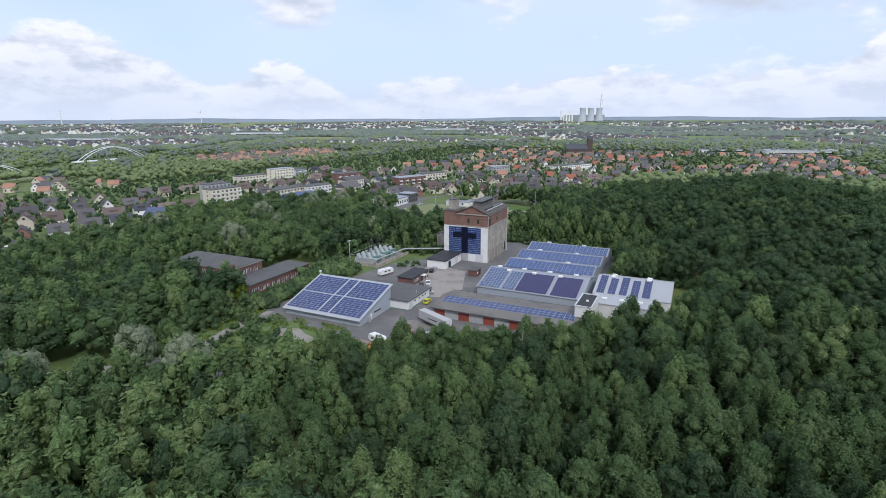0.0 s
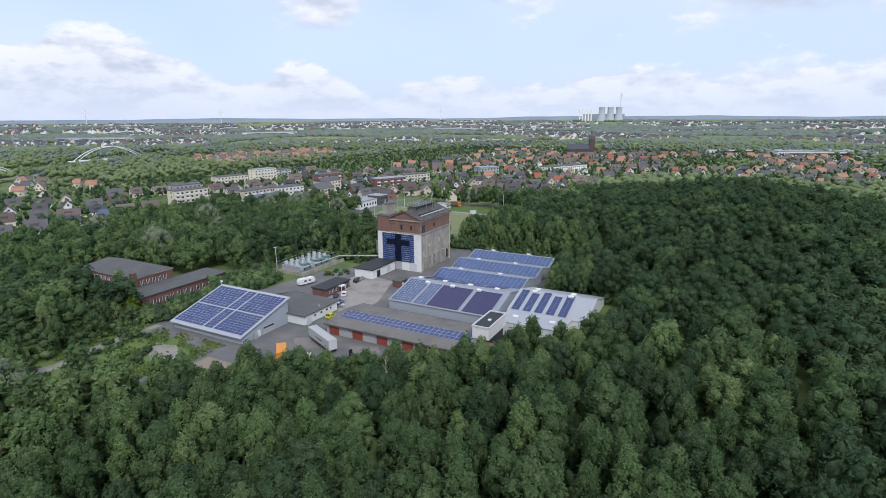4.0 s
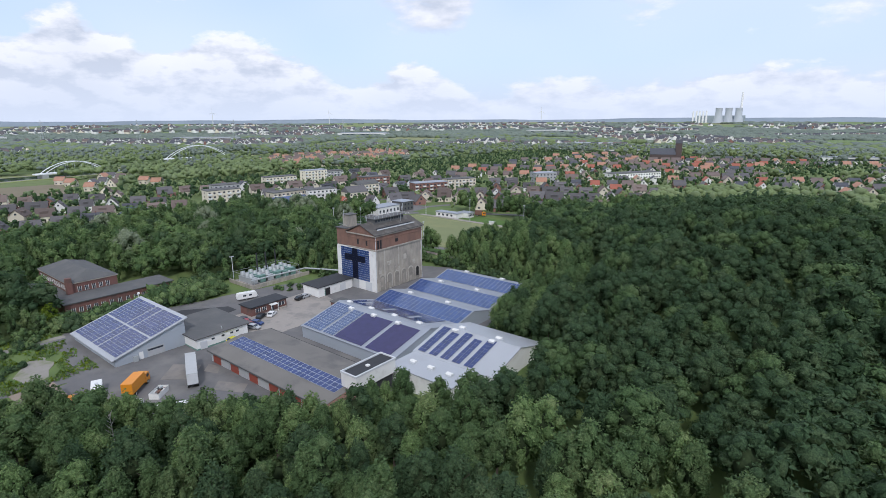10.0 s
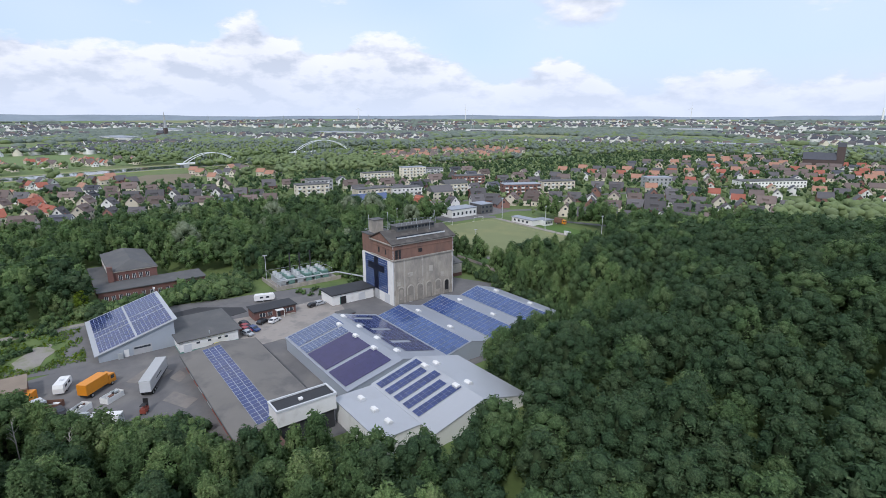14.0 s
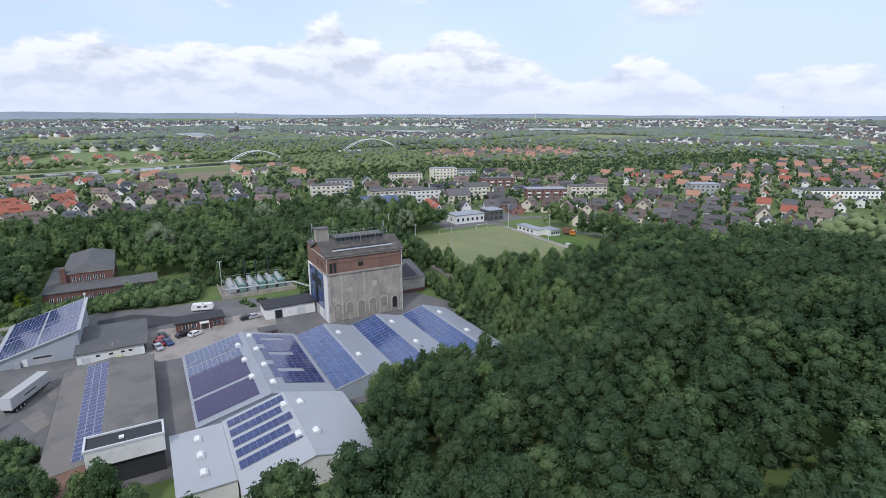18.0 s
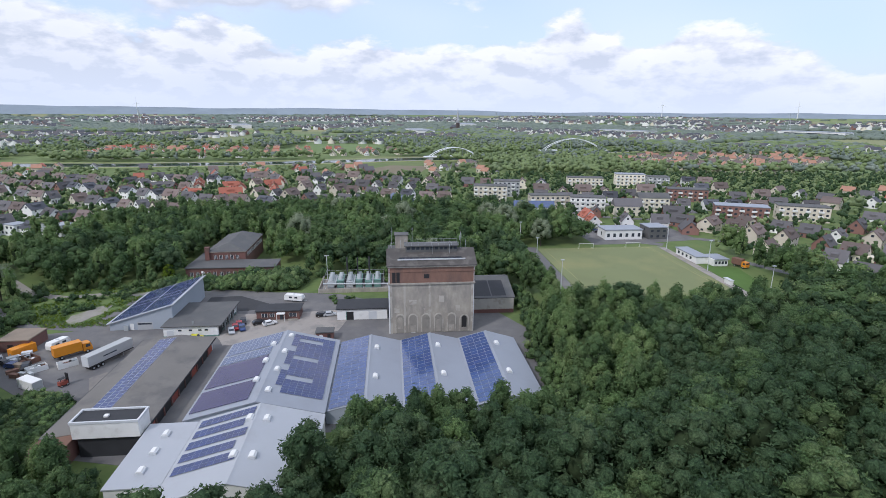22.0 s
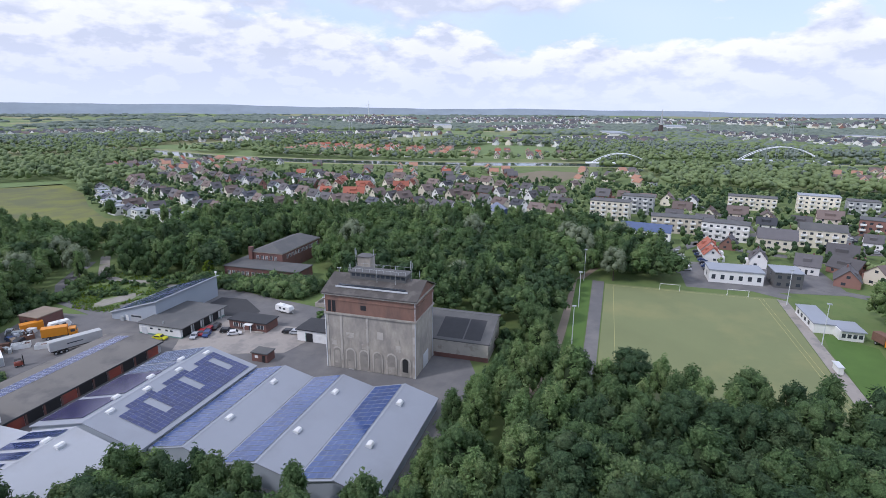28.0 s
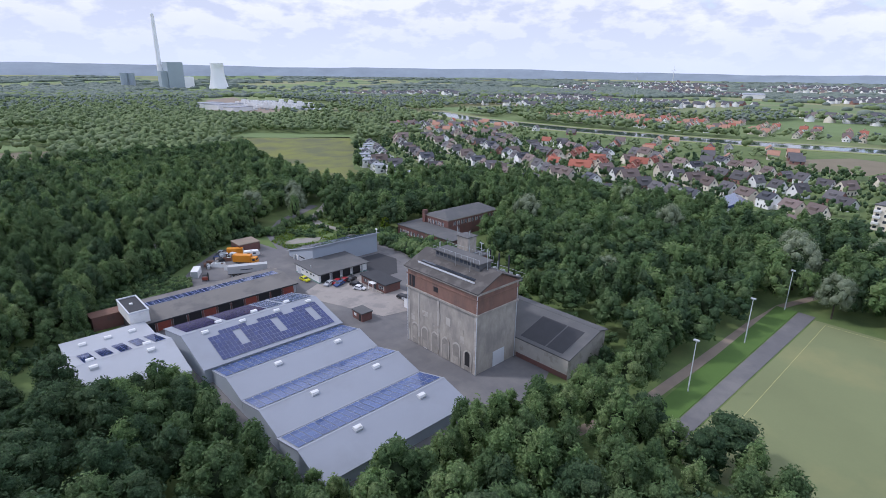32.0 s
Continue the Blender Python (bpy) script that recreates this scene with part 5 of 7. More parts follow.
def put_house(k, x, y, a, s=1.0):
    f = (x * 7.31 + y * 3.17) % 1.0
    m = pose(x, y, 0, 0, 0, a) @ Matrix.Diagonal((0.76 + 0.28 * f, 0.80 + 0.18 * ((f * 7) % 1.0), 0.80 + 0.24 * ((f * 13) % 1.0), 1))
    if k not in PROTO:
        wl, rf, w, l, h, r, lab = SPEC[k]
        PROTO[k] = house_proto(WALLS[wl], ROOFS[rf], w, l, h, r, lab)
        PROTO[k].matrix_basis = m
    else:
        copy_thing(PROTO[k], pose(0, 0, 0)).matrix_basis = m


def block(name, x, y, a, l, w, storeys, wall, roof, label, balconies=False, pitched=0.0):
    """A block of flats or a large building with rows of windows."""
    top = thing(name, label, "building", pose(x, y, 0, 0, 0, a))
    h = storeys * 2.9 + 0.4
    part("wall", bm_box(-l / 2, l / 2, -w / 2, w / 2, 0, h), wall, top)
    if pitched:
        bm = bmesh.new()
        prism(bm, [(-l / 2 - 0.4, -w / 2 - 0.4, h), (-l / 2 - 0.4, w / 2 + 0.4, h), (-l / 2 - 0.4, 0, h + pitched)], (l + 0.8, 0, 0))
        part("roof", bm, roof, top)
    else:
        part("roof", bm_box(-l / 2 - 0.3, l / 2 + 0.3, -w / 2 - 0.3, w / 2 + 0.3, h, h + 0.35), roof, top)
    n = max(2, int(l / 3.2))
    for z in range(storeys):
        for i in range(n):
            xx = -l / 2 + (i + 0.5) * l / n
            for s in (-1, 1):
                face_window(top, xx, s * (w / 2 + 0.02), 1.0 + 2.9 * z, 0, 1.3)
            if balconies and i % 2 == 0 and z:
                part("balcony", bm_box(xx - 1.4, xx + 1.4, -w / 2 - 1.3, -w / 2 - 0.05, 2.9 * z + 0.2, 2.9 * z + 1.2), white_paint_m, top)
        for s in (-1, 1):
            face_window(top, s * (l / 2 + 0.02), 0, 1.0 + 2.9 * z, 90)
    return top


# named buildings, set out from the works outwards
gh = block("service_hall", -199, 336, 90, 20, 11, 1, white_paint_m, hall_roof_m, "low white service hall with large glazed gates")
gh.matrix_basis = pose(-199, 336.5, 0, 0, 0, 90) @ Matrix.Diagonal((1, 1, 1.5, 1))
block("dark_office", -198.5, 355, 90, 10, 11, 2, slate_m, hall_roof_m, "dark grey two-storey office cube")
put_house(2, -230, 333, 0)
put_house(2, -238, 333, 0)
block("long_white_house", -262, 306, 80, 25, 11, 2, WALLS[0], pv_faded_m, "white two-storey house with solar panels on its roof", pitched=3.5)
block("flats", -280, 348, 75, 23, 12, 3, WALLS[0], slate_m, "white block of flats with balconies", True)
block("flats", -276, 392, 80, 20, 12, 3, WALLS[1], slate_m, "cream block of flats with a mansard roof", True, 3.0)
block("flats", -262, 368, 80, 17, 12, 2, WALLS[1], ROOFS[0], "cream house with a dark mansard roof", False, 4.5)
block("flats", -385, 384, 78, 30, 12, 3, WALLS[1], slate_m, "cream flat-roofed block of flats", True)
block("flats", -384, 424, 78, 24, 12, 4, WALLS[1], hall_roof_m, "cream flat-roofed block of flats", True)
block("flats", -388, 452, 78, 18, 12, 3, grey_wall_m, slate_m, "grey flat-roofed block of flats", True)
block("flats", -290, 324, 86, 27, 11, 3, WALLS[2], slate_m, "grey-brown block of flats with balconies", True)
block("flats", -318, 288, 80, 24, 12, 4, WALLS[1], slate_m, "pale yellow block of flats with balconies", True)
block("flats", -312, 437, 70, 28, 12, 3, WALLS[3], slate_m, "brick block of flats with white balconies", True)
block("flats", -240, 432, 65, 30, 12, 3, WALLS[3], hall_roof_m, "brick and white block of flats", True)
block("flats", -236, 470, 65, 28, 12, 3, WALLS[2], slate_m, "sand-coloured block of flats with balconies", True)
block("flats", -345, 306, 80, 20, 12, 4, grey_wall_m, slate_m, "grey-brown block of flats", True)
block("pv_hall_house", -292, 222, 25, 24, 12, 2, WALLS[0], pv_faded_m, "white hall with solar panels on a pitched roof", False, 3.5)
block("white_manor", -262, 120, 60, 20, 9, 2, WALLS[0], ROOFS[0], "large white house with a dark roof", False, 4.0)
block("pv_low_hall", -236, 82, 30, 22, 11, 1, grey_wall_m, pv_faded_m, "low grey hall with panels on its roof", False, 1.5)
block("white_cube", -238, 62, 30, 5, 5, 3, white_paint_m, white_roof_m, "narrow white cube tower")
block("school", -140, 640, 60, 60, 16, 2, WALLS[0], slate_m, "long white school building")
block("office", -200, 560, 55, 22, 14, 3, grey_wall_m, hall_roof_m, "white and glass office block")

def row_x(y):
    """The line of the last street before the meadow."""
    return float(np.interp(y, [-112, -62, -16, 44, 70], [-300, -258, -229, -222, -262]))


# new white houses at the edge of the meadow
first = None
for k in range(13):
    y = -108 + 148 * k / 12
    x = row_x(y) - 3 + 2 * math.sin(3 * k)
    if k in (0, 4, 8, 11):
        put_house(6, x, y, 62)
        continue
    m = pose(x, y, 0, 0, 0, 66 + 4 * math.sin(k))
    if first is None:
        first = thing("modern_house", "white cubic new house with a flat roof", "house", m, "new houses")
        part("lower_storey", bm_box(-5.5, 5.5, -4.5, 4.5, 0, 3.0), white_paint_m, first)
        part("upper_storey", bm_box(-3.0, 5.5, -4.5, 3.0, 3.0, 5.8), white_paint_m, first)
        part("roof", bm_box(-3.2, 5.7, -4.7, 3.2, 5.8, 6.1), hall_roof_m, first)
        part("terrace", bm_box(-5.4, -3.02, -4.4, 4.4, 3.0, 3.2), hall_roof_m, first)
        for x_, y_, z_, a_ in ((-4, -4.52, 0.9, 0), (-1, -4.52, 0.9, 0), (3, -4.52, 0.9, 0), (0, -4.52, 3.8, 0), (3.4, -4.52, 3.8, 0), (5.52, 0, 0.9, 90), (5.52, -2, 3.8, 90), (-3.02, 0, 3.8, 90), (-5.52, 1, 0.9, 90)):
            face_window(first, x_, y_, z_, a_, 1.4)
    else:
        copy_thing(first, m)

rng = random.Random(7)


def hsh(x, y):
    return 0.5 + 0.5 * math.sin(x * 0.0131 + 1.7 * math.sin(y * 0.0093)) * math.cos(y * 0.0117 - 1.3 * math.sin(x * 0.0071))


TAKEN = [(-199, 337, 20), (-198, 356, 13), (-181, 378, 12), (-148, 366, 14), (-58, 558, 24), (-85, 558, 20), (-28, 560, 20), (-240, 542, 22), (5, 715, 26), (-234, 333, 14), (-262, 306, 20), (-280, 348, 16), (-276, 388, 22), (-262, 368, 14), (-385, 384, 22), (-384, 420, 24), (-388, 452, 16), (-290, 324, 18), (-318, 288, 20), (-312, 437, 22), (-240, 432, 22), (-236, 470, 22), (-345, 300, 22), (-292, 222, 20), (-262, 120, 16), (-236, 82, 18), (-140, 640, 40), (-200, 560, 20)]


def free(x, y, r=11):
    return all((x - a) ** 2 + (y - b) ** 2 > (c + r * 0.5) ** 2 for a, b, c in TAKEN)


def settlement(x0, x1, y0, y1, step, turn, kinds, inside, fill=0.85):
    """House plots along streets that run at one angle."""
    spots = []
    ca, sa = math.cos(radians(turn)), math.sin(radians(turn))
    cx, cy = (x0 + x1) / 2, (y0 + y1) / 2
    reach = math.hypot(x1 - x0, y1 - y0) / 2
    n = int(reach / step) + 1
    for i in range(-n, n + 1):
        for j in range(-n, n + 1):
            u = i * step + rng.uniform(-1.5, 1.5)
            v = j * step * 1.25 + (4.5 if j % 2 else -4.5)
            x, y = cx + u * ca - v * sa, cy + u * sa + v * ca
            if not (x0 < x < x1 and y0 < y < y1) or rng.random() > fill or not inside(x, y) or not free(x, y):
                continue
            spots.append((x, y, turn + rng.choice((0, 0, 90)) + rng.uniform(-5, 5), rng.choice(kinds)))
            TAKEN.append((x, y, 7))
    return spots


NEAR = settlement(-450, -235, -130, 262, 15, 62, (0, 1, 3, 5, 0, 6), lambda x, y: x < row_x(y) - 12 and not (y > 70 and x > -262) and not (-400 < x < -345 and 55 < y < 145))
NEAR += settlement(-405, -340, 50, 150, 13, 15, (2, 7, 2, 7), lambda x, y: True, 0.95)
NEAR += settlement(-400, -205, 280, 500, 16, 75, (0, 1, 3, 5, 6), lambda x, y: x < -285 or y > 318, 0.85)
NEAR += settlement(-230, -60, 372, 520, 14, 35, (0, 3, 5, 3, 1, 0), lambda x, y: y - 372 > max(0, (x + 145) * 0.25), 0.9)
put = 0
FARH = []
for x, y, a, k in NEAR:
    if put < 262:
        put_house(k, x, y, a)
        put += 1
    else:
        FARH.append((x, y, a, k))
FARH += settlement(-330, 160, 520, 930, 15.5, 30, (1, 4, 0, 2, 5, 0, 6, 3, 4), lambda x, y: hsh(x, y) > 0.16, 0.85)
FARH += settlement(-860, -690, -240, 240, 19, 10, (4, 4, 2, 1), lambda x, y: x > -865 + 0.2 * max(0, y) and x < -688 - 0.25 * max(0, y - 60), 0.85)
FARH += settlement(-710, -480, 490, 800, 19, 75, (4, 1, 4, 5), lambda x, y: abs((x + 595) * 0.55 + (y - 640) * 0.45) < 75, 0.85)
FARH += settlement(-560, -400, -250, 240, 20, 20, (3, 0, 2, 4, 1), lambda x, y: hsh(x, y) > 0.45 and x > -585, 0.75)
FARH += settlement(-600, -480, 250, 330, 20, 40, (0, 4, 1), lambda x, y: x > -590, 0.6)
FARH += settlement(-520, -380, -420, -180, 22, 40, (4, 2, 1), lambda x, y: hsh(x, y) > 0.6, 0.6)
FARH += settlement(-1000, -860, -420, -60, 22, 30, (4, 2, 4), lambda x, y: hsh(x, y) > 0.4, 0.7)
FAR_FROM = len(FARH)


def far_town(x0, x1, y0, y1, step, cut, seed):
    r = np.random.RandomState(seed)
    X, Y = np.meshgrid(np.arange(x0, x1, step), np.arange(y0, y1, step))
    X, Y = (X + r.uniform(-0.4, 0.4, X.shape) * step).ravel(), (Y + r.uniform(-0.4, 0.4, Y.shape) * step).ravel()
    h = 0.5 + 0.5 * np.sin(X * 0.0059 + 1.7 * np.sin(Y * 0.0042)) * np.cos(Y * 0.0053 - 1.3 * np.sin(X * 0.0032))
    far = np.hypot(X, Y)
    ok = (h > cut) & (far > 1000) & (far < 4200) & (r.uniform(size=X.shape) < np.where(far > 2200, 0.45, 0.7))
    return [(x, y, a, k) for x, y, a, k in zip(X[ok], Y[ok], r.uniform(0, 180, ok.sum()), r.choice([0, 6, 6, 0, 0, 6, 1, 3], ok.sum()))]


FARH += far_town(-2300, -760, -1100, 1800, 30, 0.56, 5)
FARH += far_town(-760, 300, 1000, 2300, 30, 0.56, 6)
FARH += far_town(-3900, -2300, -1500, 2600, 48, 0.50, 7)
FARH += far_town(-2300, 700, 1900, 3900, 50, 0.52, 8)


def far_houses():
    """All houses beyond the near streets, in one mesh with walls, roofs and window faces."""
    V, T, M = [], [], []
    for num, (x, y, a, k) in enumerate(FARH):
        wl, rf, w, l, h, r, _ = SPEC[k]
        s = 0.85 + (0.0 if num < FAR_FROM else 0.45 if math.hypot(x, y) < 2300 else 1.1)
        w, l, h, r = w * s, l * s, h * s, r * s
        a_, b_, o = l / 2, w / 2, 0.45
        z0 = float(land_height(x, y))
        kz = r / b_
        pts = [(-a_, -b_, 0), (a_, -b_, 0), (a_, b_, 0), (-a_, b_, 0), (-a_, -b_, h), (a_, -b_, h), (a_, b_, h), (-a_, b_, h), (-a_, 0, h + r), (a_, 0, h + r)]
        tri = [(0, 1, 5), (0, 5, 4), (1, 2, 6), (1, 6, 5), (2, 3, 7), (2, 7, 6), (3, 0, 4), (3, 4, 7), (4, 8, 7), (5, 6, 9)]
        mi = [wl] * len(tri)
        n = len(pts)
        pts += [(-a_ - o, -b_ - o, h - o * kz + 0.25), (a_ + o, -b_ - o, h - o * kz + 0.25), (a_ + o, 0, h + r + 0.25), (-a_ - o, 0, h + r + 0.25), (a_ + o, b_ + o, h - o * kz + 0.25), (-a_ - o, b_ + o, h - o * kz + 0.25)]
        tri += [(n, n + 1, n + 2), (n, n + 2, n + 3), (n + 3, n + 2, n + 4), (n + 3, n + 4, n + 5)]
        mi += [4 + rf] * 4
        for s_ in (-1, 1) if num < FAR_FROM else ():
            for z in ([1.0, 3.7] if h > 5 else [1.0]):
                for xx in (-a_ * 0.55, a_ * 0.45):
                    n = len(pts)
                    pts += [(xx - 0.6, s_ * (b_ + 0.04), z), (xx + 0.6, s_ * (b_ + 0.04), z), (xx + 0.6, s_ * (b_ + 0.04), z + 1.3), (xx - 0.6, s_ * (b_ + 0.04), z + 1.3)]
                    tri += [(n, n + 1, n + 2), (n, n + 2, n + 3)]
                    mi += [9, 9]
            for yy, z in ((-b_ * 0.4, 1.0), (b_ * 0.4, 1.0), (0, h + 0.5)):
                n = len(pts)
                pts += [(s_ * (a_ + 0.04), yy - 0.6, z), (s_ * (a_ + 0.04), yy + 0.6, z), (s_ * (a_ + 0.04), yy + 0.6, z + 1.3), (s_ * (a_ + 0.04), yy - 0.6, z + 1.3)]
                tri += [(n, n + 1, n + 2), (n, n + 2, n + 3)]
                mi += [9, 9]
        ca, sa = math.cos(radians(a)), math.sin(radians(a))
        P = np.array(pts)
        P = np.stack([P[:, 0] * ca - P[:, 1] * sa + x, P[:, 0] * sa + P[:, 1] * ca + y, P[:, 2] + z0], 1)
        T.append(np.array(tri) + far_houses.count)
        far_houses.count += len(P)
        V.append(P)
        M += mi
    me = raw_mesh("far_houses", np.concatenate(V), np.concatenate(T), WALLS + ROOFS + [glass_m], M)
    tagged(new("far_houses", me), "many gabled houses of the town in the distance", "houses", kind="stuff")


far_houses.count = 0
far_houses()

# streets, car parks
for name, pts, w in (("street", [(-181, 352), (-205, 318), (-240, 318), (-262, 330), (-300, 372), (-345, 430)], 6), ("street", [(-240, 318), (-250, 250), (-300, 160), (-330, 60), (-330, -60)], 5), ("street", [(-205, 352), (-190, 380), (-170, 420), (-130, 470), (-90, 520)], 5.5), ("street", [(-262, 330), (-235, 400), (-215, 450), (-190, 520), (-160, 640)], 6), ("street", [(-400, 90), (-330, 60), (-285, 20)], 5), ("street", [(-300, 372), (-350, 360), (-420, 340)], 6), ("street", [(-150, 372), (-120, 385), (-80, 400)], 4.5)):
    strip(name, pts, w, 0.07, asphalt_m, "grey asphalt street between houses", "street")
sheet("forecourt", [(-224, 317), (-184, 317), (-184, 332), (-190, 376), (-224, 376)], 0.04, asphalt_m, "grey asphalt forecourt of the service hall", "forecourt")
sheet("car_park", [(-262, 400), (-330, 400), (-335, 424), (-262, 420)], 0.06, asphalt_m, "grey car park between blocks of flats", "car park")
for k in range(22):
    CARS[("black", "silver", "white", "blue", "red")[k % 5]].append((-266 - (k % 11) * 5.6, 405 + 8 * (k // 11), 80 + (k % 3) * 3))
for k in range(14):
    CARS[("silver", "black", "white", "blue")[k % 4]].append((-208 - k * 2.6, 320 + (k % 2) * 9, 93))
lay_cars()

# ---- canal and its bridges ----
CANAL = [(-660, -420), (-605, -260), (-598, -90), (-615, 60), (-640, 160), (-665, 240), (-672, 320), (-705, 400), (-760, 500), (-850, 680), (-960, 860), (-1100, 1100)]
bank_m = material("dry_bank_grass", (0.24, 0.28, 0.10), 0.95, scale=0.1, var=0.2, fine=0.8)
strip("canal", CANAL, 34, 0.15, water_m, "calm grey-green canal", "canal")
for side in (-1, 1):
    strip("canal_bank", [(x + side * 26, y) for x, y in CANAL], 15, 0.35, bank_m, "bright mown grass bank of the canal", "bank")
    strip("towpath", [(x + side * 22, y) for x, y in CANAL], 5, 0.45, gravel_m, "pale gravel towpath on the canal bank", "path")


bridge_m = material("white_steel_paint", (0.82, 0.84, 0.86), 0.5, scale=0.3, var=0.05, bump=0)


def arch_bridge(cx, cy, turn, span, rise, label):
    top = thing("arch_bridge", label, "bridge", pose(cx, cy, 0, 0, 0, turn), "canal bridges")
    part("deck", bm_box(-span / 2 - 8, span / 2 + 8, -5, 5, 4.4, 5.6), bridge_m, top)
    for s in (-1, 1):
        bm = bmesh.new()
        n = 18
        pt = [Vector((span * (k / n - 0.5), s * 4.6, 5.4 + rise * (1 - (2 * k / n - 1) ** 2))) for k in range(n + 1)]
        for p, q in zip(pt, pt[1:]):
            tube(bm, p, q, 0.45, n=6)
        part("arch_rib", bm, bridge_m, top)
        for k in range(2, n - 1, 2):
            bm = bmesh.new()
            tube(bm, pt[k], (pt[k].x, pt[k].y, 5.5), 0.12, n=5)
            part("hanger", bm, steel_m, top)
        part("abutment", bm_box(s * span / 2 - 3, s * span / 2 + 3, -5.5, 5.5, -1, 4.6), grey_wall_m, top)
    return top


arch_bridge(-655, 300, 102, 66, 11, "white steel arch bridge over the canal")
arch_bridge(-760, 500, 92, 96, 17, "large white steel arch bridge over the canal")

# ---- power stations, pylons, wind turbines, church ----


def cooling_tower(cx, cy, h, r, paint):
    bm = bmesh.new()
    n, rows = 28, 9
    ring = []
    for j in range(rows + 1):
        t = j / rows
        rr = r * (0.62 + 0.38 * abs(1 - t / 0.78) ** 1.6 if t < 0.78 else 0.62 + 0.06 * ((t - 0.78) / 0.22))
        ring.append([bm.verts.new((rr * math.cos(2 * math.pi * k / n), rr * math.sin(2 * math.pi * k / n), h * t)) for k in range(n)])
    for a, b in zip(ring, ring[1:]):
        for k in range(n):
            bm.faces.new((a[k], a[(k + 1) % n], b[(k + 1) % n], b[k]))
    return single("cooling_tower", bm, paint, "tall pale concrete cooling tower", "cooling tower", "cooling towers", m=pose(cx, cy, float(land_height(cx, cy))))


pale_far_m = material("pale_concrete", (0.92, 0.92, 0.92), 0.8, scale=0.02, var=0.1, bump=0)
grey_far_m = material("grey_concrete", (0.50, 0.54, 0.58), 0.8, scale=0.02, var=0.1, bump=0)
boiler_m = material("boiler_cladding", (0.36, 0.42, 0.46), 0.7, scale=0.02, var=0.15, bump=0)


def chimney(cx, cy, h, r0, r1):
    bm = bmesh.new()
    tube(bm, (0, 0, 0), (0, 0, h), r0, r1, 14)
    return single("smokestack", bm, pale_far_m, "very tall slender grey smokestack", "smokestack", "smokestacks", m=pose(cx, cy, float(land_height(cx, cy))))


def at(t_az, dist):
    """A far place by its bearing to the left of +y and distance."""
    return -math.sin(radians(t_az)) * dist, math.cos(radians(t_az)) * dist


chimney(-680, -1990, 262, 10, 6)
cooling_tower(-842, -1850, 92, 37, pale_far_m)
bh = thing("boiler_house", "large grey clad boiler house of a power station", "power station")
part("main_block", bm_box(-740, -685, -1975, -1915, 0, 92), boiler_m, bh)
part("side_block", bm_box(-684, -662, -1965, -1925, 0, 60), boiler_m, bh)
part("low_block", bm_box(-775, -740.2, -1965, -1915, 0, 40), pale_far_m, bh)
for x in (-600, -575):
    bm = bmesh.new()
    tube(bm, (x, -2080, 0), (x, -2080, 52), 13, 13, 16)
    single("silo", bm, boiler_m, "grey round steel storage silo", "silo", "silos")
for k in range(3):
    x, y = at(11.3 - 0.80 * k, 4200)
    cooling_tower(x, y, 98, 33, grey_far_m)
x, y = at(9.55, 4230)
chimney(x, y, 196, 9, 6)
for k in range(5):
    x, y = at(12.3 + 0.28 * k, 4250)
    chimney(x, y, 78, 6, 5)
bx, by = at(10.8, 4330)
single("turbine_hall", bm_box(bx - 170, bx + 120, by - 30, by + 30, 0, 62), boiler_m, "long grey turbine hall of a power station", "power station")


def pylon(x, y, h):
    bm = bmesh.new()
    for a, b in ((-1, -1), (1, -1), (1, 1), (-1, 1)):
        tube(bm, (a * h * 0.09, b * h * 0.09, 0), (a * 0.4, b * 0.4, h), 0.35, 0.2, 4)
    for z in (0.62, 0.76, 0.9):
        tube(bm, (-h * 0.2 * (1.6 - z), 0, h * z), (h * 0.2 * (1.6 - z), 0, h * z), 0.3, n=4)
    for z in (0.15, 0.3, 0.45):
        w = h * 0.09 * (1 - z)
        box(bm, -w, w, -w, -w + 0.3, h * z, h * z + 0.3)
        box(bm, -w, w, w - 0.3, w, h * z, h * z + 0.3)
    return single("pylon", bm, steel_m, "lattice steel power pylon", "pylon", "pylons", m=pose(x, y, float(land_height(x, y)), 0, 0, 40))


for x, y in ((-1450, 700), (-1500, 1000), (-1700, 560), (-1250, -350), (-1400, 1350)):
    pylon(x, y, 60)
for az, d in ((49, 4300), (27.5, 4400), (60, 4400), (111, 4300)):
    x, y = at(az, d)
    top = thing("wind_turbine", "white wind turbine at rest on the horizon", "wind turbine", pose(x, y, float(land_height(x, y)), 0, 0, az), "wind turbines")
    bm = bmesh.new()
    tube(bm, (0, 0, 0), (0, 0, 85), 2.4, 1.3, 8)
    part("tower", bm, white_paint_m, top)
    for k in range(3):
        a = radians(90 + 120 * k)
        bm = bmesh.new()
        tube(bm, (0, -2.5, 85), (36 * math.cos(a), -2.5, 85 + 36 * math.sin(a)), 1.3, 0.3, 5)
        part("blade", bm, white_paint_m, top)
church_brick_m = material("dark_church_brick", (0.105, 0.08, 0.075), 0.9, scale=0.3, var=0.2)
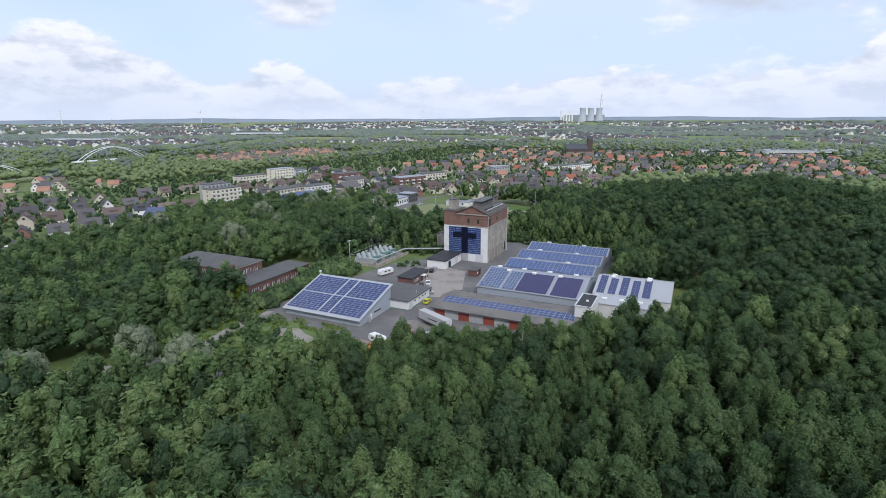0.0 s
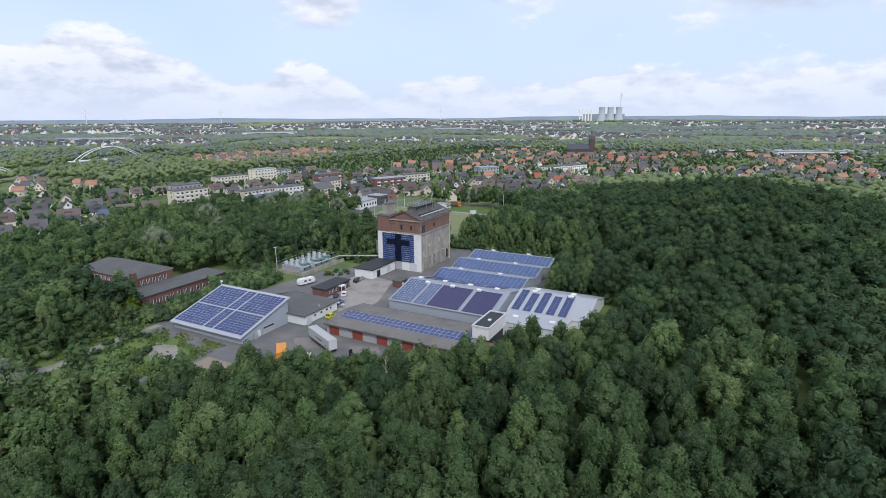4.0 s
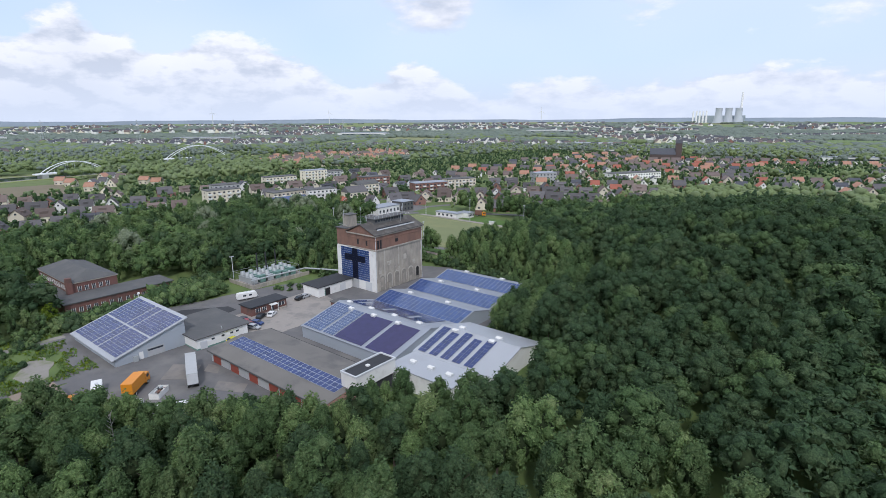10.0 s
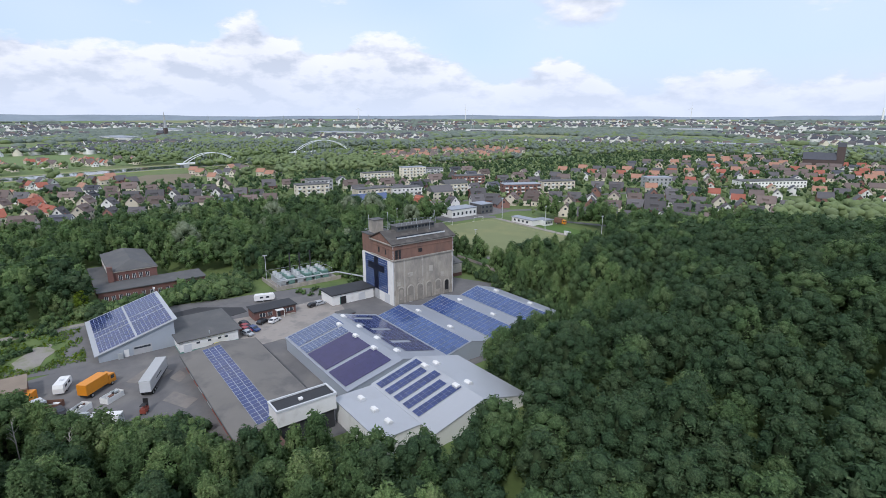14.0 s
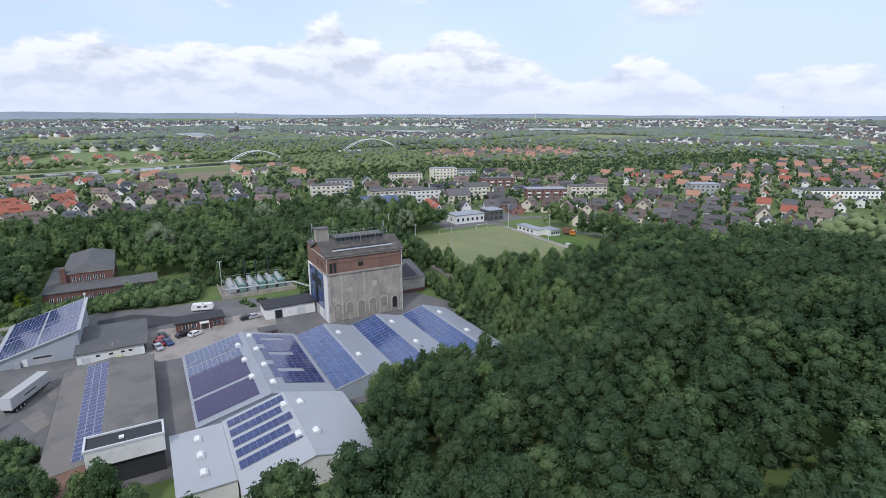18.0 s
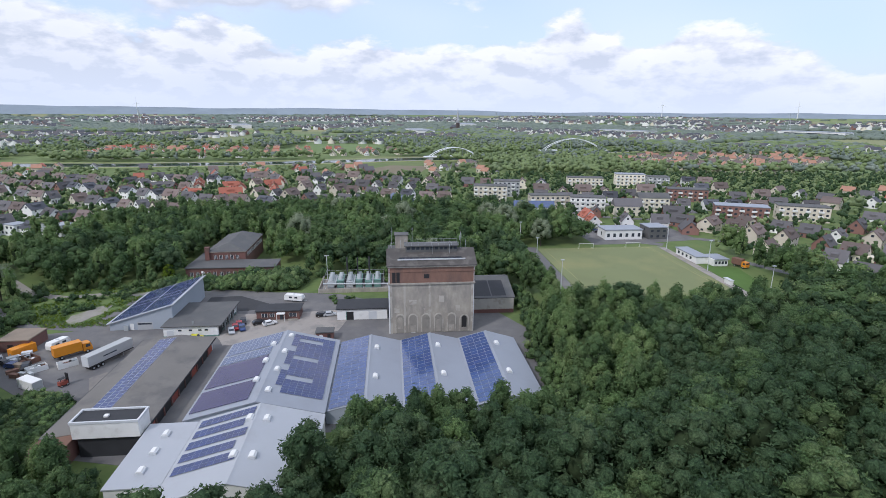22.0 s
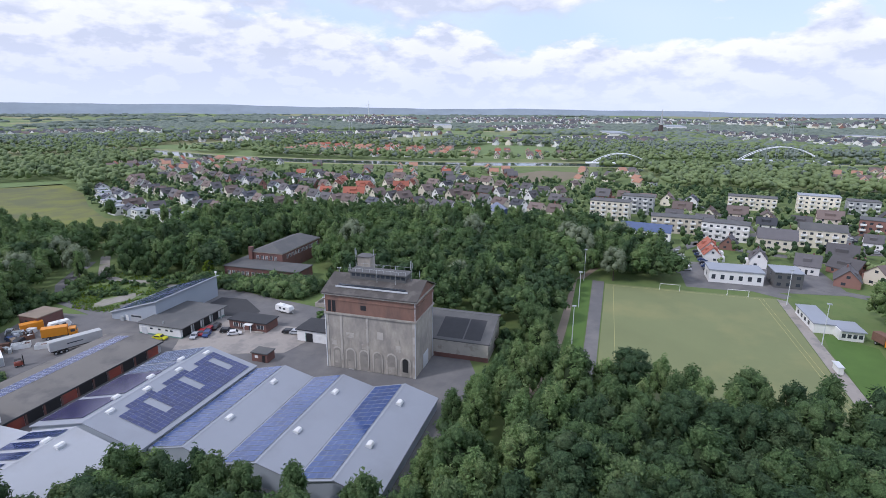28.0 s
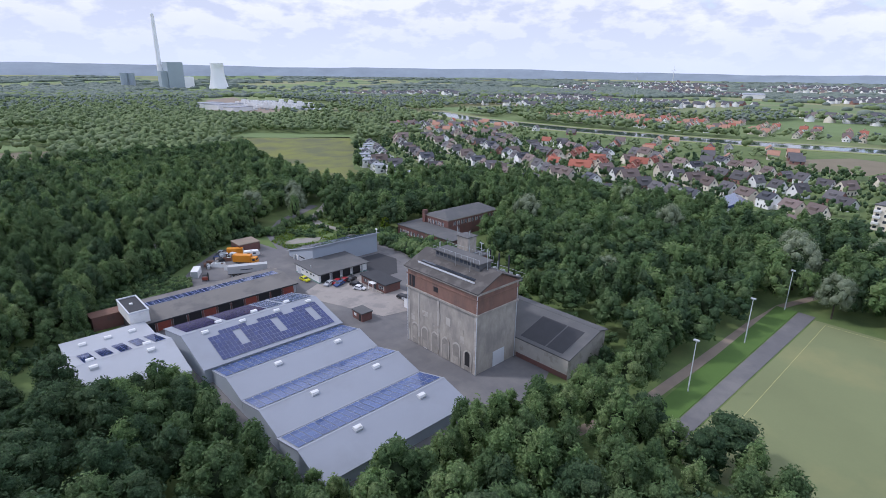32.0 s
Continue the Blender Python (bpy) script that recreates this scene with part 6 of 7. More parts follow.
for x, y in ((-179, 862), (-1650, 420)):
    top = thing("church", "dark brick church with a stout tower", "church", pose(x, y, 0, 0, 0, 20), "churches")
    part("nave", bm_box(-16, 16, -8, 8, 0, 11), church_brick_m, top)
    bm = bmesh.new()
    prism(bm, [(-16.4, -8.5, 11), (-16.4, 8.5, 11), (-16.4, 0, 19)], (32.8, 0, 0))
    part("nave_roof", bm, ROOFS[4], top)
    part("tower", bm_box(16.1, 24, -4.5, 4.5, 0, 26), church_brick_m, top)
    bm = bmesh.new()
    if y > 500:
        prism(bm, [(16, -4.7, 26), (16, 4.7, 26), (16, 0, 31)], (8.2, 0, 0))
    else:
        tube(bm, (20, 0, 26), (20, 0, 70), 4.6, 0.2, 8)
    part("spire", bm, ROOFS[4] if y > 500 else grey_wall_m, top)
# pale sheds on the edge of the town
for x, y, a, l, w, h in ((-150, 1085, 30, 70, 40, 9), (-290, 1000, 30, 90, 30, 7), (40, 1000, 20, 110, 40, 8), (140, 980, 20, 130, 45, 9), (-20, 1080, 20, 60, 30, 7), (-430, 1180, 30, 100, 40, 8), (-400, -700, 20, 60, 34, 9), (-395, -770, 20, 50, 30, 8), (-400, -640, 20, 46, 24, 7), (-1500, 300, 10, 160, 50, 10), (-1480, 900, 30, 180, 50, 10), (-1300, 1350, 30, 160, 60, 12), (-900, 1900, 20, 160, 60, 12), (-700, 2500, 20, 200, 60, 14), (-1900, -300, 20, 150, 60, 12), (-2000, 500, 0, 180, 60, 12)):
    top = thing("shed", "long low pale industrial shed", "shed", pose(x, y, float(land_height(x, y)), 0, 0, a), "industrial sheds")
    part("wall", bm_box(-l / 2, l / 2, -w / 2, w / 2, -1, h), white_paint_m, top)
    part("roof", bm_box(-l / 2 - 0.5, l / 2 + 0.5, -w / 2 - 0.5, w / 2 + 0.5, h, h + 0.6), hall_roof_m, top)
    part("glazing", bm_box(-l * 0.4, l * 0.4, -w / 2 - 0.1, -w / 2 + 0.05, h * 0.5, h * 0.75), glass_m, top)
# boats and caravans of the marina
boat_first = None
for k in range(60):
    x, y = -440 - (k % 10) * 12 + (k // 10) * 3, -770 + (k // 10) * 26 + (k % 10) * 4
    m = pose(x, y, 0, 0, 0, 120 + 6 * math.sin(k)) @ Matrix.Diagonal((1.2 + 0.5 * (k % 3), 1.3 + 0.3 * (k % 2), 1.0 + 0.55 * ((k * 7) % 5), 1))
    if k % 4 == 3:
        continue
    if boat_first is None:
        boat_first = thing("boat", "white cabin boat laid up ashore", "boat", m, "boats of the marina")
        bm = bmesh.new()
        prism(bm, [(-4, -1.5, 1), (3, -1.5, 1), (5, 0, 1.2), (3, 1.5, 1), (-4, 1.5, 1)], (0, 0, 1.6))
        part("hull", bm, white_paint_m, boat_first)
        part("cabin", bm_box(-2.5, 1.8, -1.1, 1.1, 2.6, 4.2), white_paint_m, boat_first)
        part("cradle", bm_box(-2, 2, -0.6, 0.6, 0, 1), steel_m, boat_first)
    else:
        copy_thing(boat_first, pose(0, 0, 0)).matrix_basis = m
sheet("marina_yard", [(-317, -569), (-333, -491), (-471, -617), (-545, -880), (-590, -1120), (-479, -1004), (-390, -760)], 0.1, path_m, "gravel yard of a marina", "yard")
sheet("harbour_basin", [(-475, -600), (-520, -575), (-620, -655), (-595, -1100), (-560, -900)], 0.12, water_m, "calm grey water of the harbour basin", "water")
# open fields
field_m = material("yellow_meadow", (0.20, 0.215, 0.045), 0.95, scale=0.03, var=0.25, fine=0.4, second=(0.115, 0.125, 0.055), mask_scale=0.03, mask=(0.40, 0.58))
pasture_m = material("pasture", (0.15, 0.215, 0.075), 0.95, scale=0.03, var=0.2, fine=0.4)
soil_m = material("ploughed_soil", (0.20, 0.17, 0.11), 0.95, scale=0.05, var=0.2, fine=0.5)
FIELDS = []


def field(name, pts, mat, label):
    FIELDS.append(pts)
    bm = bmesh.new()
    prism(bm, [(x, y, -0.2) for x, y in pts], (0, 0, 0.26))
    single(name, bm, mat, label, "field", "fields", "structure")


field("meadow", [(-164, 34), (-172, -60), (-202, -180), (-226, -262), (-330, -190), (-292, -120), (-250, -66), (-220, -18), (-213, 30), (-208, 66), (-180, 62)], field_m, "open meadow with yellow flowers")
field("pasture", [(-230, -268), (-326, -182), (-352, -205), (-262, -300)], pasture_m, "bright green pasture")
field("brown_field", [(-20, -180), (-34, -182), (-56, -209), (-81, -257), (-30, -275), (20, -230)], soil_m, "brown ploughed field")
field("pasture", [(-60, -480), (-134, -464), (-116, -383), (-62, -386), (-20, -420)], pasture_m, "green pasture between woods")
field("pasture", [(-30, -336), (-65, -330), (-57, -284), (-30, -279)], pasture_m, "green pasture between woods")
field("stubble", [(-478, 190), (-527, 180), (-585, 215), (-575, 262), (-487, 243)], soil_m, "pale stubble field by the canal")
for x, y, w, h, m in ((-900, 120, 120, 90, pasture_m), (-1050, -120, 150, 80, pasture_m), (-830, -420, 140, 90, pasture_m), (-1300, 250, 180, 60, field_m), (-1000, 1250, 160, 120, soil_m), (-700, 1500, 150, 110, pasture_m), (-1250, -600, 220, 90, pasture_m), (-300, 1500, 200, 120, pasture_m), (-1500, 1500, 200, 150, soil_m), (-640, 2000, 240, 120, soil_m), (100, 1700, 200, 100, pasture_m)):
    field("field", [(x - w, y - h * 0.7), (x + w * 0.8, y - h), (x + w, y + h * 0.8), (x - w * 0.7, y + h)], m, "open field between distant woods")

# ---- trees ----


def in_poly(x, y, poly):
    x, y = np.asarray(x, float), np.asarray(y, float)
    inside = np.zeros(x.shape, bool)
    for (xa, ya), (xb, yb) in zip(poly, poly[1:] + poly[:1]):
        cut = ((ya > y) != (yb > y)) & (x < (xb - xa) * (y - ya) / (yb - ya + 1e-12) + xa)
        inside ^= cut
    return inside


WORKS_EDGE = [(-131, 126), (-129, 90), (-108, 92), (-102, 100), (-88, 97), (-80, 96), (-69, 103), (-58, 112), (-48, 121), (-40, 125), (-30, 130), (-22, 137), (-18, 145), (-16.5, 152), (-15.5, 160), (-7, 162), (0, 167), (5, 177), (6, 188), (2, 198), (-11, 203), (-24, 207), (-26, 217), (-28, 232), (-29.5, 247), (-36, 253), (-60, 253), (-76, 256), (-92, 259), (-113, 257), (-115, 236), (-106, 226), (-112, 215), (-140, 216), (-140, 184), (-127, 176), (-128, 140)]
CLEAR = [
    WORKS_EDGE,
    [(-138, 130), (-150, 130), (-194, 130), (-194, 157), (-162, 158), (-158, 180), (-138, 178)],
    [(-183, 276), (-88, 276), (-84, 344), (-94, 362), (-138, 370), (-190, 372)],
    [(-190, 274), (-90, 270), (-90, 276), (-190, 277)],
    [(-140, 125), (-125, 125), (-125, 183), (-140, 183)],
    [(-224, 316), (-182, 316), (-182, 377), (-224, 377)],
]
TOWNS = [[(-470, -140), (-312, -135), (-250, -66), (-222, -18), (-214, 50), (-255, 76), (-272, 200), (-266, 278), (-236, 290), (-222, 308), (-196, 316), (-190, 372), (-140, 372), (-66, 396), (-60, 560), (180, 560), (180, 960), (-420, 960), (-470, 500)]]
VILLAGES = [[(-870, -250), (-690, -250), (-685, 60), (-735, 245), (-830, 245)], [(-720, 540), (-540, 480), (-470, 740), (-500, 810), (-670, 770)], [(-570, -250), (-400, -250), (-400, 240), (-560, 240)], [(-600, 245), (-480, 245), (-480, 330), (-600, 330)]]
WOODS = [[(-482, 225), (-420, 240), (-412, 300), (-402, 400), (-385, 470), (-370, 520), (-340, 620), (-330, 720), (-410, 720), (-520, 620), (-530, 480), (-560, 400), (-560, 340), (-482, 330)], [(-720, 330), (-770, 260), (-900, 250), (-1000, 150), (-1150, 150), (-1150, 900), (-760, 1000), (-720, 780), (-730, 560)], [(-560, 1120), (-208, 1012), (-233, 900), (-352, 730), (-480, 800)], [(-345, -138), (-160, -120), (0, -200), (0, -700), (-300, -640), (-330, -480), (-360, -310), (-230, -270)]]
COPSES = [[(-105, 545), (-60, 535), (-10, 545), (-12, 575), (-60, 580), (-100, 570)], [(-262, 520), (-225, 515), (-215, 560), (-255, 575)], [(-45, 690), (40, 700), (60, 740), (-30, 730)]]
rs = np.random.RandomState(11)


def fold(x, y, s, a=0.0):
    return 0.5 + 0.5 * np.sin(x * s + 1.9 * np.sin(y * s * 0.7 + a)) * np.cos(y * s * 0.9 - 1.6 * np.sin(x * s * 0.6 + a))


def icos(sub):
    bm = bmesh.new()
    bmesh.ops.create_icosphere(bm, subdivisions=sub, radius=1)
    v = np.array([p.co[:] for p in bm.verts])
    f = np.array([[p.index for p in q.verts] for q in bm.faces])
    bm.free()
    return v, f


ICO1, ICO2 = icos(1), icos(2)


def crown_arrays(seed, kind, lobes, leaves, shape=ICO2, leaf=0.26):
    """A crown of rounded boughs that stand out of an inner mass coloured dark for shade, with loose leaf sprays on
    their skin. Third array: 0 leaf, 1 inner.
    """
    r = np.random.RandomState(seed)
    H, zc, rx, rz, br, bz, taper = {"round": (13.0, 7.9, 2.75, 4.1, 1.15, 1.05, 0.0), "upright": (14.5, 7.4, 1.75, 6.0, 0.72, 1.5, 0.55), "ovate": (14.0, 7.6, 2.3, 5.2, 0.98, 1.25, 0.35), "willow": (13.0, 7.2, 3.6, 4.6, 1.4, 1.5, 0.1), "bush": (4.0, 1.5, 1.5, 1.7, 0.8, 0.8, 0.0)}[kind]
    k = np.arange(lobes) + 0.5
    up = 1 - 1.55 * k / lobes
    az = 2.39996 * k + r.uniform(-0.35, 0.35, lobes)
    flat = np.sqrt(np.clip(1 - up ** 2, 0, 1)) * (1 - taper * np.clip(up, 0, 1))
    reach = r.uniform(0.74, 1.12, lobes)
    C = np.stack([rx * reach * flat * np.cos(az), rx * reach * flat * np.sin(az), zc + rz * up * r.uniform(0.86, 1.06, lobes)], 1)
    thick = math.sqrt(26.0 / max(lobes, 8))
    R = np.stack([br * thick * r.uniform(0.65, 1.15, lobes)] * 2 + [bz * thick * r.uniform(0.8, 1.2, lobes)], 1)
    R[:, 1] *= r.uniform(0.85, 1.15, lobes)
    cv, cf = shape
    V, T, M, n0 = [], [], [], 0
    base = np.array([0, 0, zc]), np.array([rx * 0.92, rx * 0.92, rz * 0.9])
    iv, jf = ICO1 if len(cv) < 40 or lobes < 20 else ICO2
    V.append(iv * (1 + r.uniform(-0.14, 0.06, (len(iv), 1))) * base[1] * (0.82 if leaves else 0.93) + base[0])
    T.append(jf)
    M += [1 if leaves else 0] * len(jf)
    n0 = len(iv)
    for q in range(lobes):
        v = cv * (1 + r.uniform(-0.2, 0.16, (len(cv), 1))) * R[q] * (0.84 if leaves else 1.0) + C[q]
        hid = np.zeros(len(v), bool)
        for p in range(lobes):
            if p != q:
                hid |= (((v - C[p]) / (R[p] * 0.95)) ** 2).sum(1) < 1
        hid |= (((v - base[0]) / (base[1] * 0.86)) ** 2).sum(1) < 1
        keep = cf[~(hid[cf].all(1))]
        if not len(keep):
            continue
        use, inv = np.unique(keep, return_inverse=True)
        V.append(v[use])
        T.append(inv.reshape(-1, 3) + n0)
        M += [0] * len(keep)
        n0 += len(use)
    if leaves:
        area = R[:, 0] * R[:, 2]
        pick = r.choice(lobes, leaves * 3, p=area / area.sum())
        d = r.normal(size=(leaves * 3, 3))
        d /= np.linalg.norm(d, axis=1)[:, None]
        P = C[pick] + d * R[pick] * r.uniform(0.86, 1.16, (leaves * 3, 1))
        out = (((P - base[0]) / (base[1] * 0.9)) ** 2).sum(1) > 1
        out &= P[:, 2] > zc - 0.75 * rz
        for p in range(lobes):
            out &= ((((P - C[p]) / (R[p] * 0.84)) ** 2).sum(1) > 1) | (pick == p)
        P, d = P[out][:leaves], d[out][:leaves]
        leaves = len(P)
        n = d + np.array([0, 0, 0.25]) + r.normal(scale=0.5, size=(leaves, 3))
        n /= np.linalg.norm(n, axis=1)[:, None]
        u = np.cross(n, r.normal(size=n.shape))
        u /= np.linalg.norm(u, axis=1)[:, None] + 1e-9
        v = np.cross(n, u) + d * r.uniform(-0.2, 0.8, (leaves, 1))
        z = leaf * r.uniform(0.6, 1.4, (leaves, 1))
        V.append(np.stack([P - u * z * 0.6 - v * z * 0.4, P + u * z * 0.6 - v * z * 0.4, P + v * z], 1).reshape(-1, 3))
        T.append(n0 + np.arange(3 * leaves).reshape(-1, 3))
        M += [0] * leaves
    return np.concatenate(V), np.concatenate(T), np.array(M), H


def trunk_arrays(H, r):
    """A tapered trunk with a few limbs that reach into the crown."""
    bm = bmesh.new()
    tube(bm, (0, 0, -0.6), (0.1, 0.05, H * 0.45), 0.26, 0.16, 7)
    tube(bm, (0.1, 0.05, H * 0.45), (0.0, 0.1, H * 0.9), 0.16, 0.04, 6)
    for k in range(5):
        a = 1.3 * k
        z = H * (0.32 + 0.09 * k)
        tube(bm, (0.05, 0, z), (r * 0.75 * math.cos(a), r * 0.75 * math.sin(a), z + H * 0.16), 0.09, 0.03, 5)
    return mesh_of("trunk", bm, bark_m)


KINDS = ["round", "upright", "ovate", "round", "upright", "ovate"]
FULL = [crown_arrays(20 + k, kd, 14, 860, ICO1, 0.29) for k, kd in enumerate(KINDS)]
MID = [crown_arrays(40 + k, kd, 8, 250, ICO1, 0.56) for k, kd in enumerate(KINDS)]
FARP = [crown_arrays(60 + k, kd, 3, 0, ICO1) for k, kd in enumerate(KINDS)]


def copse_arrays(seed, shape, wide=13.0, high=9.5):
    """A clump of distant wood: one low mass with an uneven top."""
    r = np.random.RandomState(seed)
    v, f = shape
    v = v * (1 + r.uniform(-0.22, 0.22, (len(v), 1)))
    v = v * np.array([wide, wide, high * 0.68]) + np.array([0, 0, high * 0.32])
    return v, f, np.zeros(len(f), int), 10.0


COPSE = [copse_arrays(170 + k, ICO1, 5.6, 9.5) for k in range(6)]
COPSE_FAR = [copse_arrays(80 + k, ICO1, 13.0, 6.0) for k in range(6)]
LEAVES = [leaf_a, leaf_b, leaf_c, leaf_s]
FINE = [crown_arrays(20 + k, kd, 20, 1700, ICO1, 0.245) for k, kd in enumerate(KINDS)]


def grove(name, label, spots, protos, leaves=None, wide=1.25):
    """All the trees of a wood beyond those set singly, in one mesh. spots: x, y, scale, turn, proto, leaf."""
    V, T, M, base = [], [], [], 0
    zs = land_height([q[0] for q in spots], [q[1] for q in spots])
    for (x, y, s, a, p, lf), z in zip(spots, zs):
        v, t, m, _ = protos[p]
        ca, sa = math.cos(a) * s * wide, math.sin(a) * s * wide
        V.append(np.stack([v[:, 0] * ca - v[:, 1] * sa + x, v[:, 0] * sa + v[:, 1] * ca + y, v[:, 2] * s + z], 1))
        T.append(t + base)
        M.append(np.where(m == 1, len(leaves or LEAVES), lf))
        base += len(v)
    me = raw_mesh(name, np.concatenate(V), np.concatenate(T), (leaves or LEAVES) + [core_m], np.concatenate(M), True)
    return tagged(new(name, me), label, "woods", kind="stuff")


def near_woods():
    step = 6.1
    gx, gy = np.meshgrid(np.arange(-270, 200, step), np.arange(-140, 430, step))
    gx = gx + rs.uniform(-2.7, 2.7, gx.shape)
    gy = gy + rs.uniform(-2.7, 2.7, gy.shape)
    x, y = gx.ravel(), gy.ravel()
    ok = np.ones(x.shape, bool)
    for c in CLEAR + TOWNS + [f for f in FIELDS[:3]]:
        ok &= ~in_poly(x, y, c)
    # seen from the flight: nothing far behind it
    ok &= ~((x > 95) | (x > 8) & (y < 55) | (x + y > 450) | (x > 48 + 0.16 * y))
    # the access road and the path
    for pts, w in (([(-122, 98), (-127, 84), (-150, 60)], 4), ([(-92, 122), (-98, 97), (-112, 80), (-140, 62)], 5)):
        for (xa, ya), (xb, yb) in zip(pts, pts[1:]):
            t = np.clip(((x - xa) * (xb - xa) + (y - ya) * (yb - ya)) / ((xb - xa) ** 2 + (yb - ya) ** 2), 0, 1)
            ok &= np.hypot(x - xa - t * (xb - xa), y - ya - t * (yb - ya)) > w
    x, y = x[ok], y[ok]
    n = len(x)
    mix = fold(x, y, 0.035) + rs.uniform(-0.35, 0.35, n)
    hill = land_height(x, y) > 2.5
    kind = np.where(hill, rs.choice([0, 3, 2, 5], n), np.where(mix > 0.5, rs.choice([1, 4, 2], n), rs.choice([0, 2, 3, 5, 1], n)))
    leaf = np.where(hill, rs.choice([1, 1, 1, 0], n), np.where(mix > 0.62, rs.choice([2, 0], n), rs.choice([0, 1, 0], n)))
    front = (x > -50) & (y < 165) & (x < 60)
    kind = np.where(front, rs.choice([1, 4, 2, 5, 1], n), kind)
    leaf = np.where(front & (mix > 0.35), rs.choice([2, 0, 2, 0, 1], n), leaf)
    leaf = np.where(~front & ~hill & (rs.uniform(size=n) < 0.14), 2, leaf)
    scale = rs.triangular(0.62, 0.88, 1.22, n) * np.where(hill, 0.97, 0.98)
    edge = np.zeros(n, bool)
    c = CLEAR[0]
    for (xa, ya), (xb, yb) in zip(c, c[1:] + c[:1]):
        t = np.clip(((x - xa) * (xb - xa) + (y - ya) * (yb - ya)) / ((xb - xa) ** 2 + (yb - ya) ** 2), 0, 1)
        edge |= np.hypot(x - xa - t * (xb - xa), y - ya - t * (yb - ya)) < 6
    scale = np.where(edge & (x < -80), scale * 0.62, scale)
    scale = np.where(edge & (x < -20) & (y > 222), scale * np.where(y > 245, 0.7, 0.85), scale)
    scale = np.where((x > -24) & (x < -7) & (y > 140) & (y < 166), rs.uniform(0.6, 0.85, n), scale)
    turn = rs.uniform(0, 6.28, n)
    return [tuple(q) for q in zip(x, y, scale, turn, kind, leaf)]


def plant_woods():
    spots = near_woods()
    single_, full, mid = [], [], []
    for q in spots:
        x, y = q[0], q[1]
        strip_ = (-75 < x < 40 and 60 < y < 150) or (-45 < x < 45 and 200 < y < 262)
        if strip_ and len(single_) < 260:
            single_.append(q)
        elif (x > -62 and y > 66 or x > -112 and y > 250) and x < 52 and y < 335:
            full.append(q)
        else:
            mid.append(q)
    k0 = WORKS_EDGE.index((-11, 203))
    rim = WORKS_EDGE[5:14]
    for (xa, ya), (xb, yb) in list(zip(rim, rim[1:])) + list(zip(WORKS_EDGE[k0:k0 + 4], WORKS_EDGE[k0 + 1:k0 + 4])):
        l = math.hypot(xb - xa, yb - ya)
        for k in range(int(l / 2.6)):
            u, d = (k + rs.uniform(0.2, 0.8)) * 2.6 / l, rs.uniform(0.8, 3.2)
            full.append((xa + u * (xb - xa) + d * (yb - ya) / l, ya + u * (yb - ya) - d * (xb - xa) / l, rs.uniform(0.72, 0.98), rs.uniform(0, 6.28), int(rs.choice([1, 4, 2, 5])), int(rs.choice([0, 2, 1]))))
    protos = {}
    for x, y, s, a, p, lf in single_:
        p, lf = int(p), int(lf)
        m = pose(x, y, float(land_height(x, y)), 0, 0, math.degrees(a)) @ Matrix.Diagonal((1.25 * s, 1.25 * s, s, 1))
        if (p, lf) not in protos:
            v, t, mm, H = FINE[p]
            lab = {"round": "round-crowned", "upright": "slender upright", "ovate": "tall oval-crowned"}[KINDS[p]] + " broadleaf tree in " + ("mid-green", "deep green", "fresh green", "silvery grey-green")[lf] + " leaf"
            top = thing("tree", lab, "tree", m, "trees of the wood")
            part("trunk", trunk_arrays(H, 2.2), None, top)
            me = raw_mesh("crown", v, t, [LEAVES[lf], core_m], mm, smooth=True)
            part("crown", me, None, top)
            protos[(p, lf)] = top
        else:
            o = copy_thing(protos[(p, lf)], pose(0, 0, 0))
            o.matrix_basis = m
    grove("woodland", "dense broadleaf wood of mixed greens", full, FULL)
    grove("woodland_belt", "dense broadleaf wood around the works", mid, MID)


plant_woods()


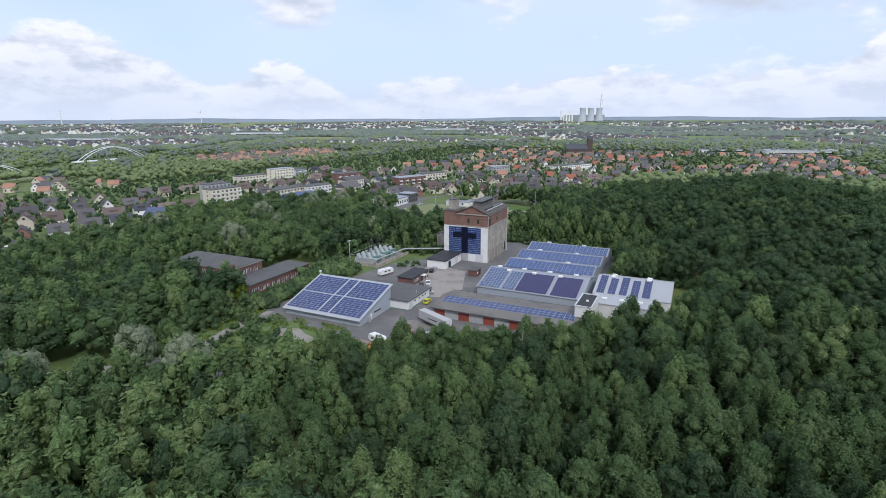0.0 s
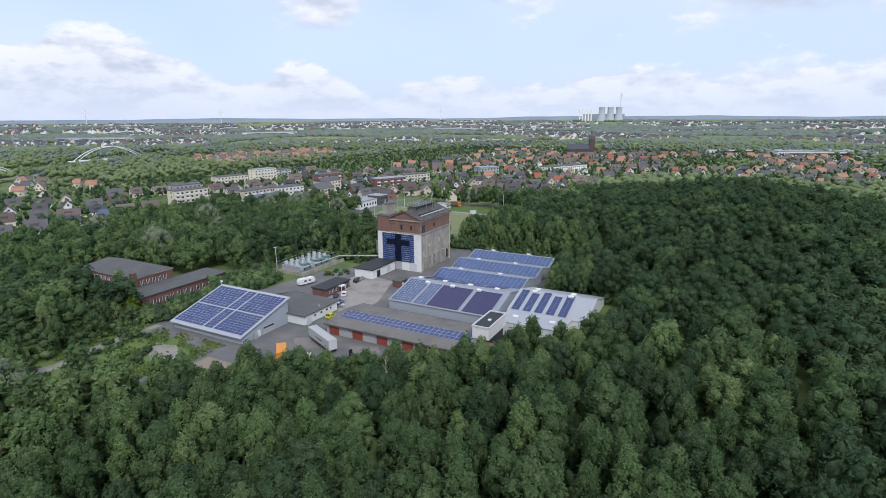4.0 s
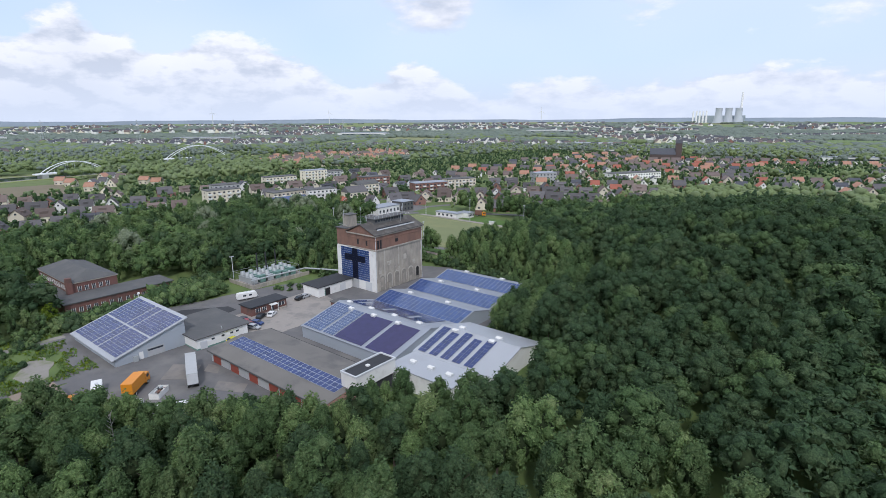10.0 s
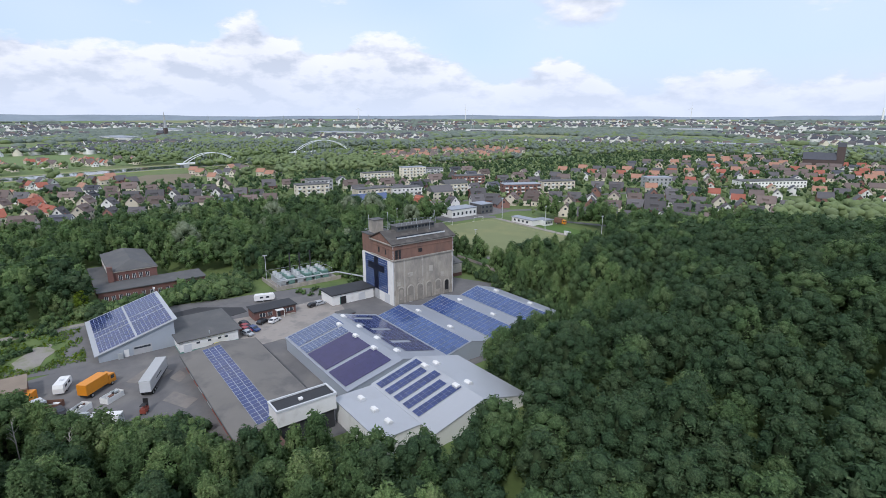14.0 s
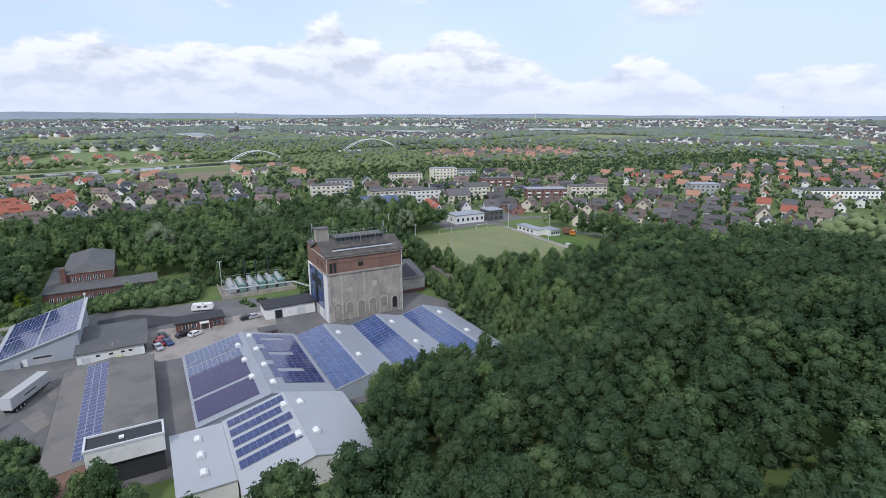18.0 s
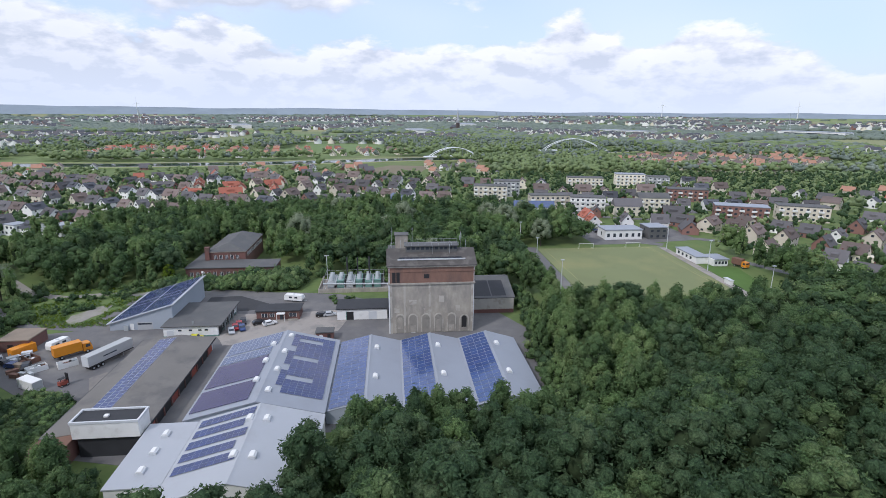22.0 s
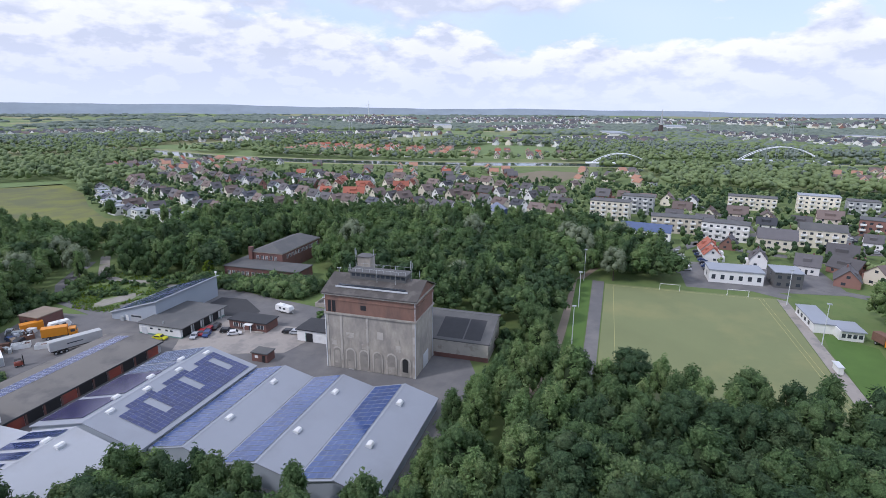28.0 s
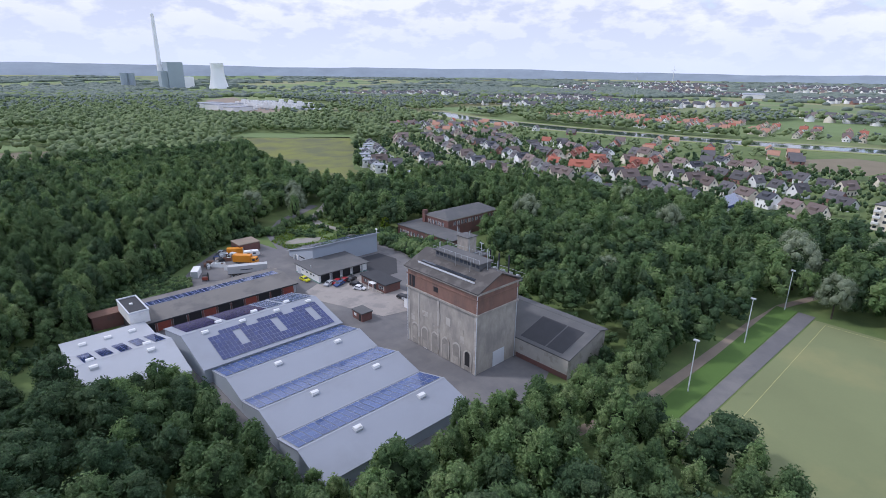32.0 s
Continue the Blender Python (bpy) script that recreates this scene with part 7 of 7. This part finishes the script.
def plant_far():
    """Woods and garden trees beyond the works, out to the horizon."""
    spots = []
    for step, r0, r1, s0 in ((11.5, 0, 1150, 0.98), (21, 1150, 2300, 1.05), (40, 2300, 4300, 1.9)):
        g = np.arange(-r1, r1, step)
        X, Y = np.meshgrid(g, g)
        X = (X + rs.uniform(-0.45, 0.45, X.shape) * step).ravel()
        Y = (Y + rs.uniform(-0.45, 0.45, Y.shape) * step).ravel()
        az = np.degrees(np.arctan2(-X, Y))
        r = np.hypot(X, Y)
        ok = (r > r0) & (r < r1) & ((az > -22) | (az < -172))
        near_zone = (X > -272) & (X < 202) & (Y > -142) & (Y < 432)
        town = in_poly(X, Y, TOWNS[0])
        ok &= ~(near_zone & ~town)
        for f in FIELDS:
            ok &= ~in_poly(X, Y, f)
        for (xa, ya), (xb, yb) in zip(CANAL, CANAL[1:]):
            t = np.clip(((X - xa) * (xb - xa) + (Y - ya) * (yb - ya)) / ((xb - xa) ** 2 + (yb - ya) ** 2), 0, 1)
            ok &= np.hypot(X - xa - t * (xb - xa), Y - ya - t * (yb - ya)) > 36 + 30 * ((X > xa) & (Y < 260))
        ok &= ~in_poly(X, Y, [(-300, -560), (-325, -475), (-480, -575), (-620, -600), (-650, -700), (-600, -1140), (-470, -1020)])
        if s0 < 1:
            dens = np.where(fold(X, Y, 0.008, 2.0) > 0.26, 0.97, 0.12)
            dens = np.where(fold(X, Y, 0.02, 0.7) > 0.9, 0.1, dens)
            for w in VILLAGES:
                dens = np.where(in_poly(X, Y, w), 0.4, dens)
            for w in WOODS:
                dens = np.where(in_poly(X, Y, w), 1.0, dens)
            dens = np.where(town, 0.0, dens)
            dens = np.where(in_poly(X, Y, CLEAR[2]), 0, dens)
            for w in COPSES:
                dens = np.where(in_poly(X, Y, w), 1.0, dens)
        else:
            towns = 0.5 + 0.5 * np.sin(X * 0.45 * 0.0131 + 1.7 * np.sin(Y * 0.45 * 0.0093)) * np.cos(Y * 0.45 * 0.0117 - 1.3 * np.sin(X * 0.45 * 0.0071))
            dens = np.where(fold(X, Y, 0.0021, 1.0) + 0.35 * fold(X, Y, 0.009) > 0.58, 0.96, 0.04)
            dens = np.where(towns > (0.60 if s0 < 1.5 else 0.55), 0.10 if s0 < 1.5 else 0.06, dens)
        ok &= rs.uniform(size=X.shape) < dens
        X, Y = X[ok], Y[ok]
        if s0 < 1:
            keep = np.ones(X.shape, bool)
            tk = np.array(TAKEN)
            for a, b, c in tk:
                keep &= (X - a) ** 2 + (Y - b) ** 2 > (c * 0.95 + 1.0) ** 2
            X, Y = X[keep], Y[keep]
        n = len(X)
        tw_ = in_poly(X, Y, TOWNS[0])
        park = np.zeros(n, bool)
        for w in COPSES:
            park |= in_poly(X, Y, w)
        low = np.zeros(n, bool)
        for w in VILLAGES:
            low |= in_poly(X, Y, w)
        sc = s0 * rs.uniform(0.78, 1.12, n) * np.where((tw_ & ~park) | low, 0.58, 1.0)
        kd = rs.choice([0, 3, 2, 5, 0, 1], n)
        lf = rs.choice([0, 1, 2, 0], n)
        # with distance more trees take the leaf that has haze painted in
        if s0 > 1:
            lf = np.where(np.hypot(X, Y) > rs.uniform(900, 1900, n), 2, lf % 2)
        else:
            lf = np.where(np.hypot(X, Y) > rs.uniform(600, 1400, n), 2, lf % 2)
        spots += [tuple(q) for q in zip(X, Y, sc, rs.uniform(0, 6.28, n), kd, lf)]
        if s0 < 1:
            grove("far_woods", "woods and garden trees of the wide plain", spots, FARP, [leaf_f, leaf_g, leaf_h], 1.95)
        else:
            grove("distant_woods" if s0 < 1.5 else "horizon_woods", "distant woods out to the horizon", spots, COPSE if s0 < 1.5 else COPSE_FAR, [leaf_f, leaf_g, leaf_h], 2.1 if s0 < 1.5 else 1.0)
        spots = []


plant_far()


def plant_gardens():
    """Small trees and hedges between the houses."""
    X, Y = np.meshgrid(np.arange(-470, 180, 7.0), np.arange(-140, 960, 7.0))
    X = (X + rs.uniform(-3.5, 3.5, X.shape)).ravel()
    Y = (Y + rs.uniform(-3.5, 3.5, Y.shape)).ravel()
    ok = in_poly(X, Y, TOWNS[0]) & (rs.uniform(size=X.shape) < 0.88) & ~in_poly(X, Y, CLEAR[2]) & ~((X > -218) & (X < -183) & (Y > 318) & (Y < 374))
    X, Y = X[ok], Y[ok]
    keep = np.ones(X.shape, bool)
    for a, b, c in TAKEN:
        keep &= (X - a) ** 2 + (Y - b) ** 2 > (c * 0.8 + 1.6) ** 2
    X, Y = X[keep], Y[keep]
    n = len(X)
    grove("garden_trees", "small trees and hedges in the gardens of the town", [tuple(q) for q in zip(X, Y, rs.uniform(0.3, 0.62, n), rs.uniform(0, 6.28, n), rs.choice([0, 3, 2, 5], n), rs.choice([0, 1, 1, 2], n))], FARP, [leaf_a, leaf_b, leaf_f], 1.3)


plant_gardens()
BUSH = [crown_arrays(100 + k, "bush", 4, 90, ICO1, 0.3) for k in range(3)]


def plant_shrubs():
    zone = [[(-131, 122), (-120, 92), (-104, 100), (-104, 108), (-114, 122)], [(-137, 128), (-127, 128), (-125, 178), (-137, 180)], [(-117, 186), (-106, 192), (-106, 200), (-118, 205)], [(-90, 104), (-86, 100), (-74, 108), (-78, 106)]]
    spots = []
    c = CLEAR[0]
    for (xa, ya), (xb, yb) in zip(c, c[1:] + c[:1]):
        l = math.hypot(xb - xa, yb - ya)
        west = max(xa, xb) < -100
        for k in range(int(l * (0.5 if west else 1.5))):
            u, d = rs.uniform(0, 1), rs.uniform(-0.5, 4.5)
            x, y = xa + u * (xb - xa) + d * (yb - ya) / l, ya + u * (yb - ya) - d * (xb - xa) / l
            spots.append((x, y, rs.uniform(0.45, 1.1), rs.uniform(0, 6.28), rs.randint(3), rs.choice([0, 2, 1, 0])))
    zone.append([(-51, 133), (-47, 123), (-40, 126), (-30, 131), (-22, 138), (-16.5, 145.5), (-27, 145), (-46, 142.5)])
    for poly, n in zip(zone, (70, 190, 16, 14, 420)):
        xs, ys = [q[0] for q in poly], [q[1] for q in poly]
        x, y = rs.uniform(min(xs), max(xs), n), rs.uniform(min(ys), max(ys), n)
        ok = in_poly(x, y, poly)
        big = 0.85 if poly[0][0] == -137 else (0.55 if poly[0][0] == -51 else 0.42)
        spots += [(a, b, big * (1.45 if poly[0][0] == -137 and b > 156 else 1.0) * rs.uniform(0.6, 1.3), rs.uniform(0, 6.28), rs.randint(3), rs.choice([0, 2, 1])) for a, b in zip(x[ok], y[ok])]
    grove("shrubs", "green shrubs in rough grass", spots, BUSH)
    X, Y = np.meshgrid(np.arange(-90, 44, 6.0), np.arange(30, 150, 6.0))
    X, Y = (X + rs.uniform(-2.5, 2.5, X.shape)).ravel(), (Y + rs.uniform(-2.5, 2.5, Y.shape)).ravel()
    ok = ~in_poly(X, Y, CLEAR[0]) & ~((X > 8) & (Y < 55))
    grove("undergrowth", "dense green undergrowth beneath the trees", [(x, y, rs.uniform(0.8, 1.4), rs.uniform(0, 6.28), rs.randint(3), rs.choice([0, 1, 1])) for x, y in zip(X[ok], Y[ok])], BUSH)


plant_shrubs()


def rough_grass():
    zone = [(-133, 126), (-130, 88), (-108, 90), (-100, 98), (-93, 108), (-93, 126), (-120, 128)]
    n = 9000
    x, y = rs.uniform(-134, -92, n), rs.uniform(88, 129, n)
    ok = in_poly(x, y, zone) & (fold(x, y, 0.35, 1.0) + rs.uniform(-0.3, 0.3, n) > 0.38) & (((x + 104) / 8.2) ** 2 + ((y - 115) / 5.0) ** 2 > 1) & (np.abs(x + 123.5) > 2.2) & ~((x > -121) & (y > 126.5))
    x, y = x[ok], y[ok]
    n = len(x)
    a, h = rs.uniform(0, 6.28, n), rs.uniform(0.25, 0.9, n)
    w = rs.uniform(0.25, 0.7, n)
    V = np.stack([np.stack([x - w * np.cos(a), y - w * np.sin(a), 0 * x], 1), np.stack([x + w * np.cos(a), y + w * np.sin(a), 0 * x], 1), np.stack([x + 0.3 * np.sin(a), y - 0.3 * np.cos(a), h], 1)], 1).reshape(-1, 3)
    T = np.arange(3 * n).reshape(-1, 3)
    tagged(new("rough_grass", raw_mesh("rough_grass", V, T, [leaf_c, leaf_y], rs.choice([0, 0, 1], n))), "tall rough grass and weeds by the track", "grass", kind="stuff")


rough_grass()
# bare birches at the edge of the wood
birch_m = material("birch_bark", (0.50, 0.47, 0.42), 0.8, scale=3.0, var=0.3)
first = None
for x, y, s in ((-60, 106, 0.85), (-47, 113, 0.8), (-36, 121, 0.82), (-20, 134, 0.8)):
    m = pose(x, y, 0, 0, 0, 70 * x) @ Matrix.Diagonal((s, s, s, 1))
    if first is None:
        first = thing("dead_birch", "bare pale birch among green trees", "tree", m, "bare birches")
        bm = bmesh.new()
        tube(bm, (0, 0, -0.3), (0.2, 0.1, 7), 0.17, 0.11, 7)
        tube(bm, (0.2, 0.1, 7), (0.1, -0.1, 13.2), 0.11, 0.03, 6)
        part("trunk", bm, birch_m, first)
        rj = random.Random(5)
        for k in range(14):
            z, a = 6.5 + 0.45 * k, rj.uniform(0, 6.28)
            q = 1.9 - 0.09 * k
            bm = bmesh.new()
            tube(bm, (0.15, 0, z), (q * math.cos(a), q * math.sin(a), z + 1.5), 0.045, 0.015, 5)
            part("branch", bm, birch_m, first)
    else:
        copy_thing(first, pose(0, 0, 0)).matrix_basis = m

# silver willows, the yellow shrub and the lone trees
WILLOW = crown_arrays(90, "willow", 22, 1700, ICO1, 0.26)
first = None
for x, y, s in ((-185, 171, 1.4), (-200, 274, 1.45), (-218, 268, 1.3), (-183, 289, 1.1), (-216, 222, 1.4), (-250, 184, 1.2), (-100, 76, 1.25), (-121, 78, 1.1), (-150, 232, 1.0), (-233, 292, 1.2), (-196, 212, 1.1), (-130, 58, 1.1)):
    m = pose(x, y, 0, 0, 0, 40 * x) @ Matrix.Diagonal((s, s, s, 1))
    if first is None:
        first = thing("willow", "silvery grey-green willow standing in the wood", "tree", m, "willows")
        part("trunk", trunk_arrays(13, 3), None, first)
        part("crown", raw_mesh("crown", WILLOW[0], WILLOW[1], [leaf_s, core_m], WILLOW[2], smooth=True), None, first)
    else:
        copy_thing(first, pose(0, 0, 0)).matrix_basis = m
ov = FULL[2]
m = pose(-137.5, 128.6, 0) @ Matrix.Diagonal((0.75, 0.75, 0.56, 1))
yt = thing("yellow_shrub", "bright yellow-green shrub beside the brick building", "shrub", m)
part("trunk", trunk_arrays(14, 2), None, yt)
part("crown", raw_mesh("crown", ov[0], ov[1], [leaf_y, core_m], ov[2], smooth=True), None, yt)
rd = FULL[0]
dt = thing("tree", "dark round tree standing at the edge of the pitch", "tree", pose(-92, 292, -1.5) @ Matrix.Diagonal((1.5, 1.5, 0.95, 1)))
part("trunk", trunk_arrays(13, 2.5), None, dt)
part("crown", raw_mesh("crown", rd[0], rd[1], [leaf_b, core_m], rd[2], smooth=True), None, dt)


# low hills that close the horizon; their blue is haze put into the colour
ridge_m = material("hazy_hills", (0.25, 0.30, 0.345), 0.95, scale=0.006, var=0.3, fine=0.03, bump=0)


def far_hills():
    V, T = [], []
    n = 180
    for k in range(n + 1):
        az = radians(-30 + 225 * k / n)
        for j, (r, z) in enumerate(((4480, 8), (4700, 36 + float(np.interp(math.degrees(az), [40, 60, 90, 122, 152], [6, 10, 22, 46, 60])) + 5 * math.sin(9 * az) + 3 * math.sin(23 * az + 1) + 1.5 * math.sin(61 * az)), (4960, 8))):
            V.append((-math.sin(az) * r, math.cos(az) * r, z))
    for k in range(n):
        a = 3 * k
        for j in (0, 1):
            T += [(a + j, a + 3 + j, a + 4 + j), (a + j, a + 4 + j, a + 1 + j)]
    tagged(new("backdrop", raw_mesh("backdrop", V, T, [ridge_m])), "low hills along the horizon, blue with painted haze", "hills", kind="structure")


far_hills()
